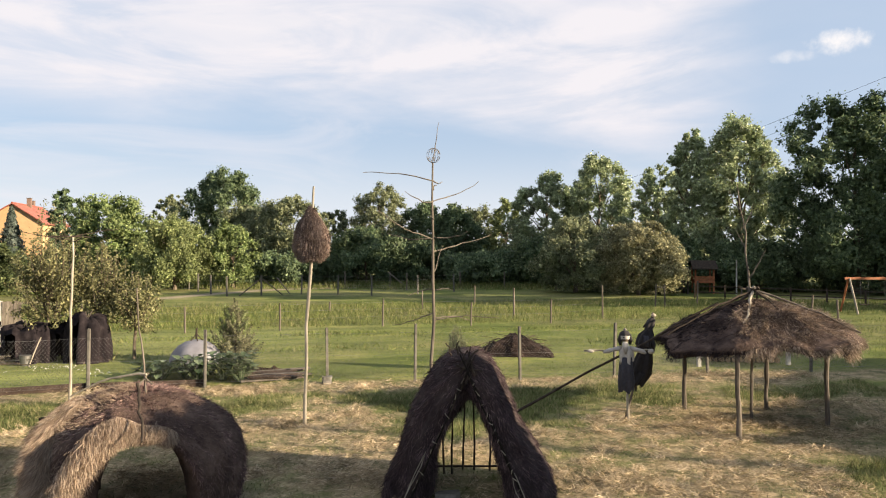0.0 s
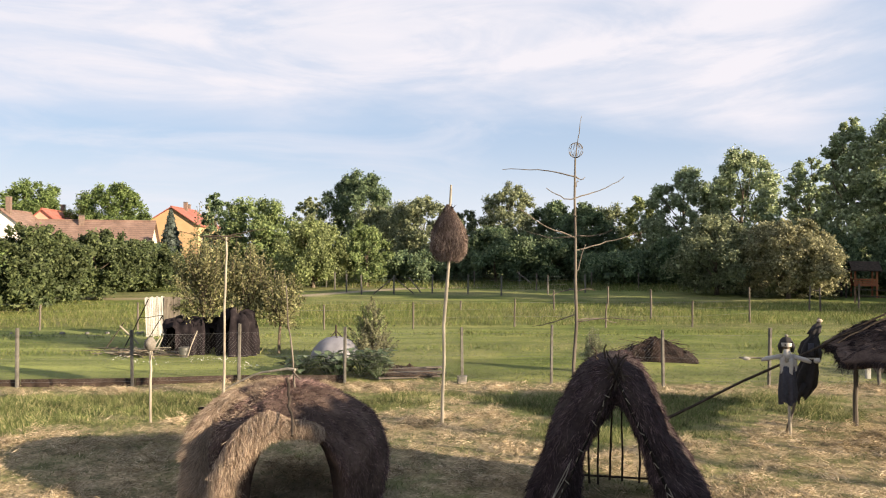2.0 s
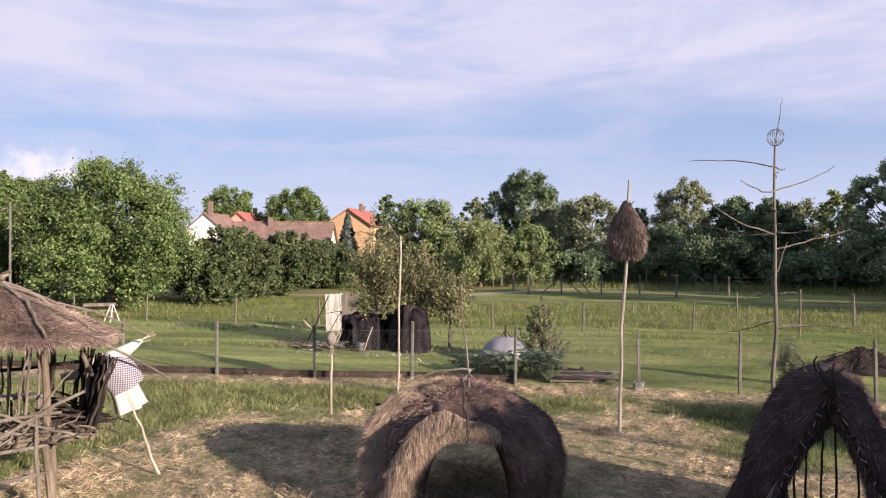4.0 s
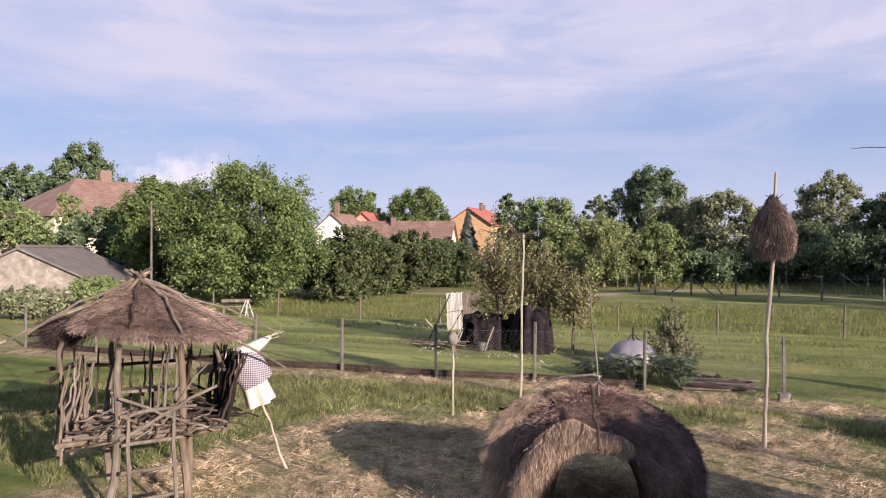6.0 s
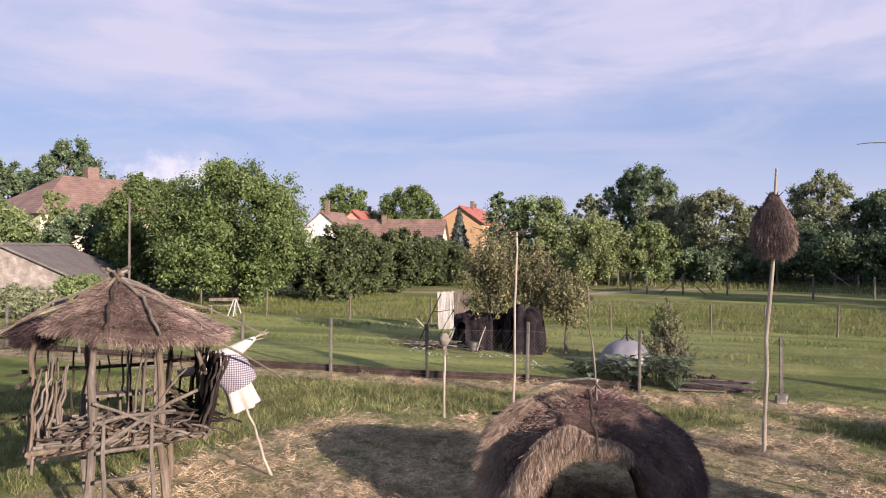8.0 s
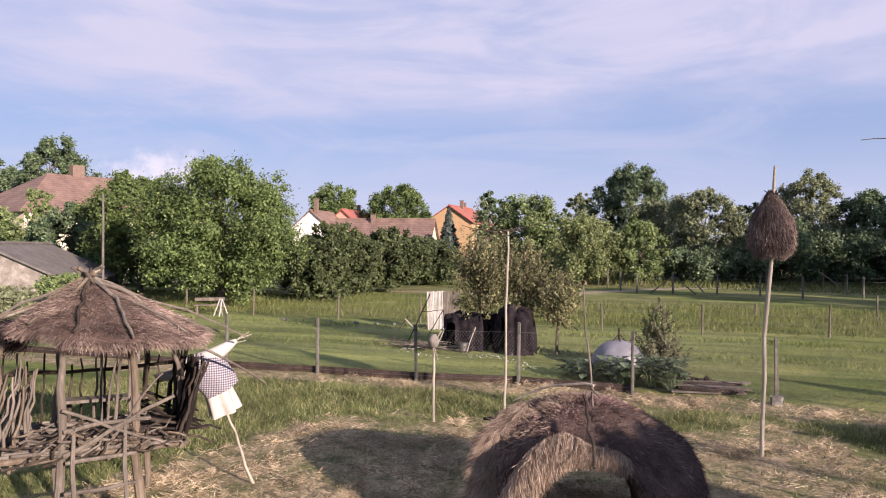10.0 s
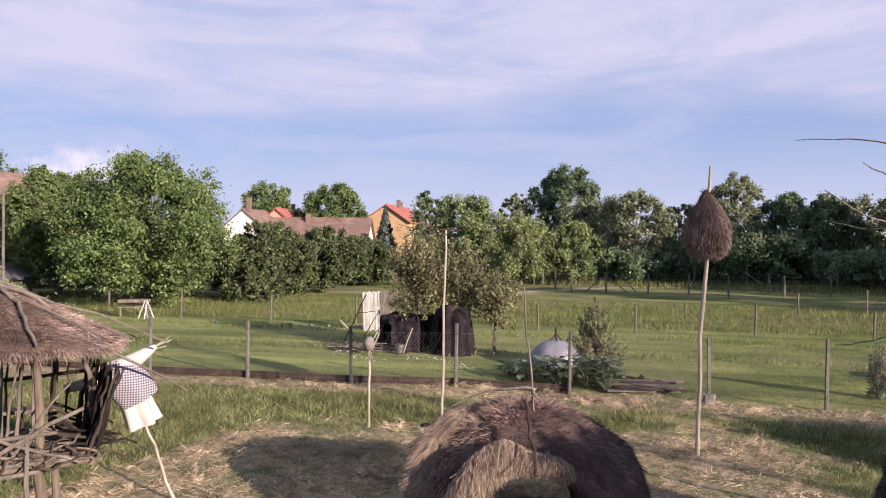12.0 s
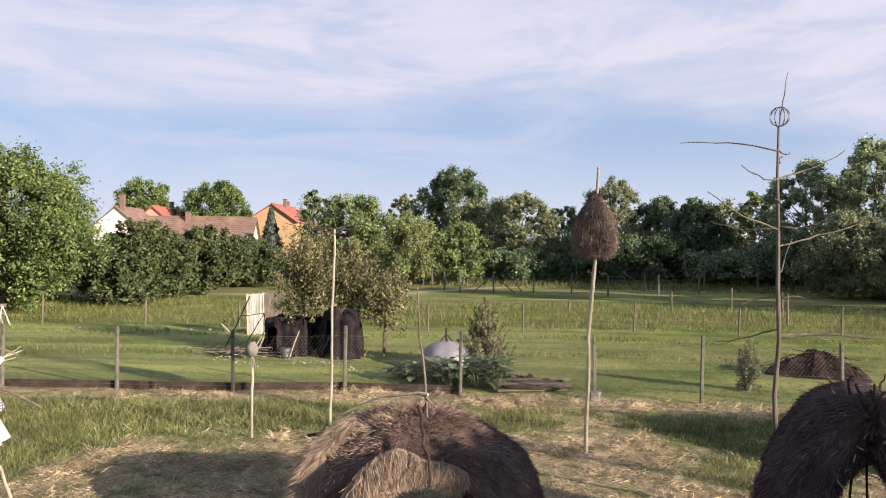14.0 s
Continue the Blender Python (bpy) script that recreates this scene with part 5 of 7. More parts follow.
def tree(name, label, x, y, H, R, zc, mat, n, leaf, seed, blobs=34, taper=0.55, trunk_r=None, category="tree", bark=None, hang=0.0, group="", clump=1.0):
    g = np.random.default_rng(seed)
    ob = thing(name, label, category, group, at=(x, y, 0))
    zc = max(zc, 0.15)
    blobs = int(blobs * 3.0 / clump ** 1.6)
    C, S = crown_shape(0, 0, H, R, zc, blobs, g, taper)
    S = S * clump
    r0 = trunk_r or 0.022 * H + 0.03
    top = zc + (H - zc) * 0.72
    u = np.linspace(0, 1, 8)
    T = np.column_stack([np.cumsum(g.normal(0, 0.025 * R, 8)) * u, np.cumsum(g.normal(0, 0.025 * R, 8)) * u, -0.1 + (top + 0.1) * u])
    part("trunk", tube(T, r0 * (1 - 0.8 * u) * np.r_[1.35, np.ones(7)], 8), bark or M_BARK, ob)
    for i in range(0, blobs, max(1, blobs // 13)):
        c = C[i]
        k = np.clip((c[2] - (H - zc) * 0.30) / top, 0.12, 0.9)
        s = np.array([np.interp(k, u, T[:, j]) for j in range(3)])
        part("limb", rod(s, c, r0 * 0.35 * (1 - 0.5 * k), r0 * 0.08, 0.05 * R / 3, 6, 5, seed * 31 + i), bark or M_BARK, ob)
    # twigs carry their leaves in small tufts on the outside of each leaf mass
    far = leaf > 0.15
    n, leaf = (int(n * 3.6), leaf * 0.46) if far else (int(n * 1.25), leaf)
    per = int(10 * clump ** 1.5)
    way = unit(g.normal(0, 1, (blobs * per, 3)) + unit(np.repeat(C - [0, 0, zc + 0.35 * (H - zc)], per, axis=0)) * 0.55 + [0, 0, 0.30])
    own = np.repeat(np.arange(blobs), per)
    TC_ = C[own] + way * (S[own] * g.uniform(0.62, 1.05, len(own)))[:, None]
    TS_ = S[own] / clump ** 0.8 * g.uniform(0.32, 0.78, len(own))
    inner = int(n * 0.15)
    which = g.choice(len(own), n - inner, p=TS_ ** 2 / (TS_ ** 2).sum())
    N = unit(g.normal(0, 1, (n - inner, 3)) + [0, 0, 0.2])
    P = TC_[which] + N * (TS_[which] * np.abs(g.normal(0.55, 0.38, n - inner)))[:, None] * [1.0, 1.0, 0.9]
    face = N * 0.4 + way[which] * 0.45 + g.normal(0, 0.85, N.shape) + [0, 0, 0.2]
    size = leaf * g.uniform(0.55, 1.35, n - inner)
    deep = g.choice(blobs, inner, p=S ** 2 / (S ** 2).sum())
    ND = unit(g.normal(0, 1, (inner, 3)))
    P = np.concatenate([P, C[deep] + ND * (S[deep] * g.uniform(0.0, 0.48, inner))[:, None]])
    face = np.concatenate([face, ND])
    size = np.concatenate([size, leaf * g.uniform(1.6, 2.8, inner)])
    P[:, 2] -= hang * g.uniform(0, 1, n) * R
    P[:, 2] = np.maximum(P[:, 2], 0.05)
    part("crown", (leaflets if far else leaves)(P, face, size * (1.25 if far else 1.0), g), mat, ob)
    return ob


GREEN = "broad green tree standing behind the meadow"
for row in (
        # nearer trees by the houses
        ("walnut_tree", "large walnut tree in full green leaf beside the lawn", -36.6, 24.9, 8.6, 4.45, 0.9, M_WALNUT, 62000, 0.088, 1, 44, 0.55, None, "tree", None, 0.0, "", 1.5),
        ("walnut_tree", "rounded green walnut tree beside the barn", -49.0, 25.8, 8.5, 3.6, 1.2, M_WALNUT, 15000, 0.19, 2, 28, 0.55, None, "tree", None, 0.0, "", 1.4),
        ("tree", "dark green oak above the village roofs", -116.5, 44.5, 20.2, 6.0, 6.0, M_DEEP, 9000, 0.38, 103, 34),
        ("tree", "green garden tree behind the barn", -70.5, 20.2, 7.8, 4.0, 0.5, M_LEAF, 7000, 0.26, 4, 34),
        ("tree", "dark green tree behind the roofs", -133.9, 41.2, 17.7, 6.5, 5.0, M_DEEP, 3600, 0.55, 5, 28),
        ("tree", "dark leafy tree beside the house", -61.3, 25.6, 6.8, 3.4, 0.5, M_DEEP, 5000, 0.26, 6, 30),
        ("tree", "green tree behind the village roofs", -98.6, 86.1, 14.8, 5.6, 4.0, M_WALNUT, 7000, 0.31, 7, 30),
        ("tree", "green tree behind the village roofs", -79.1, 83.4, 13.6, 5.6, 3.5, M_WALNUT, 7500, 0.30, 8, 32),
        ("shrub", "dense green shrub at the lawn's edge", -38.4, 35.3, 5.1, 3.1, 0.2, M_HEDGE, 9000, 0.19, 9, 34),
        ("shrub", "dense green shrub at the lawn's edge", -38.5, 40.6, 4.8, 3.0, 0.2, M_HEDGE, 8000, 0.20, 10, 32),
        ("shrub", "dark green hedge shrub below the houses", -43.0, 50.0, 4.3, 3.2, 0.2, M_HEDGE, 7000, 0.22, 11, 30),
        ("shrub", "dark green hedge shrub below the houses", -47.5, 53.5, 4.2, 3.2, 0.2, M_HEDGE, 6000, 0.23, 12, 28),
        ("shrub", "dark green hedge shrub below the houses", -47.0, 46.0, 4.6, 3.4, 0.2, M_HEDGE, 6000, 0.23, 13, 28),
        ("shrub", "low green shrub under the walnut tree", -34.2, 30.6, 3.0, 1.7, 0.1, M_HEDGE, 5000, 0.15, 14, 22),
        ("shrub", "dark green bush behind the walnut tree", -43.5, 30.5, 5.2, 3.6, 0.2, M_HEDGE, 7000, 0.2, 15, 30),
        ("shrub", "round clipped green shrub before the barn", -38.2, 16.7, 1.95, 1.5, 0.6, M_LEAF, 4200, 0.09, 16, 22),
        ("shrub", "leafy green garden bush beside the lawn", -36.6, 12.6, 1.55, 1.7, 0.1, M_OLIVE, 4500, 0.10, 17, 22),
        # far edge, from the village round to the road
        ("tree", "dark pointed tree beside the orange house", -57.8, 79.7, 11.2, 2.3, 1.5, M_DEEP, 4200, 0.26, 18, 30, 0.9),
        ("tree", GREEN, -44.1, 68.7, 9.3, 4.5, 1.0, M_LEAF, 9000, 0.24, 19, 40),
        ("tree", "slender green tree behind the meadow", -56.3, 102.2, 12.5, 2.6, 4.0, M_OLIVE, 2500, 0.32, 20, 22),
        ("willow_tree", "yellow-green willow with drooping leaves", -32.5, 61.5, 6.9, 3.5, 0.9, M_YELLOW, 9000, 0.19, 21, 36, 0.5, None, "tree", None, 0.22),
        ("tree", "tall dark green oak above the meadow trees", -43.4, 94.1, 15.3, 5.7, 2.5, M_DEEP, 13000, 0.28, 22, 40),
        ("tree", "young green tree behind the fence", -28.4, 65.1, 6.4, 2.4, 0.6, M_LEAF, 5500, 0.20, 23, 28),
        ("tree", "pale olive-green tree with thin foliage", -26.8, 76.5, 9.9, 4.3, 0.8, M_OLIVE, 7000, 0.24, 24, 36),
        ("tree", "pale olive-green tree with thin foliage", -33.0, 80.5, 9.3, 4.2, 0.8, M_OLIVE, 6000, 0.25, 25, 34),
        ("tree", "olive-green tree behind the meadow", -23.6, 82.1, 8.5, 2.7, 0.6, M_OLIVE, 4200, 0.24, 26, 26),
        ("willow_tree", "round light green willow above the hedge", -17.9, 83.0, 11.6, 3.9, 1.0, M_OLIVE, 11000, 0.20, 27, 36),
        ("shrub", "dark thicket below the willow", -18.0, 76.9, 6.2, 4.9, 0.2, M_DEEP, 8000, 0.26, 28, 34),
        ("shrub", "dark thicket at the meadow's edge", -25.5, 71.5, 3.6, 4.2, 0.2, M_DEEP, 6500, 0.25, 29, 30),
        ("shrub", "dark thicket at the meadow's edge", -12.5, 78.8, 5.4, 3.6, 0.2, M_DEEP, 6500, 0.25, 30, 30),
        ("tree", "dark round tree at the meadow's edge", -8.9, 83.4, 9.2, 3.6, 0.4, M_DEEP, 6500, 0.28, 31, 32),
        ("tree", "dark round tree at the meadow's edge", -13.4, 87.5, 9.6, 3.9, 0.4, M_DEEP, 6500, 0.28, 75, 32),
        ("tree", "grey-green thin-leaved tree behind the meadow", -7.9, 99.7, 9.9, 4.0, 1.5, M_OLIVE, 3200, 0.30, 32, 30),
        ("poplar_tree", "slim bright green poplar behind the meadow", -3.6, 95.3, 10.6, 2.7, 1.0, M_YELLOW, 4500, 0.24, 33, 28, 0.8),
        ("shrub", "dark thicket at the meadow's edge", -3.9, 76.1, 3.7, 4.6, 0.2, M_DEEP, 7000, 0.26, 34, 30),
        ("shrub", "dark thicket at the meadow's edge", 1.6, 74.9, 5.2, 3.6, 0.2, M_DEEP, 6500, 0.26, 35, 30),
        ("poplar_tree", "tall green poplar with a sunlit top", 2.0, 89.1, 13.3, 4.2, 1.0, M_POPLAR, 7500, 0.29, 36, 38, 0.7),
        ("poplar_tree", "tall green poplar with a sunlit top", 8.2, 87.0, 14.8, 5.0, 1.0, M_POPLAR, 9000, 0.29, 37, 42, 0.6),
        ("poplar_tree", "tall green poplar with a sunlit top", 16.8, 98.5, 15.0, 3.8, 1.5, M_POPLAR, 6500, 0.32, 38, 36, 0.7),
        ("willow_shrub", "broad bronze-green willow shrub", 9.7, 60.0, 6.0, 3.4, 0.3, M_WILLOW, 10000, 0.17, 39, 38),
        ("willow_shrub", "broad grey-green willow shrub", 4.7, 63.3, 6.6, 4.0, 0.2, M_OLIVE, 9500, 0.19, 40, 38),
        ("shrub", "dark thicket beside the willows", 12.5, 68.0, 5.5, 4.6, 0.2, M_DEEP, 7500, 0.24, 41, 32),
        ("poplar_tree", "tall broad poplar with glittering leaves", 21.7, 76.0, 16.9, 5.4, 1.2, M_POPLAR, 14000, 0.29, 42, 52, 0.5),
        ("poplar_tree", "tall slim poplar with glittering leaves", 17.6, 79.5, 16.6, 3.2, 1.2, M_POPLAR, 7500, 0.29, 43, 36, 0.6),
        ("poplar_tree", "very tall dark poplar beside the playground", 28.3, 64.7, 16.6, 5.7, 0.8, M_DEEP, 22000, 0.26, 44, 54, 0.4),
        ("poplar_tree", "dark poplar beside the playground", 38.5, 61.0, 14.0, 5.0, 0.8, M_DEEP, 9000, 0.30, 45, 46, 0.4),
        ("shrub", "dark undergrowth below the poplars", 22.0, 70.5, 4.6, 5.2, 0.2, M_DEEP, 7500, 0.26, 46, 32),
        ("shrub", "dark undergrowth below the poplars", 32.5, 72.0, 5.0, 5.4, 0.2, M_DEEP, 7000, 0.28, 47, 32),
        ("shrub", "dark undergrowth behind the trees", 8.0, 95.0, 5.0, 8.0, 0.2, M_DEEP, 6000, 0.36, 48, 34),
        ("shrub", "dark undergrowth behind the trees", -10.0, 100.0, 4.6, 8.0, 0.2, M_DEEP, 5000, 0.38, 49, 34),
        ("shrub", "dark undergrowth behind the trees", -30.0, 92.0, 4.6, 9.0, 0.2, M_DEEP, 6000, 0.38, 50, 34),
        ("shrub", "dark undergrowth behind the trees", -50.0, 82.0, 4.6, 8.0, 0.2, M_DEEP, 6000, 0.38, 51, 34),
        ("shrub", "green garden hedge behind the lawn", -54.0, 60.0, 4.5, 5.5, 0.2, M_DEEP, 6000, 0.3, 52, 32),
        ("shrub", "green garden hedge behind the lawn", -58.0, 36.0, 5.0, 5.5, 0.2, M_DEEP, 6500, 0.28, 53, 32),
        ("shrub", "green hedge beside the barn", -62.0, 30.0, 5.0, 4.0, 0.2, M_DEEP, 5000, 0.28, 54, 30)):
    tree(*row)


def fruit_tree(label, x, y, H, R, zc, shoots, seed, name="fruit_tree", category="tree", group="fruit trees behind the wire fence", mat=None, leaf=0.052):
    """A ragged little tree: limbs, long upright shoots and leaves along them."""
    g = np.random.default_rng(seed)
    ob = thing(name, label, category, group, at=(x, y, 0))
    part("trunk", rod((0, 0, -0.1), (0.1 * g.normal(), 0.1 * g.normal(), zc + 0.45 * (H - zc)), 0.07 * H / 4, 0.03, 0.02, 8, 8, seed), M_BARK, ob)
    P, A = [], []
    for i in range(shoots):
        a, k = i * 2.4 + g.uniform(-0.4, 0.4), math.sqrt((i + 0.5) / shoots)
        s = np.array([0.12 * R * math.cos(a), 0.12 * R * math.sin(a), zc * 0.9 + (H - zc) * 0.30 * g.uniform()])
        e = np.array([R * k * math.cos(a), R * k * math.sin(a), zc + (H - zc) * (1 - 0.58 * k ** 1.8) * g.uniform(0.62, 1.10)])
        if i % 6 == 3:
            e[2] = zc * g.uniform(0.9, 1.4)
        m = s + (e - s) * 0.5 + np.array([0.22 * R * math.cos(a), 0.22 * R * math.sin(a), -0.12 * (H - zc) * g.uniform(-0.3, 1)])
        u = np.linspace(0, 1, 7)[:, None]
        line = s * (1 - u) ** 2 + 2 * m * u * (1 - u) + e * u ** 2
        if i % 2 == 0:
            part("limb", tube(line, 0.020 * (1 - 0.8 * u[:, 0]), 5), M_BARK, ob)
        n = int(82 * g.uniform(0.6, 1.2))
        w = g.uniform(0.22, 1.02, n)[:, None]
        Q = s * (1 - w) ** 2 + 2 * m * w * (1 - w) + e * w ** 2
        off = g.normal(0, 1, (n, 3)) * (0.155 * min(1.0, R) * (1.15 - 0.75 * w))
        P.append(Q + off)
        A.append(off + [0, 0, 0.05])
    P, A = np.concatenate(P), np.concatenate(A)
    part("crown", leaves(P, A * 6 + g.normal(0, 0.6, P.shape), leaf * g.uniform(0.6, 1.4, len(P)), g), mat or M_BRONZE, ob)


fruit_tree("ragged small fruit tree with bronze-tinted leaves", -13.3, 20.6, 5.0, 1.25, 1.30, 105, 55)
fruit_tree("ragged small fruit tree with bronze-tinted leaves", -12.05, 21.3, 4.1, 0.95, 1.25, 58, 56)
fruit_tree("thin young fruit tree with bronze-tinted leaves", -10.85, 21.3, 3.3, 0.85, 1.0, 44, 57)
# unseen trees added on the sunny side to shade the yard and the meadow
for row in (("tree", "dense round-crowned tree beside the yard", 9.7, 7.70, 4.68, 1.75, 0.4, M_LEAF, 8000, 0.26, 61, 70, 0.0),
            # out of view, added so that shade reaches the ground below the thatched shelter
            ("tree", "low spreading tree beside the thatched shelter", 20.5, 13.2, 3.9, 2.6, 0.2, M_LEAF, 4500, 0.30, 62, 40),
            ("tree", "low spreading tree beside the thatched shelter", 21.5, 17.4, 3.9, 2.6, 0.2, M_LEAF, 4500, 0.30, 69, 40),
            ("tree", "low spreading tree beside the thatched shelter", 22.5, 22.0, 4.3, 2.7, 0.2, M_LEAF, 4500, 0.30, 70, 40),
            # poplars out of view, added to throw shade over the far meadow
            ("poplar_tree", "tall poplar at the meadow's sunny side", 47.0, 63.0, 24.0, 4.6, 1.0, M_LEAF, 2400, 0.72, 63, 36),
            ("poplar_tree", "tall poplar at the meadow's sunny side", 39.0, 47.0, 20.0, 4.6, 1.0, M_LEAF, 2400, 0.72, 64, 36),
            ("poplar_tree", "tall poplar at the meadow's sunny side", 42.0, 58.0, 9.0, 4.6, 1.0, M_LEAF, 2400, 0.72, 65, 36),
            ("poplar_tree", "tall poplar behind the playground", 48.0, 66.0, 13.0, 5.2, 1.0, M_LEAF, 1800, 0.72, 66, 34),
            ("poplar_tree", "tall poplar behind the playground", 51.0, 74.5, 11.0, 5.2, 1.0, M_LEAF, 1800, 0.72, 67, 34),
            ("poplar_tree", "tall poplar behind the playground", 50.0, 83.5, 11.0, 5.2, 1.0, M_LEAF, 1800, 0.72, 68, 34)):
    tree(*row)


def conifer(name, label, x, y, H, R, mat, n, leaf, seed, category="conifer", zc=0.3):
    g = np.random.default_rng(seed)
    ob = thing(name, label, category, at=(x, y, 0))
    part("trunk", rod((0, 0, -0.1), (0, 0, H * 0.95), 0.02 * H + 0.02, 0.01, 0.01, 6, 7, seed), M_BARK, ob)
    k = g.uniform(0, 1, n) ** 0.75
    tier = np.sin(k * H * 3.2) * 0.12
    a = g.uniform(0, 6.28, n)
    r = R * ((1 - k) ** 1.0 * 0.96 + 0.04) * (1 + 0.5 * tier + 0.35 * wave(a * 2, k * H * 2.2, 1.3, seed) + 0.25 * wave(a * 5, k * H * 6, 1.3, seed + 1)) * g.uniform(0.25, 1.0, n) ** 0.5
    P = np.column_stack([r * np.cos(a), r * np.sin(a), zc + (H - zc) * k - 0.12 * r])
    N = np.column_stack([np.cos(a), np.sin(a), 0.5 + 0 * a]) + g.normal(0, 0.6, (n, 3))
    part("crown", leaves(P, N, leaf * g.uniform(0.6, 1.3, n), g), mat, ob)
    return ob


conifer("spruce", "blue-grey spruce before the orange house", -64.4, 78.7, 9.2, 2.5, M_SPRUCE, 6000, 0.20, 71)
for cx, cy, ch in ((-70.0, 25.8, 8.9), (-69.3, 26.6, 8.4)):
    tree("cypress", "slim green columnar cypress beside the house", cx, cy, ch, 0.8, 0.4, M_LEAF, 2600, 0.2, int(ch * 10), 26, 0.3)


def thuja(label, x, y, H, R, sprays, seed):
    """A pointed bush of upright sprays, golden at their tips."""
    g = np.random.default_rng(seed)
    ob = thing("thuja", label, "conifer", at=(x, y, 0))
    part("trunk", rod((0, 0, -0.1), (0.03, 0, H * 0.8), 0.045, 0.015, 0.01, 6, 7, seed), M_BARK, ob)
    inner, tips = [], []
    for i in range(sprays):
        a, k = i * 2.4 + g.uniform(-0.5, 0.5), ((i + 0.5) / sprays) ** 0.8
        z0 = H * 0.80 * (1 - k)
        r = R * (0.18 + 0.82 * k ** 0.8) * g.uniform(0.55, 1.15)
        base = np.array([0.35 * r * math.cos(a), 0.35 * r * math.sin(a), max(0.06, z0 - 0.12)])
        tip = np.array([r * math.cos(a), r * math.sin(a), z0 + H * g.uniform(0.14, 0.30)])
        n = 120
        w = g.uniform(0, 1, n)[:, None]
        Q = base + (tip - base) * w + g.normal(0, 1, (n, 3)) * (0.085 * (1.15 - w))
        Q[:, 2] = np.maximum(Q[:, 2], 0.03)
        N = np.column_stack([np.cos(a + g.normal(0, 0.8, n)), np.sin(a + g.normal(0, 0.8, n)), g.normal(0.2, 0.4, n)])
        geo = leaves(Q, N, 0.030 * g.uniform(0.6, 1.4, n), g)
        (tips if i % 3 == 0 and z0 > 0.3 * H else inner).append(geo)
    part("foliage", inner, M_THUJA, ob)
    part("golden_tip", tips, M_YELLOW, ob, "yellow-green tips")


M_THUJA = leaf_mat("thuja_sprays", (0.062, 0.064, 0.038), (0.115, 0.116, 0.066), (0.20, 0.195, 0.110), 0.2)
thuja("ragged pointed conifer bush beside the vegetable bed", -7.30, 21.2, 1.92, 0.92, 96, 73)
fruit_tree("small twiggy broom-like shrub behind the wire fence", -0.15, 21.0, 1.40, 0.30, 0.10, 64, 74, "shrub", "shrub", "", M_OLIVE, 0.026)

# ---- more materials ----
M_CLOTH = plain("white_cotton", (0.45, 0.425, 0.39), 0.9, 0, 14, 0.10)
M_BLACK = plain("black_cloth", (0.022, 0.020, 0.022), 0.9, 0, 10, 0.35)
M_DENIM = plain("dark_blue_cloth", (0.042, 0.042, 0.056), 0.9, 0, 12, 0.3)
M_FELT = plain("brown_felt", (0.10, 0.075, 0.05), 0.9, 0, 14, 0.3)
M_CLAY = rough("grey_clay", (0.13, 0.118, 0.102), (0.21, 0.192, 0.168), (0.29, 0.268, 0.238), 9.0, 0.75, 0.3, 0.004)
M_TARP = plain("grey_tarpaulin", (0.19, 0.19, 0.215), 0.5, 0, 3, 0.2)
M_HIDE = rough("dark_sacking", (0.010, 0.008, 0.010), (0.020, 0.016, 0.019), (0.042, 0.034, 0.037), 5.0, 0.95, 0.6, 0.01)
M_WHITEPAINT = rough("flaking_white_paint", (0.30, 0.285, 0.26), (0.50, 0.485, 0.45), (0.62, 0.61, 0.58), 5.0, 0.7, 0.3, 0.004, (1, 1, 0.3))
M_ORANGE = plain("orange_render", (0.50, 0.33, 0.18), 0.9, 0, 1.2, 0.10)
M_CREAM = plain("cream_render", (0.70, 0.62, 0.46), 0.9, 0, 1.2, 0.12)
M_WHITEWALL = plain("white_render", (0.76, 0.74, 0.70), 0.9, 0, 1.2, 0.10)
M_LIME = rough("stained_limewash", (0.17, 0.155, 0.135), (0.28, 0.255, 0.225), (0.42, 0.39, 0.35), 2.6, 0.9, 0.5, 0.02)
M_PINK = plain("pink_render", (0.62, 0.30, 0.22), 0.9, 0, 1.2, 0.12)
M_BRICK = rough("chimney_brick", (0.15, 0.11, 0.09), (0.21, 0.15, 0.125), (0.28, 0.20, 0.165), 6.0, 0.9, 0.4, 0.01)
M_GLASS = plain("window_glass", (0.03, 0.035, 0.045), 0.08, 0, 1.0, 0.1)
M_REDWOOD = plain("orange_stained_wood", (0.38, 0.13, 0.05), 0.7, 0, 8, 0.3)
M_LOGEND = rough("sawn_log_end", (0.32, 0.22, 0.12), (0.46, 0.34, 0.20), (0.58, 0.45, 0.29), 14.0, 0.8, 0.3, 0.004)
M_STONE = rough("field_stone", (0.12, 0.115, 0.10), (0.22, 0.21, 0.19), (0.34, 0.32, 0.29), 6.0, 0.9, 0.5, 0.01)
M_COMPOST = rough("black_compost", (0.014, 0.009, 0.008), (0.034, 0.023, 0.020), (0.070, 0.048, 0.041), 3.5, 0.95, 0.9, 0.06)
M_BIGLEAF = strands("broad_leaves", ((0.0, (0.035, 0.058, 0.026)), (0.5, (0.092, 0.135, 0.066)), (1.0, (0.25, 0.30, 0.19))), 0.45, 0.2, 0.1)
M_PETAL = strands("white_petals", ((0.0, (0.6, 0.6, 0.52)), (1.0, (0.8, 0.8, 0.74))), 0.7, 0.3)


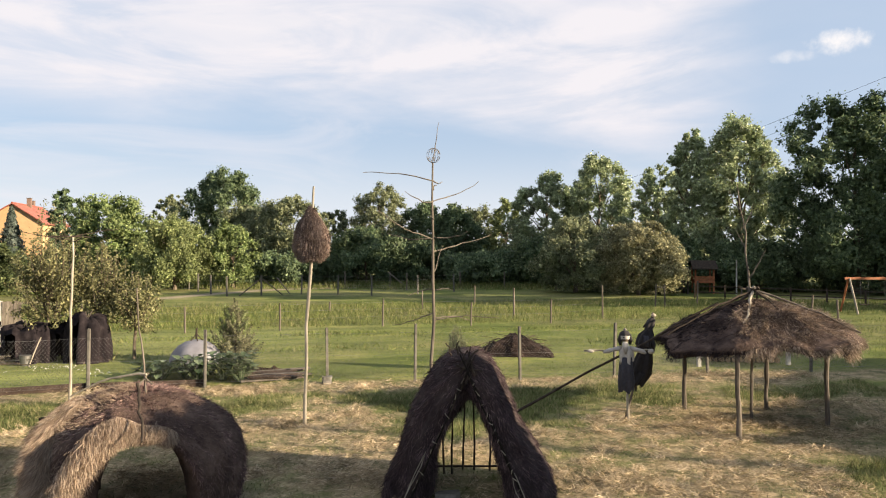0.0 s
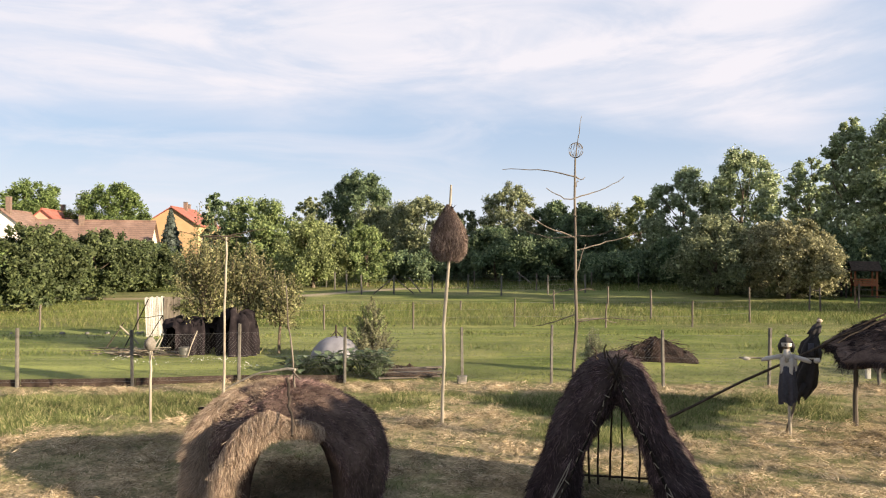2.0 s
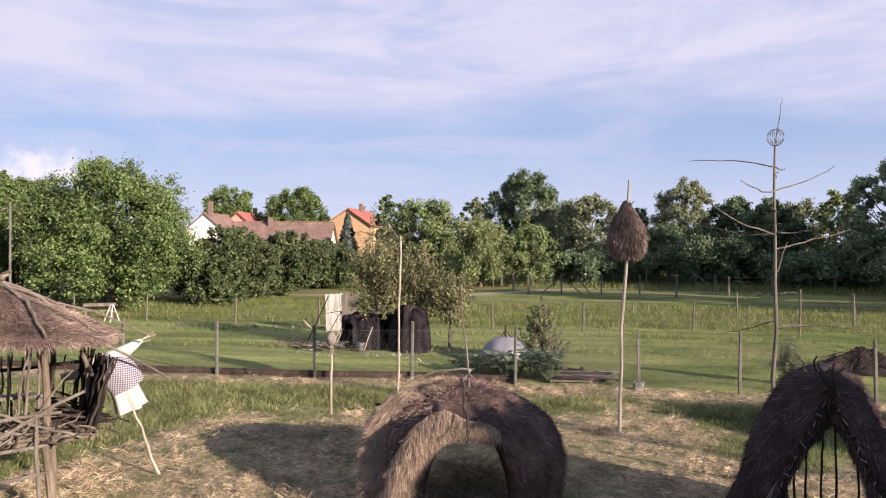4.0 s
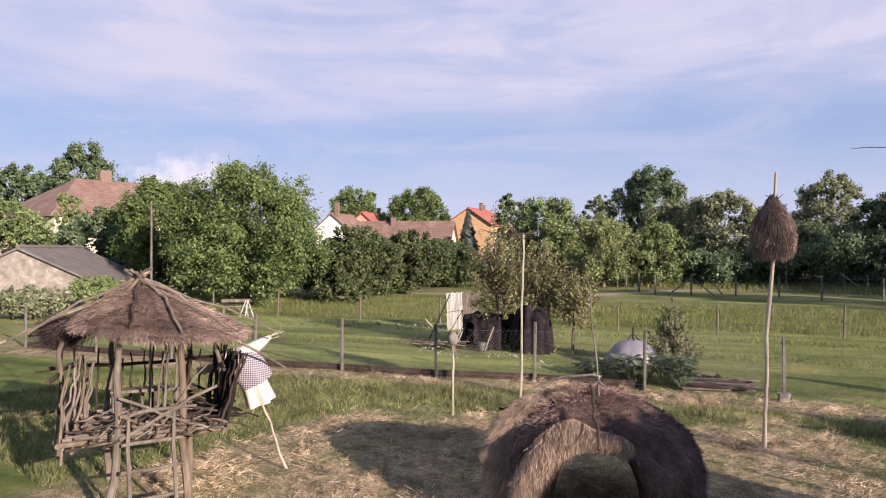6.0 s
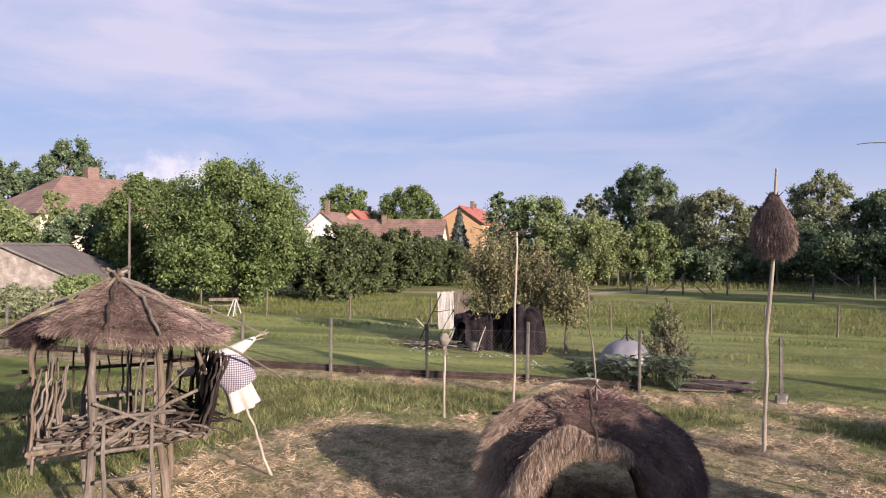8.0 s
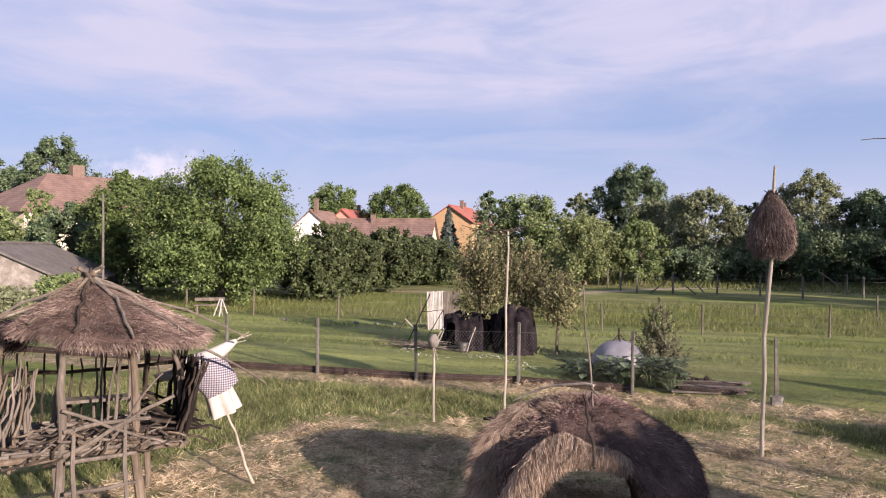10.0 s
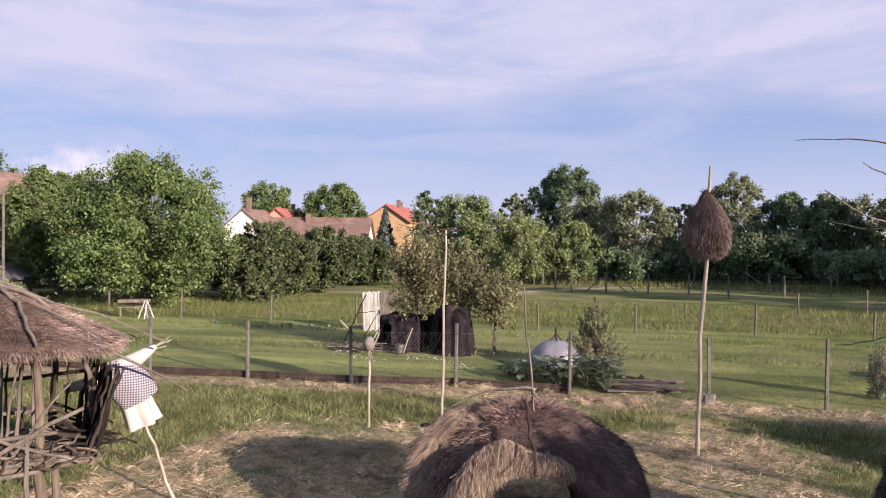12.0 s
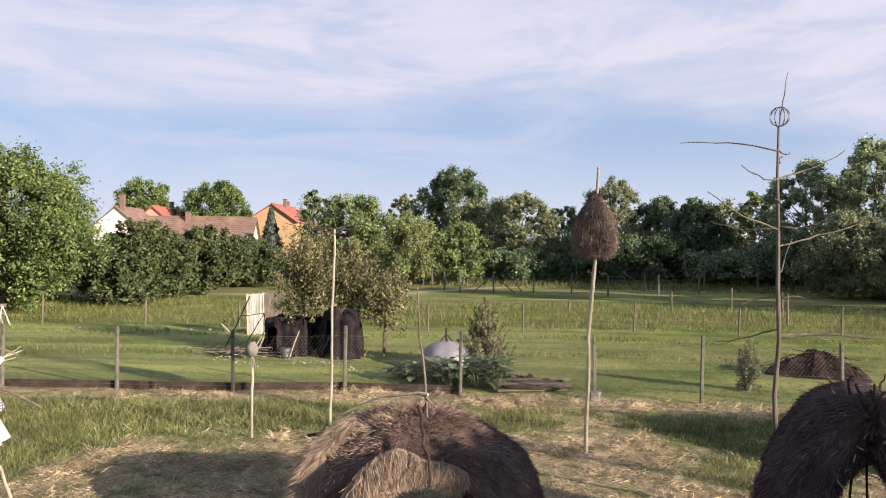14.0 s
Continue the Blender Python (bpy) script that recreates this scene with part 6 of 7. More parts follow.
def make_tiles(name, dark, mid, light):
    def build(t, nodes, links, b):
        co = coords(t)
        w = tex(t, "ShaderNodeTexWave", co, Scale=1.15, Distortion=0.4, Detail=1.0)
        w.bands_direction = "Z"
        n = tex(t, "ShaderNodeTexNoise", co, Scale=0.7, Detail=6.0, Roughness=0.7)
        n2 = tex(t, "ShaderNodeTexNoise", co, Scale=7.0, Detail=3.0, Roughness=0.7)
        c = ramp(t, n.outputs["Fac"], ((0.3, tone(dark)), (0.5, tone(mid)), (0.7, tone(light))))
        c = blend(t, 0.55, c, ramp(t, n2.outputs["Fac"], ((0.3, (0.6, 0.6, 0.6)), (0.7, (1.3, 1.3, 1.3)))), "MULTIPLY")
        c = blend(t, 0.35, c, ramp(t, w.outputs["Fac"], ((0.1, (0.55, 0.55, 0.55)), (0.5, (1.1, 1.1, 1.1)))), "MULTIPLY")
        links.new(c, b.inputs["Base Color"])
        b.inputs["Roughness"].default_value = 0.85
        bump(t, b, w.outputs["Fac"], 0.6, 0.04)
    return material(name, build)


M_TILE_OLD = make_tiles("old_brown_tiles", (0.125, 0.080, 0.062), (0.20, 0.126, 0.10), (0.27, 0.18, 0.145))
M_TILE_RED = make_tiles("red_tiles", (0.26, 0.080, 0.060), (0.34, 0.108, 0.080), (0.41, 0.15, 0.115))
M_SLATE = rough("grey_roof_sheets", (0.125, 0.114, 0.106), (0.165, 0.152, 0.142), (0.205, 0.190, 0.178), 1.3, 0.8, 0.2, 0.01)


def make_check(t, nodes, links, b):
    co = coords(t, (1, 1, 1), (0, 0, -1.149))
    tot = None
    for axis in ("X", "Z"):
        w = tex(t, "ShaderNodeTexWave", co, Scale=9.5, Distortion=0.3, Detail=0.0)
        w.bands_direction = axis
        s = ramp(t, w.outputs["Fac"], ((0.40, (0.42, 0.41, 0.46)), (0.62, (1, 1, 1))))
        tot = s if tot is None else blend(t, 1.0, tot, s, "MULTIPLY")
    links.new(blend(t, 1.0, tot, (0.34, 0.32, 0.345), "MULTIPLY"), b.inputs["Base Color"])
    b.inputs["Roughness"].default_value = 0.9


M_CHECK = material("checked_cloth", make_check)


# ---- cloth figures ----
def drape(line, ra, rb, folds=7, depth=0.10, n=40, seed=0, open_end=True):
    """Cloth hanging round a line of points: rings with growing folds."""
    line = np.asarray(line, float)
    m = len(line)
    ra, rb = np.broadcast_to(ra, (m,)), np.broadcast_to(rb, (m,))
    th = np.arange(n) * 2 * math.pi / n
    V = []
    for i in range(m):
        f = depth * (i / (m - 1)) ** 0.8
        k = 1 + f * np.sin(th * folds + seed + i * 0.10) + f * 0.5 * np.sin(th * (folds * 0.5 + 1) + 2 * seed)
        V.append(np.stack([line[i, 0] + ra[i] * k * np.cos(th), line[i, 1] + rb[i] * k * np.sin(th), line[i, 2] + (0.04 * np.sin(th * 3 + seed) if i == m - 1 else 0) + 0 * th], -1))
    V = np.concatenate(V)
    F = [[i * n + k, i * n + (k + 1) % n, (i + 1) * n + (k + 1) % n, (i + 1) * n + k] for i in range(m - 1) for k in range(n)]
    F.append(list(range(n))[::-1])
    if not open_end:
        F.append([(m - 1) * n + k for k in range(n)])
    return V, F


def ball(c, r, nu=10, nv=14):
    r = np.broadcast_to(np.asarray(r, float), (3,))
    V, F = [], []
    for i in range(nu + 1):
        p = math.pi * i / nu
        for k in range(nv):
            q = 2 * math.pi * k / nv
            V.append((c[0] + r[0] * math.sin(p) * math.cos(q), c[1] + r[1] * math.sin(p) * math.sin(q), c[2] + r[2] * math.cos(p)))
    F = [[i * nv + k, (i + 1) * nv + k, (i + 1) * nv + (k + 1) % nv, i * nv + (k + 1) % nv] for i in range(nu) for k in range(nv)]
    return np.array(V), F


def patchwork(name, pieces, label, category):
    """One mesh of several materials: pieces of (geometry, material)."""
    mats = []
    for _, m in pieces:
        if m not in mats:
            mats.append(m)
    me = mesh(name, [p for p, _ in pieces], mats, True)
    ids = []
    for (v, f), m in pieces:
        ids += [mats.index(m)] * len(f)
    me.polygons.foreach_set("material_index", ids)
    me.update()
    return tagged(new(name, me), label, category)


sx, sy = 4.17, 15.02
patchwork("scarecrow", [
    (rod((sx + 0.04, sy, -0.03), (sx, sy, 1.70), 0.028, 0.024, 0.006, 7, 7, 600), M_POLE),
    (rod((sx - 0.85, sy - 0.05, 1.46), (sx + 0.55, sy + 0.03, 1.50), 0.020, 0.016, 0.008, 7, 6, 601), M_POLE),
    (drape([(sx, sy, 1.56), (sx, sy, 1.46), (sx, sy, 1.34), (sx, sy, 1.22)], [0.08, 0.14, 0.13, 0.11], [0.07, 0.11, 0.10, 0.09], 5, 0.30, 30, 1), M_CLOTH),
    (drape([(sx, sy, 1.34), (sx, sy, 1.12), (sx + 0.01, sy, 0.85), (sx, sy, 0.64)], [0.12, 0.13, 0.145, 0.12], [0.10, 0.11, 0.12, 0.10], 6, 0.34, 36, 2), M_DENIM),
    (tube([(sx - 0.08, sy, 1.52), (sx - 0.25, sy - 0.02, 1.49), (sx - 0.36, sy - 0.03, 1.46), (sx - 0.46, sy - 0.04, 1.43)], [0.055, 0.040, 0.050, 0.022], 12), M_CLOTH),
    (tube([(sx + 0.08, sy, 1.52), (sx + 0.22, sy, 1.49), (sx + 0.32, sy + 0.02, 1.46), (sx + 0.40, sy + 0.02, 1.42)], [0.055, 0.042, 0.048, 0.024], 12), M_CLOTH),
    (ball((sx - 0.72, sy - 0.04, 1.45), (0.08, 0.03, 0.035)), M_CLOTH),
    (ball((sx + 0.50, sy + 0.02, 1.46), (0.06, 0.04, 0.05)), M_CLOTH),
    (ball((sx - 0.02, sy, 1.70), (0.070, 0.075, 0.10)), M_FELT),
    (drape([(sx - 0.02, sy - 0.05, 1.66), (sx - 0.02, sy - 0.09, 1.58), (sx - 0.02, sy - 0.11, 1.46)], [0.05, 0.07, 0.03], [0.03, 0.04, 0.02], 5, 0.2, 18, 3, False), M_CLOTH),
    (tube([(sx - 0.09, sy, 1.80), (sx - 0.125, sy, 1.70), (sx - 0.11, sy + 0.01, 1.58)], [0.040, 0.050, 0.025], 8), M_BLACK),
    (tube([(sx + 0.06, sy, 1.80), (sx + 0.09, sy, 1.70), (sx + 0.08, sy + 0.01, 1.60)], [0.035, 0.045, 0.025], 8), M_BLACK),
    (tube([(sx - 0.02, sy - 0.02, 1.705), (sx - 0.02, sy - 0.012, 1.775)], [0.088, 0.098], 20, False), M_CLOTH),
    (drape([(sx - 0.02, sy, 1.885), (sx - 0.02, sy, 1.87), (sx - 0.02, sy, 1.82), (sx - 0.02, sy, 1.77)], [0.02, 0.07, 0.105, 0.11], [0.02, 0.07, 0.10, 0.105], 5, 0.10, 28, 4), M_BLACK),
    (ball((sx - 0.02, sy, 1.905), (0.035, 0.035, 0.03), 6, 9), M_CLAY)],
    "scarecrow in a white shirt, dark skirt and black cap", "scarecrow")


def limb_at(points, radii, n=10):
    return tube(points, radii, n)


bx, by = 4.62, 15.55
patchwork("cloak_scarecrow", [
    (rod((bx - 0.42, by - 0.1, -0.02), (bx + 0.16, by, 2.22), 0.028, 0.022, 0.008, 7, 7, 605), M_GREYWOOD),
    (drape([(bx + 0.15, by, 2.12), (bx + 0.13, by, 2.06), (bx + 0.09, by, 1.94), (bx + 0.07, by, 1.86), (bx + 0.02, by, 1.74), (bx - 0.02, by, 1.55), (bx + 0.01, by, 1.40), (bx - 0.05, by, 1.15), (bx - 0.10, by, 0.90), (bx - 0.17, by, 0.66)],
           [0.03, 0.08, 0.10, 0.07, 0.14, 0.15, 0.11, 0.16, 0.17, 0.10], [0.03, 0.07, 0.08, 0.06, 0.10, 0.11, 0.09, 0.12, 0.12, 0.08], 5, 0.46, 36, 6), M_BLACK),
    (limb_at([(bx + 0.02, by, 1.74), (bx - 0.10, by - 0.04, 1.60), (bx - 0.16, by - 0.05, 1.42)], [0.07, 0.05, 0.03]), M_BLACK),
    (limb_at([(bx + 0.08, by, 1.72), (bx + 0.17, by - 0.04, 1.55), (bx + 0.15, by - 0.05, 1.36)], [0.06, 0.05, 0.025]), M_BLACK),
    (limb_at([(bx + 0.12, by, 2.02), (bx + 0.02, by - 0.03, 1.97), (bx - 0.05, by - 0.03, 1.90)], [0.06, 0.035, 0.01]), M_BLACK),
    (limb_at([(bx - 0.10, by - 0.08, 0.95), (bx - 0.22, by - 0.10, 0.72), (bx - 0.20, by - 0.10, 0.55)], [0.07, 0.05, 0.01]), M_BLACK),
    (box((bx + 0.0, by - 0.155, 1.62), (0.10, 0.02, 0.24), 0.1), M_DENIM),
    (ball((bx + 0.17, by - 0.03, 2.16), (0.05, 0.03, 0.04)), M_FRINGE)],
    "leaning scarecrow wrapped in ragged black cloth", "scarecrow")
KD = unit(np.array([0.409, 0.912, 0.0]))      # along the figure's arms


def L(a, b, z):
    return np.array([-7.92, 7.02, 0]) + KD * a + np.array([-0.912, 0.409, 0]) * b + [0, 0, z]


def limb(points, radii, n=14):
    return tube([L(*p) for p in points], radii, n)


def skirt_of(points, ra, rb, folds, depth, seed):
    """Cloth that hangs open-ended along a slanting line."""
    P = np.array([L(*p) for p in points])
    n, m = 40, len(points)
    D = unit(np.gradient(P, axis=0))
    A = unit(np.cross(D, np.array([-0.912, 0.409, 0.0])))
    B = np.cross(D, A)
    th = np.arange(n) * 2 * math.pi / n
    V = []
    for i in range(m):
        f = depth * (i / (m - 1))
        k = 1 + f * np.sin(th * folds + seed)
        V.append(P[i] + (ra[i] * k * np.cos(th))[:, None] * A[i] + (rb[i] * k * np.sin(th))[:, None] * B[i])
    F = [[i * n + k, i * n + (k + 1) % n, (i + 1) * n + (k + 1) % n, (i + 1) * n + k] for i in range(m - 1) for k in range(n)]
    return np.concatenate(V), F


patchwork("bent_scarecrow", [
    (rod(L(0.60, -0.35, -0.03), L(0.14, 0.0, 1.38), 0.024, 0.020, 0.014, 9, 7, 610), M_POLE),
    (rod(L(-0.45, 0.05, 1.70), L(0.60, 0.0, 2.13), 0.014, 0.007, 0.006, 7, 6, 611), M_POLE),
    (rod(L(0.34, 0.0, 2.01), L(0.58, 0.04, 2.17), 0.010, 0.004, 0.006, 5, 5, 612), M_POLE),
    (rod(L(0.34, 0.0, 2.01), L(0.52, -0.04, 2.05), 0.008, 0.004, 0.004, 4, 5, 613), M_POLE),
    (limb([(-0.42, 0.05, 1.66), (-0.20, 0.03, 1.74), (-0.02, 0.0, 1.80), (0.13, 0.0, 1.88), (0.28, 0.0, 1.98), (0.39, 0.0, 2.05)], [0.10, 0.13, 0.125, 0.105, 0.07, 0.03]), M_CLOTH),
    (skirt_of([(-0.30, 0.0, 1.74), (-0.18, 0.0, 1.71), (-0.05, 0.0, 1.64), (0.05, 0.0, 1.55), (0.13, 0.0, 1.44), (0.18, 0.0, 1.34)], [0.09, 0.20, 0.265, 0.275, 0.265, 0.25], [0.09, 0.18, 0.235, 0.245, 0.235, 0.225], 5, 0.06, 1.0), M_CHECK),
    (skirt_of([(0.02, -0.01, 1.54), (0.09, -0.01, 1.40), (0.15, -0.01, 1.26), (0.20, -0.01, 1.12), (0.24, -0.01, 1.00)], [0.15, 0.19, 0.195, 0.20, 0.205], [0.13, 0.165, 0.17, 0.18, 0.185], 5, 0.26, 2.0), M_CLOTH),
    (limb([(-0.30, 0.0, 1.66), (-0.52, 0.0, 1.60), (-0.72, 0.02, 1.56)], [0.08, 0.07, 0.06]), M_CLOTH)],
    "bent scarecrow in a white shirt and checked shawl", "scarecrow")
adopt(part("roof_stick", rod(K(0.45, -0.30, 2.62), L(0.78, -0.12, 1.42), 0.024, 0.015, 0.012, 8, 7, 615), M_GREYWOOD), hut)

# jar on its pole
jp = [(0.020, 1.46), (0.055, 1.47), (0.085, 1.50), (0.112, 1.56), (0.115, 1.61), (0.095, 1.67), (0.060, 1.71), (0.066, 1.73), (0.0, 1.735)]
th = np.arange(18) * 2 * math.pi / 18
JV = np.concatenate([np.stack([-7.86 + r * np.cos(th), 11.87 + r * np.sin(th), z + 0 * th], -1) for r, z in jp])
JF = [[i * 18 + k, i * 18 + (k + 1) % 18, (i + 1) * 18 + (k + 1) % 18, (i + 1) * 18 + k] for i in range(len(jp) - 1) for k in range(18)] + [list(range(18))[::-1]]
adopt(part("jar", (JV, JF), M_CLAY, None, "round grey clay jar", True), jar_pole)
for i, (a, b) in enumerate((((-8.1, 11.8, 1.50), (-7.6, 11.95, 1.47)), ((-7.82, 11.87, 1.45), (-7.74, 11.85, 1.30)))):
    adopt(part("cross_stick", rod(a, b, 0.011, 0.008, 0.004, 4, 5, 620 + i), M_POLE), jar_pole)

# ---- meadow fences ----
meadow_fence = thing("meadow_fence", "row of thin wooden posts with wire across the meadow", "fence")
MID = [(-33.0, 20.6), (-29.0, 22.0), (-24.5, 23.7), (-20.6, 25.3), (-16.8, 26.9), (-13.0, 28.4), (-9.3, 29.9), (-5.2, 32.3), (-1.2, 33.7), (2.6, 35.2), (5.3, 38.2)]
for i, (x, y) in enumerate(MID):
    ob = part("post", rod((0, 0, -0.1), (0.04 * math.sin(i), 0, 1.22 + 0.12 * math.sin(i * 2.1) + (0.45 if i > 9 else 0)), 0.045, 0.040, 0.005, 5, 7, 630 + i), M_GREYWOOD, meadow_fence)
    ob.location = (x, y, 0)
wires = [rod((a[0], a[1], z), (b[0], b[1], z), 0.003, 0.003, 0, 2, 4) for a, b in zip(MID[:-1], MID[1:]) for z in (0.5, 0.85, 1.15)]
part("wire", wires, M_WIRE, meadow_fence)
for i, (x, y, h) in enumerate(((0.57, 39.0, 1.5), (-2.46, 46.7, 1.3), (0.27, 45.0, 1.25), (-10.3, 40.0, 0.6), (-5.2, 42.5, 1.2), (9.3, 47.4, 1.5), (9.9, 47.5, 1.4), (12.3, 49.5, 1.6), (14.8, 48.0, 1.2), (17.3, 43.0, 1.1), (16.5, 37.1, 1.2), (19.6, 33.5, 1.3))):
    ob = part("stake", rod((x, y, -0.1), (x + 0.05 * math.sin(i * 3), y, h), 0.055, 0.05, 0.006, 5, 7, 650 + i), M_GREYWOOD)
    tagged(ob, "single weathered wooden stake standing in the meadow", "stake", "stakes in the meadow")
part("rail", [rod((9.3, 47.4, 1.3), (9.9, 47.5, 1.2), 0.04, 0.04, 0.003, 3, 6, 1)], M_GREYWOOD, meadow_fence)
far_fence = thing("paddock_fence", "grey concrete post fence of the far paddock with a braced gate", "fence")
FAR_POSTS = [(-62, 77), (-57, 75.5), (-52, 73.5), (-47, 71.5), (-42, 69.5), (-38.3, 67.5), (-34.5, 64.5), (-31.3, 62.0), (-28.5, 58.5), (-25.6, 55.2), (-22.9, 52.6), (-20.7, 54.2), (-18.0, 56.1), (-15.0, 56.6), (-11.8, 55.4), (-8.6, 58.5), (-6.0, 62.0)]
for i, (x, y) in enumerate(FAR_POSTS):
    ob = part("post", box((0, 0, 0.75), (0.13, 0.13, 1.72), 0.3, 0.004, 0.02), M_CONCRETE, far_fence)
    ob.location = (x, y, 0)
    ob.rotation_euler = (0.02 * math.sin(i * 2), 0.02 * math.cos(i), 0)
for i, (x, y) in enumerate(((-10.7, 64.0), (-13.7, 70.0), (-18.0, 68.5), (-24.0, 70.5), (-29.0, 71.0), (-6.5, 70.0), (-2.0, 69.0), (3.0, 67.5), (-20.0, 75.0), (-34.0, 74.0))):
    ob = part("post", box((0, 0, 0.75), (0.12, 0.12, 1.7), 0.3, 0.004, 0.02), M_GREYWOOD, far_fence)
    ob.location = (x, y, 0)
for a, b in (((-22.2, 53.3, 0.0), (-20.75, 54.15, 1.35)), ((-19.2, 55.0, 0.0), (-20.65, 54.3, 1.35)), ((-13.9, 69.9, 1.5), (-12.2, 69.0, 0.4)), ((-19.6, 54.8, 1.4), (-18.2, 54.0, 0.2))):
    part("brace", rod(a, b, 0.055, 0.05, 0.003, 3, 6, 9), M_GREYWOOD, far_fence)
part("wire", [rod((a[0], a[1], z), (b[0], b[1], z), 0.004, 0.004, 0, 2, 4) for a, b in zip(FAR_POSTS[:-1], FAR_POSTS[1:]) for z in (0.4, 0.8, 1.2, 1.5)], M_WIRE, far_fence)

# ---- garden behind the fence ----
foot = part("stone_block", box((0, 0, 0.09), (0.24, 0.18, 0.24), 0.3, 0.012, 0.03), M_STONE)
foot.location = (-3.22, 18.08, 0)
tagged(foot, "white stone block at the foot of a fence post", "stone")
cloche = thing("garden_dome", "grey tarpaulin dome over a pole among vegetables", "dome", at=(-8.3, 20.6, 0))
th = np.arange(32) * 2 * math.pi / 32
rings = [(0.80, 0.0), (0.79, 0.20), (0.70, 0.40), (0.54, 0.58), (0.33, 0.70), (0.12, 0.76), (0.0, 0.78)]
CV = np.concatenate([np.stack([r * (1 + 0.02 * np.cos(th * 8)) * np.cos(th), r * (1 + 0.02 * np.cos(th * 8)) * np.sin(th), z + 0 * th], -1) for r, z in rings])
CF = [[i * 32 + k, i * 32 + (k + 1) % 32, (i + 1) * 32 + (k + 1) % 32, (i + 1) * 32 + k] for i in range(len(rings) - 1) for k in range(32)]
part("cover", (CV, CF), M_TARP, cloche, smooth=True)
part("pole", rod((0, 0, 0.0), (0.02, 0, 1.12), 0.035, 0.03, 0.005, 5, 7, 660), M_DARKWOOD, cloche)
for a in (0.5, -0.9, -2.2):
    part("stay", rod((0.02, 0, 0.95), (0.86 * math.cos(a), 0.86 * math.sin(a), 0.0), 0.020, 0.016, 0.008, 6, 6, 661), M_DARKWOOD, cloche)


def leafy(name, label, x, y, n, size, spread, height, seed):
    g = np.random.default_rng(seed)
    ob = thing(name, label, "vegetable", "vegetables in the bed", at=(x, y, 0))
    V, F, k, stems = [], [], 0, []
    for i in range(n):
        a, r = g.uniform(0, 6.28), spread * math.sqrt(g.uniform(0.05, 1))
        c = np.array([r * math.cos(a), r * math.sin(a), height * g.uniform(0.35, 1.0)])
        stems.append(rod((r * 0.2 * math.cos(a), r * 0.2 * math.sin(a), 0), c, 0.008, 0.005, 0.004, 3, 4, i))
        o = np.array([math.cos(a), math.sin(a), g.uniform(-0.3, 0.5)])
        o /= np.linalg.norm(o)
        s = np.cross(o, [0, 0, 1.0])
        s /= np.linalg.norm(s)
        up_ = np.cross(s, o)
        z = size * g.uniform(0.6, 1.2)
        pts = [c - o * z * 0.2, c + s * z * 0.45 + up_ * z * 0.12, c + o * z * 0.5 + s * z * 0.5 + up_ * z * 0.1, c + o * z * 1.1 - up_ * z * 0.1, c + o * z * 0.5 - s * z * 0.5 + up_ * z * 0.1, c - s * z * 0.45 + up_ * z * 0.12, c + o * z * 0.4]
        V += pts
        F += [[k, k + 1, k + 6], [k + 1, k + 2, k + 6], [k + 2, k + 3, k + 6], [k + 3, k + 4, k + 6], [k + 4, k + 5, k + 6], [k + 5, k, k + 6]]
        k += 7
    part("foliage", (np.array(V), F), M_BIGLEAF, ob)
    part("stalk", stems, M_BIGLEAF, ob)


for i, (x, y, h) in enumerate(((-7.9, 18.0, 0.5), (-7.3, 18.2, 0.55), (-6.8, 17.9, 0.6), (-6.9, 18.7, 0.6), (-6.2, 18.2, 0.7), (-5.8, 18.5, 0.75), (-5.6, 18.0, 0.6), (-7.6, 18.9, 0.5), (-6.3, 18.9, 0.65), (-8.4, 18.3, 0.4))):
    leafy("cabbage_plant", "broad-leaved green vegetable plant behind the wire fence", x, y, 46, 0.20, 0.36, h, 670 + i)
board_stack = thing("board_stack", "low stack of weathered brown boards on bare soil", "boards", at=(-4.95, 18.62, 0))
g = np.random.default_rng(12)
for lay in range(2):
    for i in range(6):
        part("board", box((0.1 * g.normal(), -0.42 + i * 0.21 + 0.02 * g.normal(), 0.05 + lay * 0.065), (1.50 + 0.28 * g.normal(), 0.14 + 0.04 * g.uniform(), 0.042), 0.09 * g.normal(), 0.005), M_RUST if (i + lay) % 3 else M_GREYWOOD, board_stack)
board_stack.rotation_euler = (0, 0, 0.42)


def heap(name, label, x, y, rx, ry, h, mat, seed, category):
    g = np.random.default_rng(seed)
    nu, nv = 14, 30
    V = []
    for i in range(nu + 1):
        k = i / nu
        for j in range(nv):
            a = 2 * math.pi * j / nv
            w = 1 + 0.14 * math.sin(a * 3 + seed) + 0.08 * math.sin(a * 7)
            V.append((rx * k * w * math.cos(a), ry * k * w * math.sin(a), h * (1 - k ** 2.0) * (1 + 0.16 * math.sin(a * 2 + seed + k * 4) * min(1, k * 3)) - 0.03 + 0.035 * g.normal()))
    F = [[i * nv + j, (i + 1) * nv + j, (i + 1) * nv + (j + 1) % nv, i * nv + (j + 1) % nv] for i in range(nu) for j in range(nv)]
    ob = thing(name, label, category, at=(x, y, 0))
    part("mound", (np.array(V), F), mat, ob, smooth=False)
    return ob, g


hp, g = heap("compost_heap", "dark brown compost heap with twigs on the grass", 1.42, 24.4, 1.32, 0.95, 0.66, M_COMPOST, 3, "compost")
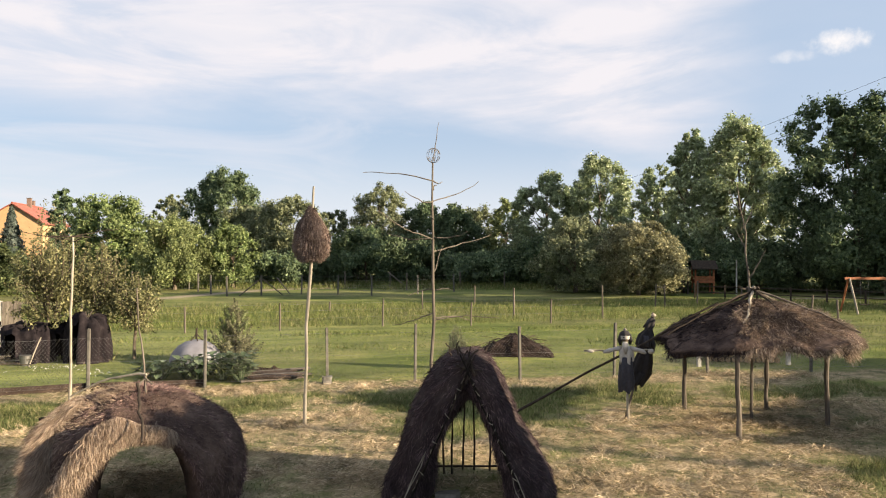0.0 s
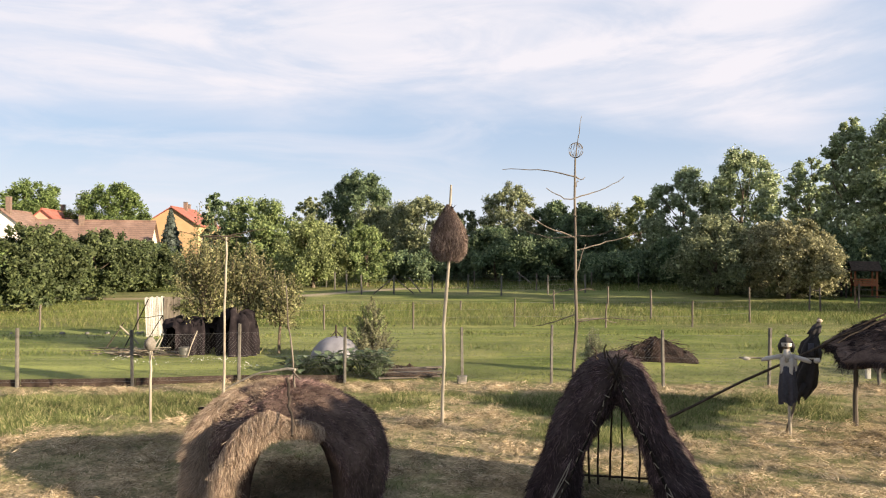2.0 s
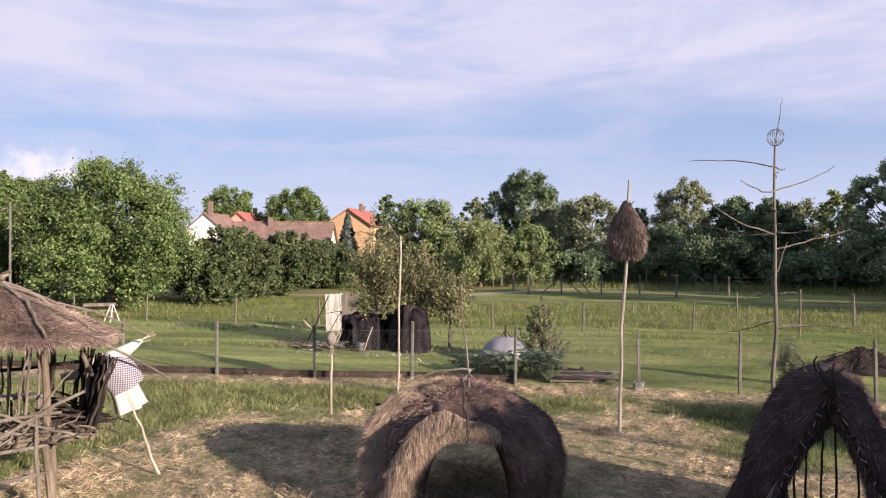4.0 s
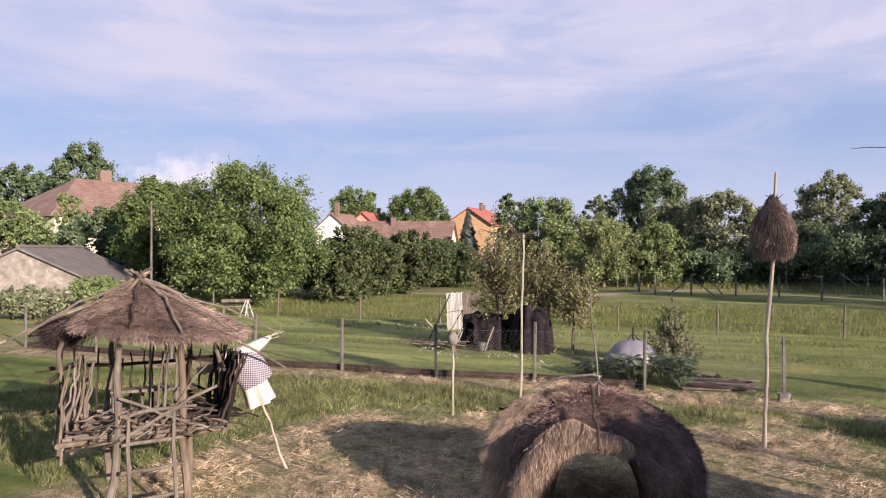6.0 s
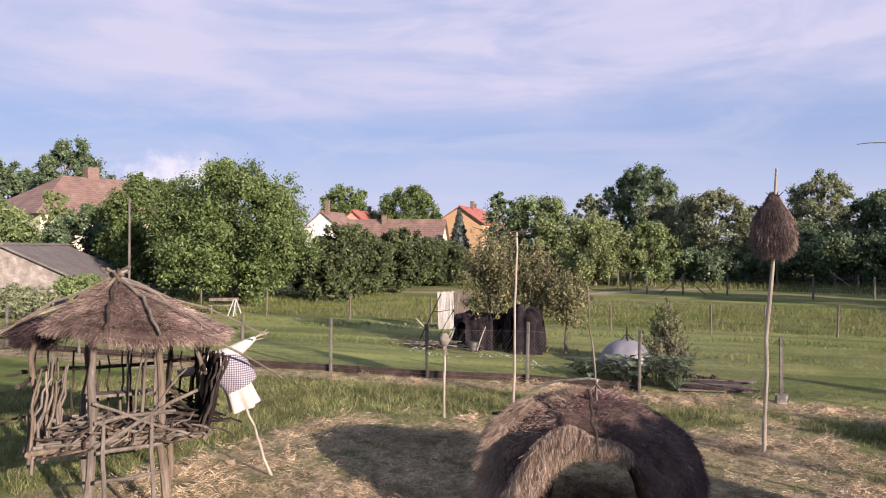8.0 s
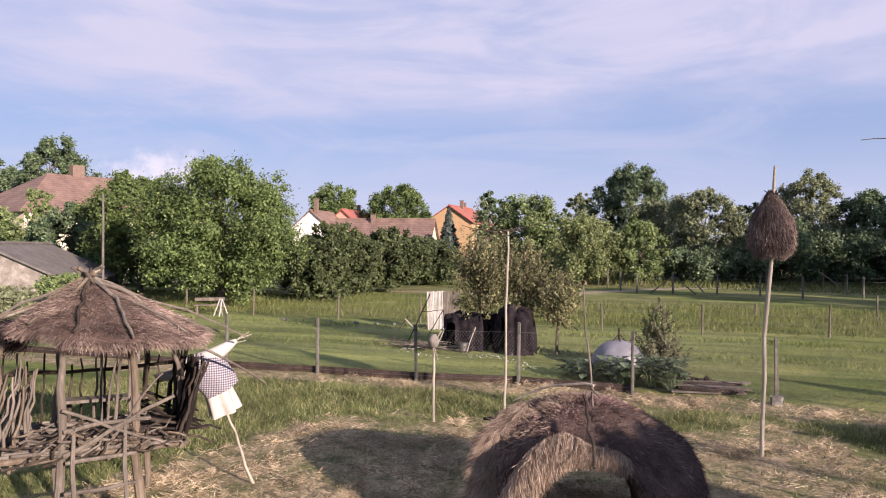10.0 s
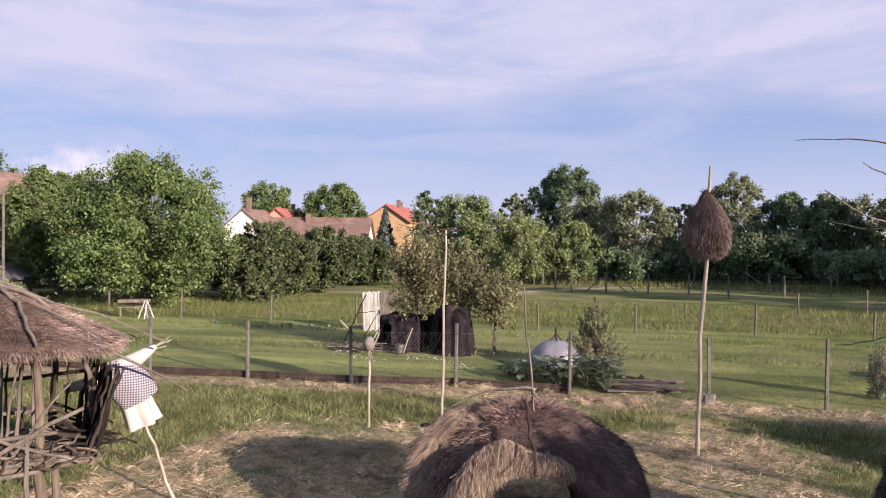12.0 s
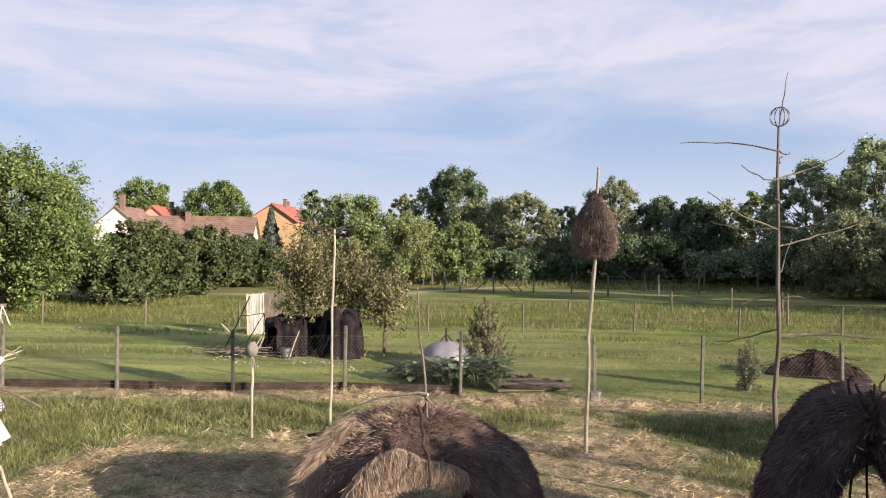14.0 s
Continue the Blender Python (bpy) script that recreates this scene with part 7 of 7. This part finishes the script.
for i in range(70):
    a, r = g.uniform(0, 6.28), g.uniform(0.1, 1.05)
    z = 0.66 * (1 - (r / 1.32) ** 2.0)
    p = np.array([r * math.cos(a), r * 0.8 * math.sin(a), z])
    part("twig", rod(p, p + [g.normal(0, 0.3), g.normal(0, 0.3), g.normal(-0.05, 0.08)], 0.014, 0.006, 0.010, 4, 5, 680 + i), M_RUST if i % 2 else M_DARKWOOD, hp)
soil_bed, g = heap("soil_bed", "bare dark soil bed beside the boards", -5.6, 19.3, 1.0, 0.7, 0.16, M_SOIL, 5, "soil")

# dark sacking tents under the fruit trees
def sack_tent(x, y, w, h, seed):
    g = np.random.default_rng(seed)
    ob = thing("sacking_tent", "low tent of dark brown sacking hung over poles", "tent", "sacking tents under the trees", at=(x, y, 0))
    n, rows_ = 60, [(1.0, 0.0), (1.01, 0.3), (0.98, 0.6), (0.94, 0.86), (0.84, 1.0), (0.45, 1.05), (0.05, 0.98)]
    th = np.arange(n) * 2 * math.pi / n
    hem = 1 + 0.16 * wave(th * 2.2, 0 * th, 1.3, seed + 2) + 0.05 * np.sin(th * 9 + seed)
    V = []
    for k, z in rows_:
        fold = 1 + (0.11 * np.sin(th * 9 + seed) + 0.07 * np.sin(th * 15 + 2 * seed)) * (1 - 0.5 * z) + 0.16 * wave(th * 1.5, z * 3 + 0 * th, 1.3, seed)
        V.append(np.stack([w * k * fold * np.cos(th), w * 0.75 * k * fold * np.sin(th), h * z * hem], -1))
    V = np.concatenate(V)
    F = [[i * n + k, i * n + (k + 1) % n, (i + 1) * n + (k + 1) % n, (i + 1) * n + k] for i in range(len(rows_) - 1) for k in range(n) if not (i < 3 and 41 <= k <= 45)]
    part("cover", (V, F), M_HIDE, ob, smooth=True)
    for i in range(4):
        a = i * 1.6 + 0.3
        part("pole", rod((w * math.cos(a), w * 0.8 * math.sin(a), 0), (-0.15 * math.cos(a), -0.15 * math.sin(a), h * 1.2), 0.025, 0.018, 0.006, 5, 6, seed + i), M_GREYWOOD, ob)


sack_tent(-13.75, 20.1, 0.80, 1.12, 3)
sack_tent(-12.0, 20.55, 0.70, 1.34, 8)
sack_tent(-13.05, 21.1, 0.7, 1.05, 5)
bucket = thing("bucket", "grey metal bucket standing before the sacking tent", "bucket", at=(-13.2, 19.35, 0))
part("body", drape([(0, 0, 0.34), (0, 0, 0.17), (0, 0, 0.0)], [0.17, 0.15, 0.13], [0.17, 0.15, 0.13], 5, 0.0, 20, 0, False), M_WIRE, bucket)
for i, (x0, x1) in enumerate(((-14.35, -14.2), (-14.55, -14.3), (-13.0, -12.95))):
    tagged(part("leaning_stick", rod((x0, 19.25, 0), (x1, 19.7, 0.85), 0.02, 0.016, 0.005, 5, 6, 700 + i), M_POLE), "pale peeled stick leaning on the sacking tent", "stick", "leaning sticks")
panel_board = thing("board_screen", "white-painted upright board screen with flaking paint", "screen", at=(-18.13, 23.65, 0))
for i in range(12):
    part("slat", box(((i - 5.5) * 0.064, 0.012 * math.sin(i * 3), 0.82), (0.055, 0.020, 1.60 + 0.05 * math.sin(i * 2)), 0.15 * math.sin(i * 5), 0.003), M_WHITEPAINT, panel_board)
for z in (0.5, 1.3):
    part("batten", box((0, 0.03, z), (0.76, 0.03, 0.06)), M_GREYWOOD, panel_board)
panel_board.rotation_euler = (radians(-7), radians(-3), radians(36))
screen2 = thing("board_screen", "grey weathered upright board screen under the tree", "screen", at=(-17.65, 24.0, 0))
for i in range(5):
    part("board", box(((i - 2) * 0.128, 0.012 * math.sin(i * 4), 0.80), (0.120, 0.022, 1.62 + 0.05 * math.sin(i * 3)), 0, 0.003), M_GREYWOOD, screen2)
screen2.rotation_euler = (radians(-5), 0, radians(36))
tripod = thing("pole_frame", "loose frame of thin poles standing on the grass", "frame", at=(-15.6, 20.0, 0))
for i, (a, b, r) in enumerate((((-0.9, 0.2, 0), (-0.45, 0.9, 1.75), 0.022), ((-0.6, -0.3, 0.9), (-0.15, 0.1, 0.25), 0.030), ((-0.6, 0.6, 1.10), (0.45, 0.6, 1.22), 0.014), ((0.45, 0.6, 1.22), (0.0, 0.3, 0.3), 0.016), ((0.45, 0.6, 1.22), (0.62, 0.5, 0.0), 0.016), ((-1.2, -0.4, 0.0), (-0.9, 0.2, 0.95), 0.02))):
    part("pole", rod(a, b, r, r * 0.8, 0.008, 5, 6, 710 + i), M_POLE if i == 1 else M_DARKWOOD, tripod)
brush = thing("brushwood_pile", "low pile of pale cut branches on the grass", "branches", at=(-14.9, 18.95, 0))
g = np.random.default_rng(31)
for i in range(60):
    p = np.array([g.normal(0, 0.65), g.normal(0, 0.18), 0.03 + 0.22 * g.uniform()])
    d = np.array([g.normal(0, 0.6), g.normal(0, 0.25), g.normal(0, 0.04)])
    p[2] = max(p[2], 0.03 + abs(d[2]))
    part("branch", rod(p - d, p + d, 0.016, 0.008, 0.015, 5, 5, 720 + i), (M_POLE, M_GREYWOOD, M_BARK)[i % 3], brush)
P, g = scatter(520, -14.5, -9.5, 17.4, 18.9, lambda x, y: np.clip(sstep(wave(x, y, 2.2, 77), 0.0, 0.8), 0, 1), 79)
P[:, 2] += g.uniform(0.08, 0.20, len(P))
tagged(part("white_flowers", leaves(P, np.tile([0, -0.5, 1.0], (len(P), 1)) + g.normal(0, 0.3, P.shape), 0.036, g), M_PETAL), "small white flowers in the grass", "flowers", kind="stuff")

# log pile behind the thatched shelter
logs = thing("log_pile", "stack of cut round logs with pale sawn ends", "logs", at=(8.7, 23.9, 0))
g = np.random.default_rng(17)
for row_ in range(3):
    for i in range(12 - row_):
        r = 0.075 + 0.02 * g.uniform()
        x, z = -1.05 + i * 0.185 + row_ * 0.09, 0.09 + row_ * 0.155
        lg = part("log", tube([(x, -0.22 + 0.04 * g.normal(), z), (x, 0.25, z)], [r, r], 9, False), M_BARK, logs)
        part("end", tube([(x, -0.226 + 0.0, z), (x, -0.21, z)], [r * 0.97, r * 0.97], 9), M_LOGEND, lg)
for i, (x, y, h) in enumerate(((7.1, 22.6, 0.62), (9.95, 23.5, 0.45))):
    st = part("marker_post", box((0, 0, h / 2 - 0.05), (0.12, 0.12, h + 0.1), 0.2, 0.004, 0.015), M_WHITEPAINT)
    st.location = (x, y, 0)
    tagged(st, "short white-painted post behind the thatched shelter", "post", "short white posts")

# lawn edge under the walnut tree
saw = thing("sawhorse", "pale wooden sawhorse on the lawn under the walnut", "sawhorse", at=(-29.7, 20.6, 0))
for i, (a, b) in enumerate((((-0.25, -0.25, 0), (-0.1, 0, 0.85)), ((0.25, -0.25, 0), (0.1, 0, 0.85)), ((-0.25, 0.25, 0), (-0.1, 0, 0.85)), ((0.25, 0.25, 0), (0.1, 0, 0.85)))):
    part("leg", rod(a, b, 0.032, 0.028, 0.003, 4, 6, 770 + i), M_WHITEPAINT, saw)
part("bar", rod((-0.35, 0, 0.50), (0.35, 0, 0.50), 0.03, 0.03, 0.003, 4, 6, 775), M_WHITEPAINT, saw)
bench = thing("garden_bench", "low wooden bench under the walnut tree", "bench", at=(-31.4, 21.0, 0))
part("seat", box((0, 0, 0.44), (1.5, 0.38, 0.05), 0, 0.003), M_GREYWOOD, bench)
for x in (-0.6, 0.6):
    part("leg", box((x, 0, 0.21), (0.08, 0.34, 0.42)), M_GREYWOOD, bench)
part("backrest", box((0, 0.2, 0.72), (1.5, 0.04, 0.16), 0, 0.003), M_GREYWOOD, bench)
bench.rotation_euler = (0, 0, 1.0)
g = np.random.default_rng(41)
for i in range(9):
    s = 0.06 + 0.05 * g.uniform()
    V, F = ball((0, 0, s * 0.3), (s * 1.3, s, s * 0.7), 6, 9)
    st = part("border_stone", (V + g.normal(0, s * 0.08, V.shape), F), M_STONE)
    st.location = (-26.0 + i * 0.85 + 0.2 * g.normal(), 21.6 + i * 0.36, 0)
    tagged(st, "grey field stone edging the lawn", "stone", "stones along the lawn edge")

# ---- houses ----
def gable_house(name, label, ridge_a, ridge_b, half_w, eave_drop, wall_mat, roof_mat, over=0.35, windows=(), chimney=None, half_w2=None, drop2=None):
    """A house from its ridge: a and b are the ridge's ends."""
    a, b = np.array(ridge_a, float), np.array(ridge_b, float)
    d = (b - a) * [1, 1, 0]
    L_ = np.linalg.norm(d)
    d /= L_
    s = np.array([d[1], -d[0], 0])
    w2, e2 = half_w2 or half_w, drop2 or eave_drop
    ob = thing(name, label, "house", at=tuple((a + b) / 2 * [1, 1, 0]))
    top = a[2]
    e1_, e2_ = top - eave_drop, top - e2
    c = [a + s * half_w, b + s * half_w, b - s * w2, a - s * w2]
    V = np.array([[*p[:2], -0.1] for p in c] + [[*c[0][:2], e1_], [*c[1][:2], e1_], [*c[2][:2], e2_], [*c[3][:2], e2_], [*a[:2], top - 0.06], [*b[:2], top - 0.06]])
    adopt(part("wall", (V, [[0, 1, 5, 4], [2, 3, 7, 6], [0, 4, 8, 7, 3], [1, 2, 6, 9, 5]]), wall_mat), ob)
    for sg, hw, dr in ((1, half_w, eave_drop), (-1, w2, e2)):
        k = (hw + over) / hw
        A0, B0 = a - d * over, b + d * over
        A1, B1 = A0 + sg * s * hw * k - [0, 0, dr * k], B0 + sg * s * hw * k - [0, 0, dr * k]
        t_ = np.array([0, 0, 0.14])
        V = np.array([A0, B0, B1, A1, A0 - t_, B0 - t_, B1 - t_, A1 - t_])
        adopt(part("roof", (V, [[0, 1, 2, 3], [7, 6, 5, 4], [0, 3, 7, 4], [1, 5, 6, 2], [2, 6, 7, 3]]), roof_mat), ob)
    adopt(part("ridge_cap", tube([a - d * over + [0, 0, 0.02], b + d * over + [0, 0, 0.02]], 0.12, 8), roof_mat), ob)
    for wall, u, z, ww, hh in windows:
        if wall in "sS":
            o, t2, n2 = (a + s * half_w, d, s) if wall == "s" else (a - s * w2, d, -s)
        else:
            o, t2, n2 = (a, s, -d) if wall == "a" else (b, s, d)
        cc = np.array([*(o[:2] + t2[:2] * u), z])
        ang = math.atan2(t2[1], t2[0])
        wd = adopt(part("window", box(cc + n2 * 0.02, (ww + 0.16, 0.08, hh + 0.16), ang), M_WHITEPAINT), ob)
        for sd in (-1, 1):
            pn = part("pane", box(cc + n2 * 0.055 + t2 * sd * ww / 4, (ww / 2 - 0.05, 0.03, hh - 0.04), ang), M_GLASS, wd)
            pn.matrix_parent_inverse = Matrix.Identity(4)
    if chimney:
        for u, off, h in chimney:
            p = a + (b - a) * u + s * off
            ch = adopt(part("chimney", box((p[0], p[1], top + h / 2 - 0.6), (0.55, 0.55, h * 0.7 + 1.2), math.atan2(d[1], d[0])), M_BRICK), ob)
            cap_ = part("chimney_cap", box((p[0], p[1], top + h * 0.85 + 0.04), (0.66, 0.66, 0.08), math.atan2(d[1], d[0])), M_CONCRETE, ch)
    return ob


gable_house("orange_house", "orange rendered house with a red tiled roof", (-74.9, 91.2, 10.7), (-78.9, 102.0, 10.7), 4.0, 2.7, M_ORANGE, M_TILE_RED, 0.4,
            (("s", 3.0, 5.6, 1.2, 1.3), ("s", 7.0, 5.6, 1.2, 1.3)), ((0.45, 0.4, 1.2), (0.75, -0.3, 1.0)), 3.2, 2.0)
gable_house("long_house", "long low house with an old brown tiled roof", (-61.6, 72.2, 7.35), (-72.6, 65.0, 7.35), 3.4, 2.5, M_CREAM, M_TILE_OLD, 0.35,
            (("a", 0.0, 4.3, 0.9, 1.1), ("S", 3.0, 3.4, 1.0, 1.2), ("S", 7.0, 3.4, 1.0, 1.2)), ((0.62, -0.6, 0.7),))
gable_house("white_house", "white gabled village house with a brown tiled roof", (-80.96, 66.77, 8.95), (-84.9, 74.3, 8.95), 3.0, 2.5, M_WHITEWALL, M_TILE_OLD, 0.3,
            (("a", -1.0, 4.4, 0.9, 1.1), ("a", 1.0, 4.4, 0.9, 1.1)), ((0.08, 0.6, 1.9),))
gable_house("pink_house", "pink rendered house with a red tiled roof", (-83.6, 75.1, 9.55), (-88.0, 83.5, 9.55), 2.3, 2.0, M_PINK, M_TILE_RED, 0.3, (), ((0.8, 0.0, 1.2),))
gable_house("barn", "low whitewashed barn with a grey sheet roof", (-44.9, 14.7, 3.55), (-51.8, 20.7, 3.55), 4.4, 2.05, M_LIME, M_SLATE, 0.25,
            (), None)


def hip_house(name, label, ra, rb, half_w, z_eave, wall_mat, roof_mat, chim):
    a, b = np.array(ra, float), np.array(rb, float)
    d = (b - a) * [1, 1, 0]
    d /= np.linalg.norm(d)
    s = np.array([d[1], -d[0], 0])
    ob = thing(name, label, "house", at=tuple((a + b) / 2 * [1, 1, 0]))
    A, B = a - d * half_w, b + d * half_w
    c = [A + s * half_w, B + s * half_w, B - s * half_w, A - s * half_w]
    wl_ = [[*(p - (p - (a + b) / 2) * 0.05)[:2]] for p in c]
    V = np.array([[*p, -0.1] for p in wl_] + [[*p, z_eave + 0.1] for p in wl_])
    adopt(part("wall", (V, [[0, 1, 5, 4], [1, 2, 6, 5], [2, 3, 7, 6], [3, 0, 4, 7]]), wall_mat), ob)
    V = np.array([[*p[:2], z_eave] for p in c] + [a, b])
    adopt(part("roof", (V, [[0, 1, 5, 4], [2, 3, 4, 5], [3, 0, 4], [1, 2, 5], [3, 2, 1, 0]]), roof_mat), ob)
    for u in chim:
        p = a + (b - a) * u
        adopt(part("chimney", box((p[0], p[1], p[2] + 0.3), (1.5, 0.8, 1.8), math.atan2(d[1], d[0])), M_BRICK), ob)
    for k in range(4):
        p = (np.array(wl_[0]) * (4 - k) + np.array(wl_[1]) * (k + 1)) / 5
        w_ = adopt(part("window", box((p[0] + s[0] * 0.03, p[1] + s[1] * 0.03, 4.6), (1.2, 0.1, 1.6), math.atan2(d[1], d[0])), M_WHITEPAINT), ob)
        part("pane", box((p[0] + s[0] * 0.08, p[1] + s[1] * 0.08, 4.6), (1.0, 0.05, 1.4), math.atan2(d[1], d[0])), M_GLASS, w_)


hip_house("manor_house", "large house with a broad hipped brown tile roof", (-88.0, 33.5, 12.0), (-90.5, 47.5, 12.2), 7.0, 7.0, M_CREAM, M_TILE_OLD, (0.25,))

# ---- playground ----
tower = thing("play_tower", "orange wooden play tower with a dark pitched roof", "play tower", at=(15.6, 64.0, 0))
for x in (-0.75, 0.75):
    for y in (-0.75, 0.75):
        part("post", box((x, y, 1.15), (0.12, 0.12, 2.3)), M_REDWOOD, tower)
part("deck", box((0, 0, 0.95), (1.7, 1.7, 0.08)), M_REDWOOD, tower)
for i in range(3):
    part("railing_board", box((0, -0.8, 1.08 + i * 0.17), (1.6, 0.05, 0.13)), M_REDWOOD, tower)
    part("railing_board", box((-0.8, 0, 1.08 + i * 0.17), (0.05, 1.6, 0.13)), M_REDWOOD, tower)
for sg in (-1, 1):
    V = np.array([(-1.05, 0, 2.85), (1.05, 0, 2.85), (1.05, sg * 1.1, 2.15), (-1.05, sg * 1.1, 2.15), (-1.05, 0, 2.77), (1.05, 0, 2.77), (1.05, sg * 1.1, 2.07), (-1.05, sg * 1.1, 2.07)])
    part("roof", (V, [[0, 1, 2, 3], [7, 6, 5, 4], [0, 3, 7, 4], [1, 5, 6, 2], [2, 6, 7, 3]]), M_DARKWOOD, tower)
part("slide", box((1.6, -0.2, 0.55), (1.6, 0.5, 0.05), 0.2), M_REDWOOD, tower).rotation_euler = (0, 0.5, 0)
shed = thing("play_shelter", "dark wooden open shelter beside the play tower", "shelter", at=(12.8, 63.0, 0))
for x in (-1.2, 1.2):
    for y in (-0.9, 0.9):
        part("post", box((x, y, 1.05), (0.14, 0.14, 2.1)), M_DARKWOOD, shed)
part("roof", box((0, 0, 2.2), (3.0, 2.4, 0.12)), M_DARKWOOD, shed)
part("shelf", box((0, 0.8, 1.0), (2.4, 0.3, 0.08)), M_GREYWOOD, shed)
part("shelf", box((0, 0.8, 0.45), (2.4, 0.3, 0.08)), M_GREYWOOD, shed)
swing = thing("swing_set", "orange timber swing frame on the playground lawn", "swing", at=(21.4, 44.4, 0))
for x in (-1.7, 1.7):
    for sg in (-1, 1):
        part("leg", rod((x, sg * 0.9, 0), (x, 0.06 * sg, 2.0), 0.055, 0.05, 0.0, 2, 8), M_REDWOOD if sg > 0 else M_POLE, swing)
part("beam", box((0, 0, 2.02), (3.9, 0.12, 0.14)), M_REDWOOD, swing)
for x in (-0.8, 0.6):
    st = part("seat", box((x, 0, 0.5), (0.5, 0.2, 0.04)), M_DARKWOOD, swing)
    for o in (-0.22, 0.22):
        part("rope", rod((x + o, 0, 0.5), (x + o, 0, 1.96), 0.008, 0.008, 0, 1, 4), M_WIRE, st)
swing.rotation_euler = (0, 0, 0.15)
pole_w = part("white_pole", rod((17.9, 62.0, -0.1), (17.9, 62.0, 2.9), 0.06, 0.05, 0, 3, 8), M_WHITEPAINT)
tagged(pole_w, "thin white pole beside the play tower", "pole")
play_fence = thing("playground_fence", "dark low rail fence before the playground", "fence", at=(0, 0, 0))
for i in range(9):
    x, y = 13.5 + i * 1.9, 56.5 - i * 1.3
    part("post", box((x, y, 0.5), (0.10, 0.10, 1.15)), M_DARKWOOD, play_fence)
    if i:
        for z in (0.5, 0.95):
            part("rail", rod((x - 1.9, y + 1.3, z), (x, y, z), 0.035, 0.035, 0, 1, 6), M_DARKWOOD, play_fence)

# ---- power line ----
line = thing("power_line", "three thin power wires on wooden poles past the poplars", "power line", at=(45.6, 6.8, 0))
for i, dz in enumerate((0.0, -1.1, -1.7)):
    adopt(part("wire", rod((45.6 + 0.4 * i, 6.8, 21.4 + dz), (5.5 + 0.3 * i, 165.7, 15.2 + dz), 0.016, 0.016, 0, 14, 5, 0, 0.6), M_DARKWOOD), line)
for x, y, h in ((46.0, 6.8, 21.8), (5.8, 165.8, 15.6)):
    adopt(part("pole", rod((x, y, -0.2), (x, y, h), 0.18, 0.12, 0, 3, 9), M_BARK), line)
    adopt(part("crossarm", box((x, y, h - 1.2), (1.4, 0.12, 0.12)), M_BARK), line)
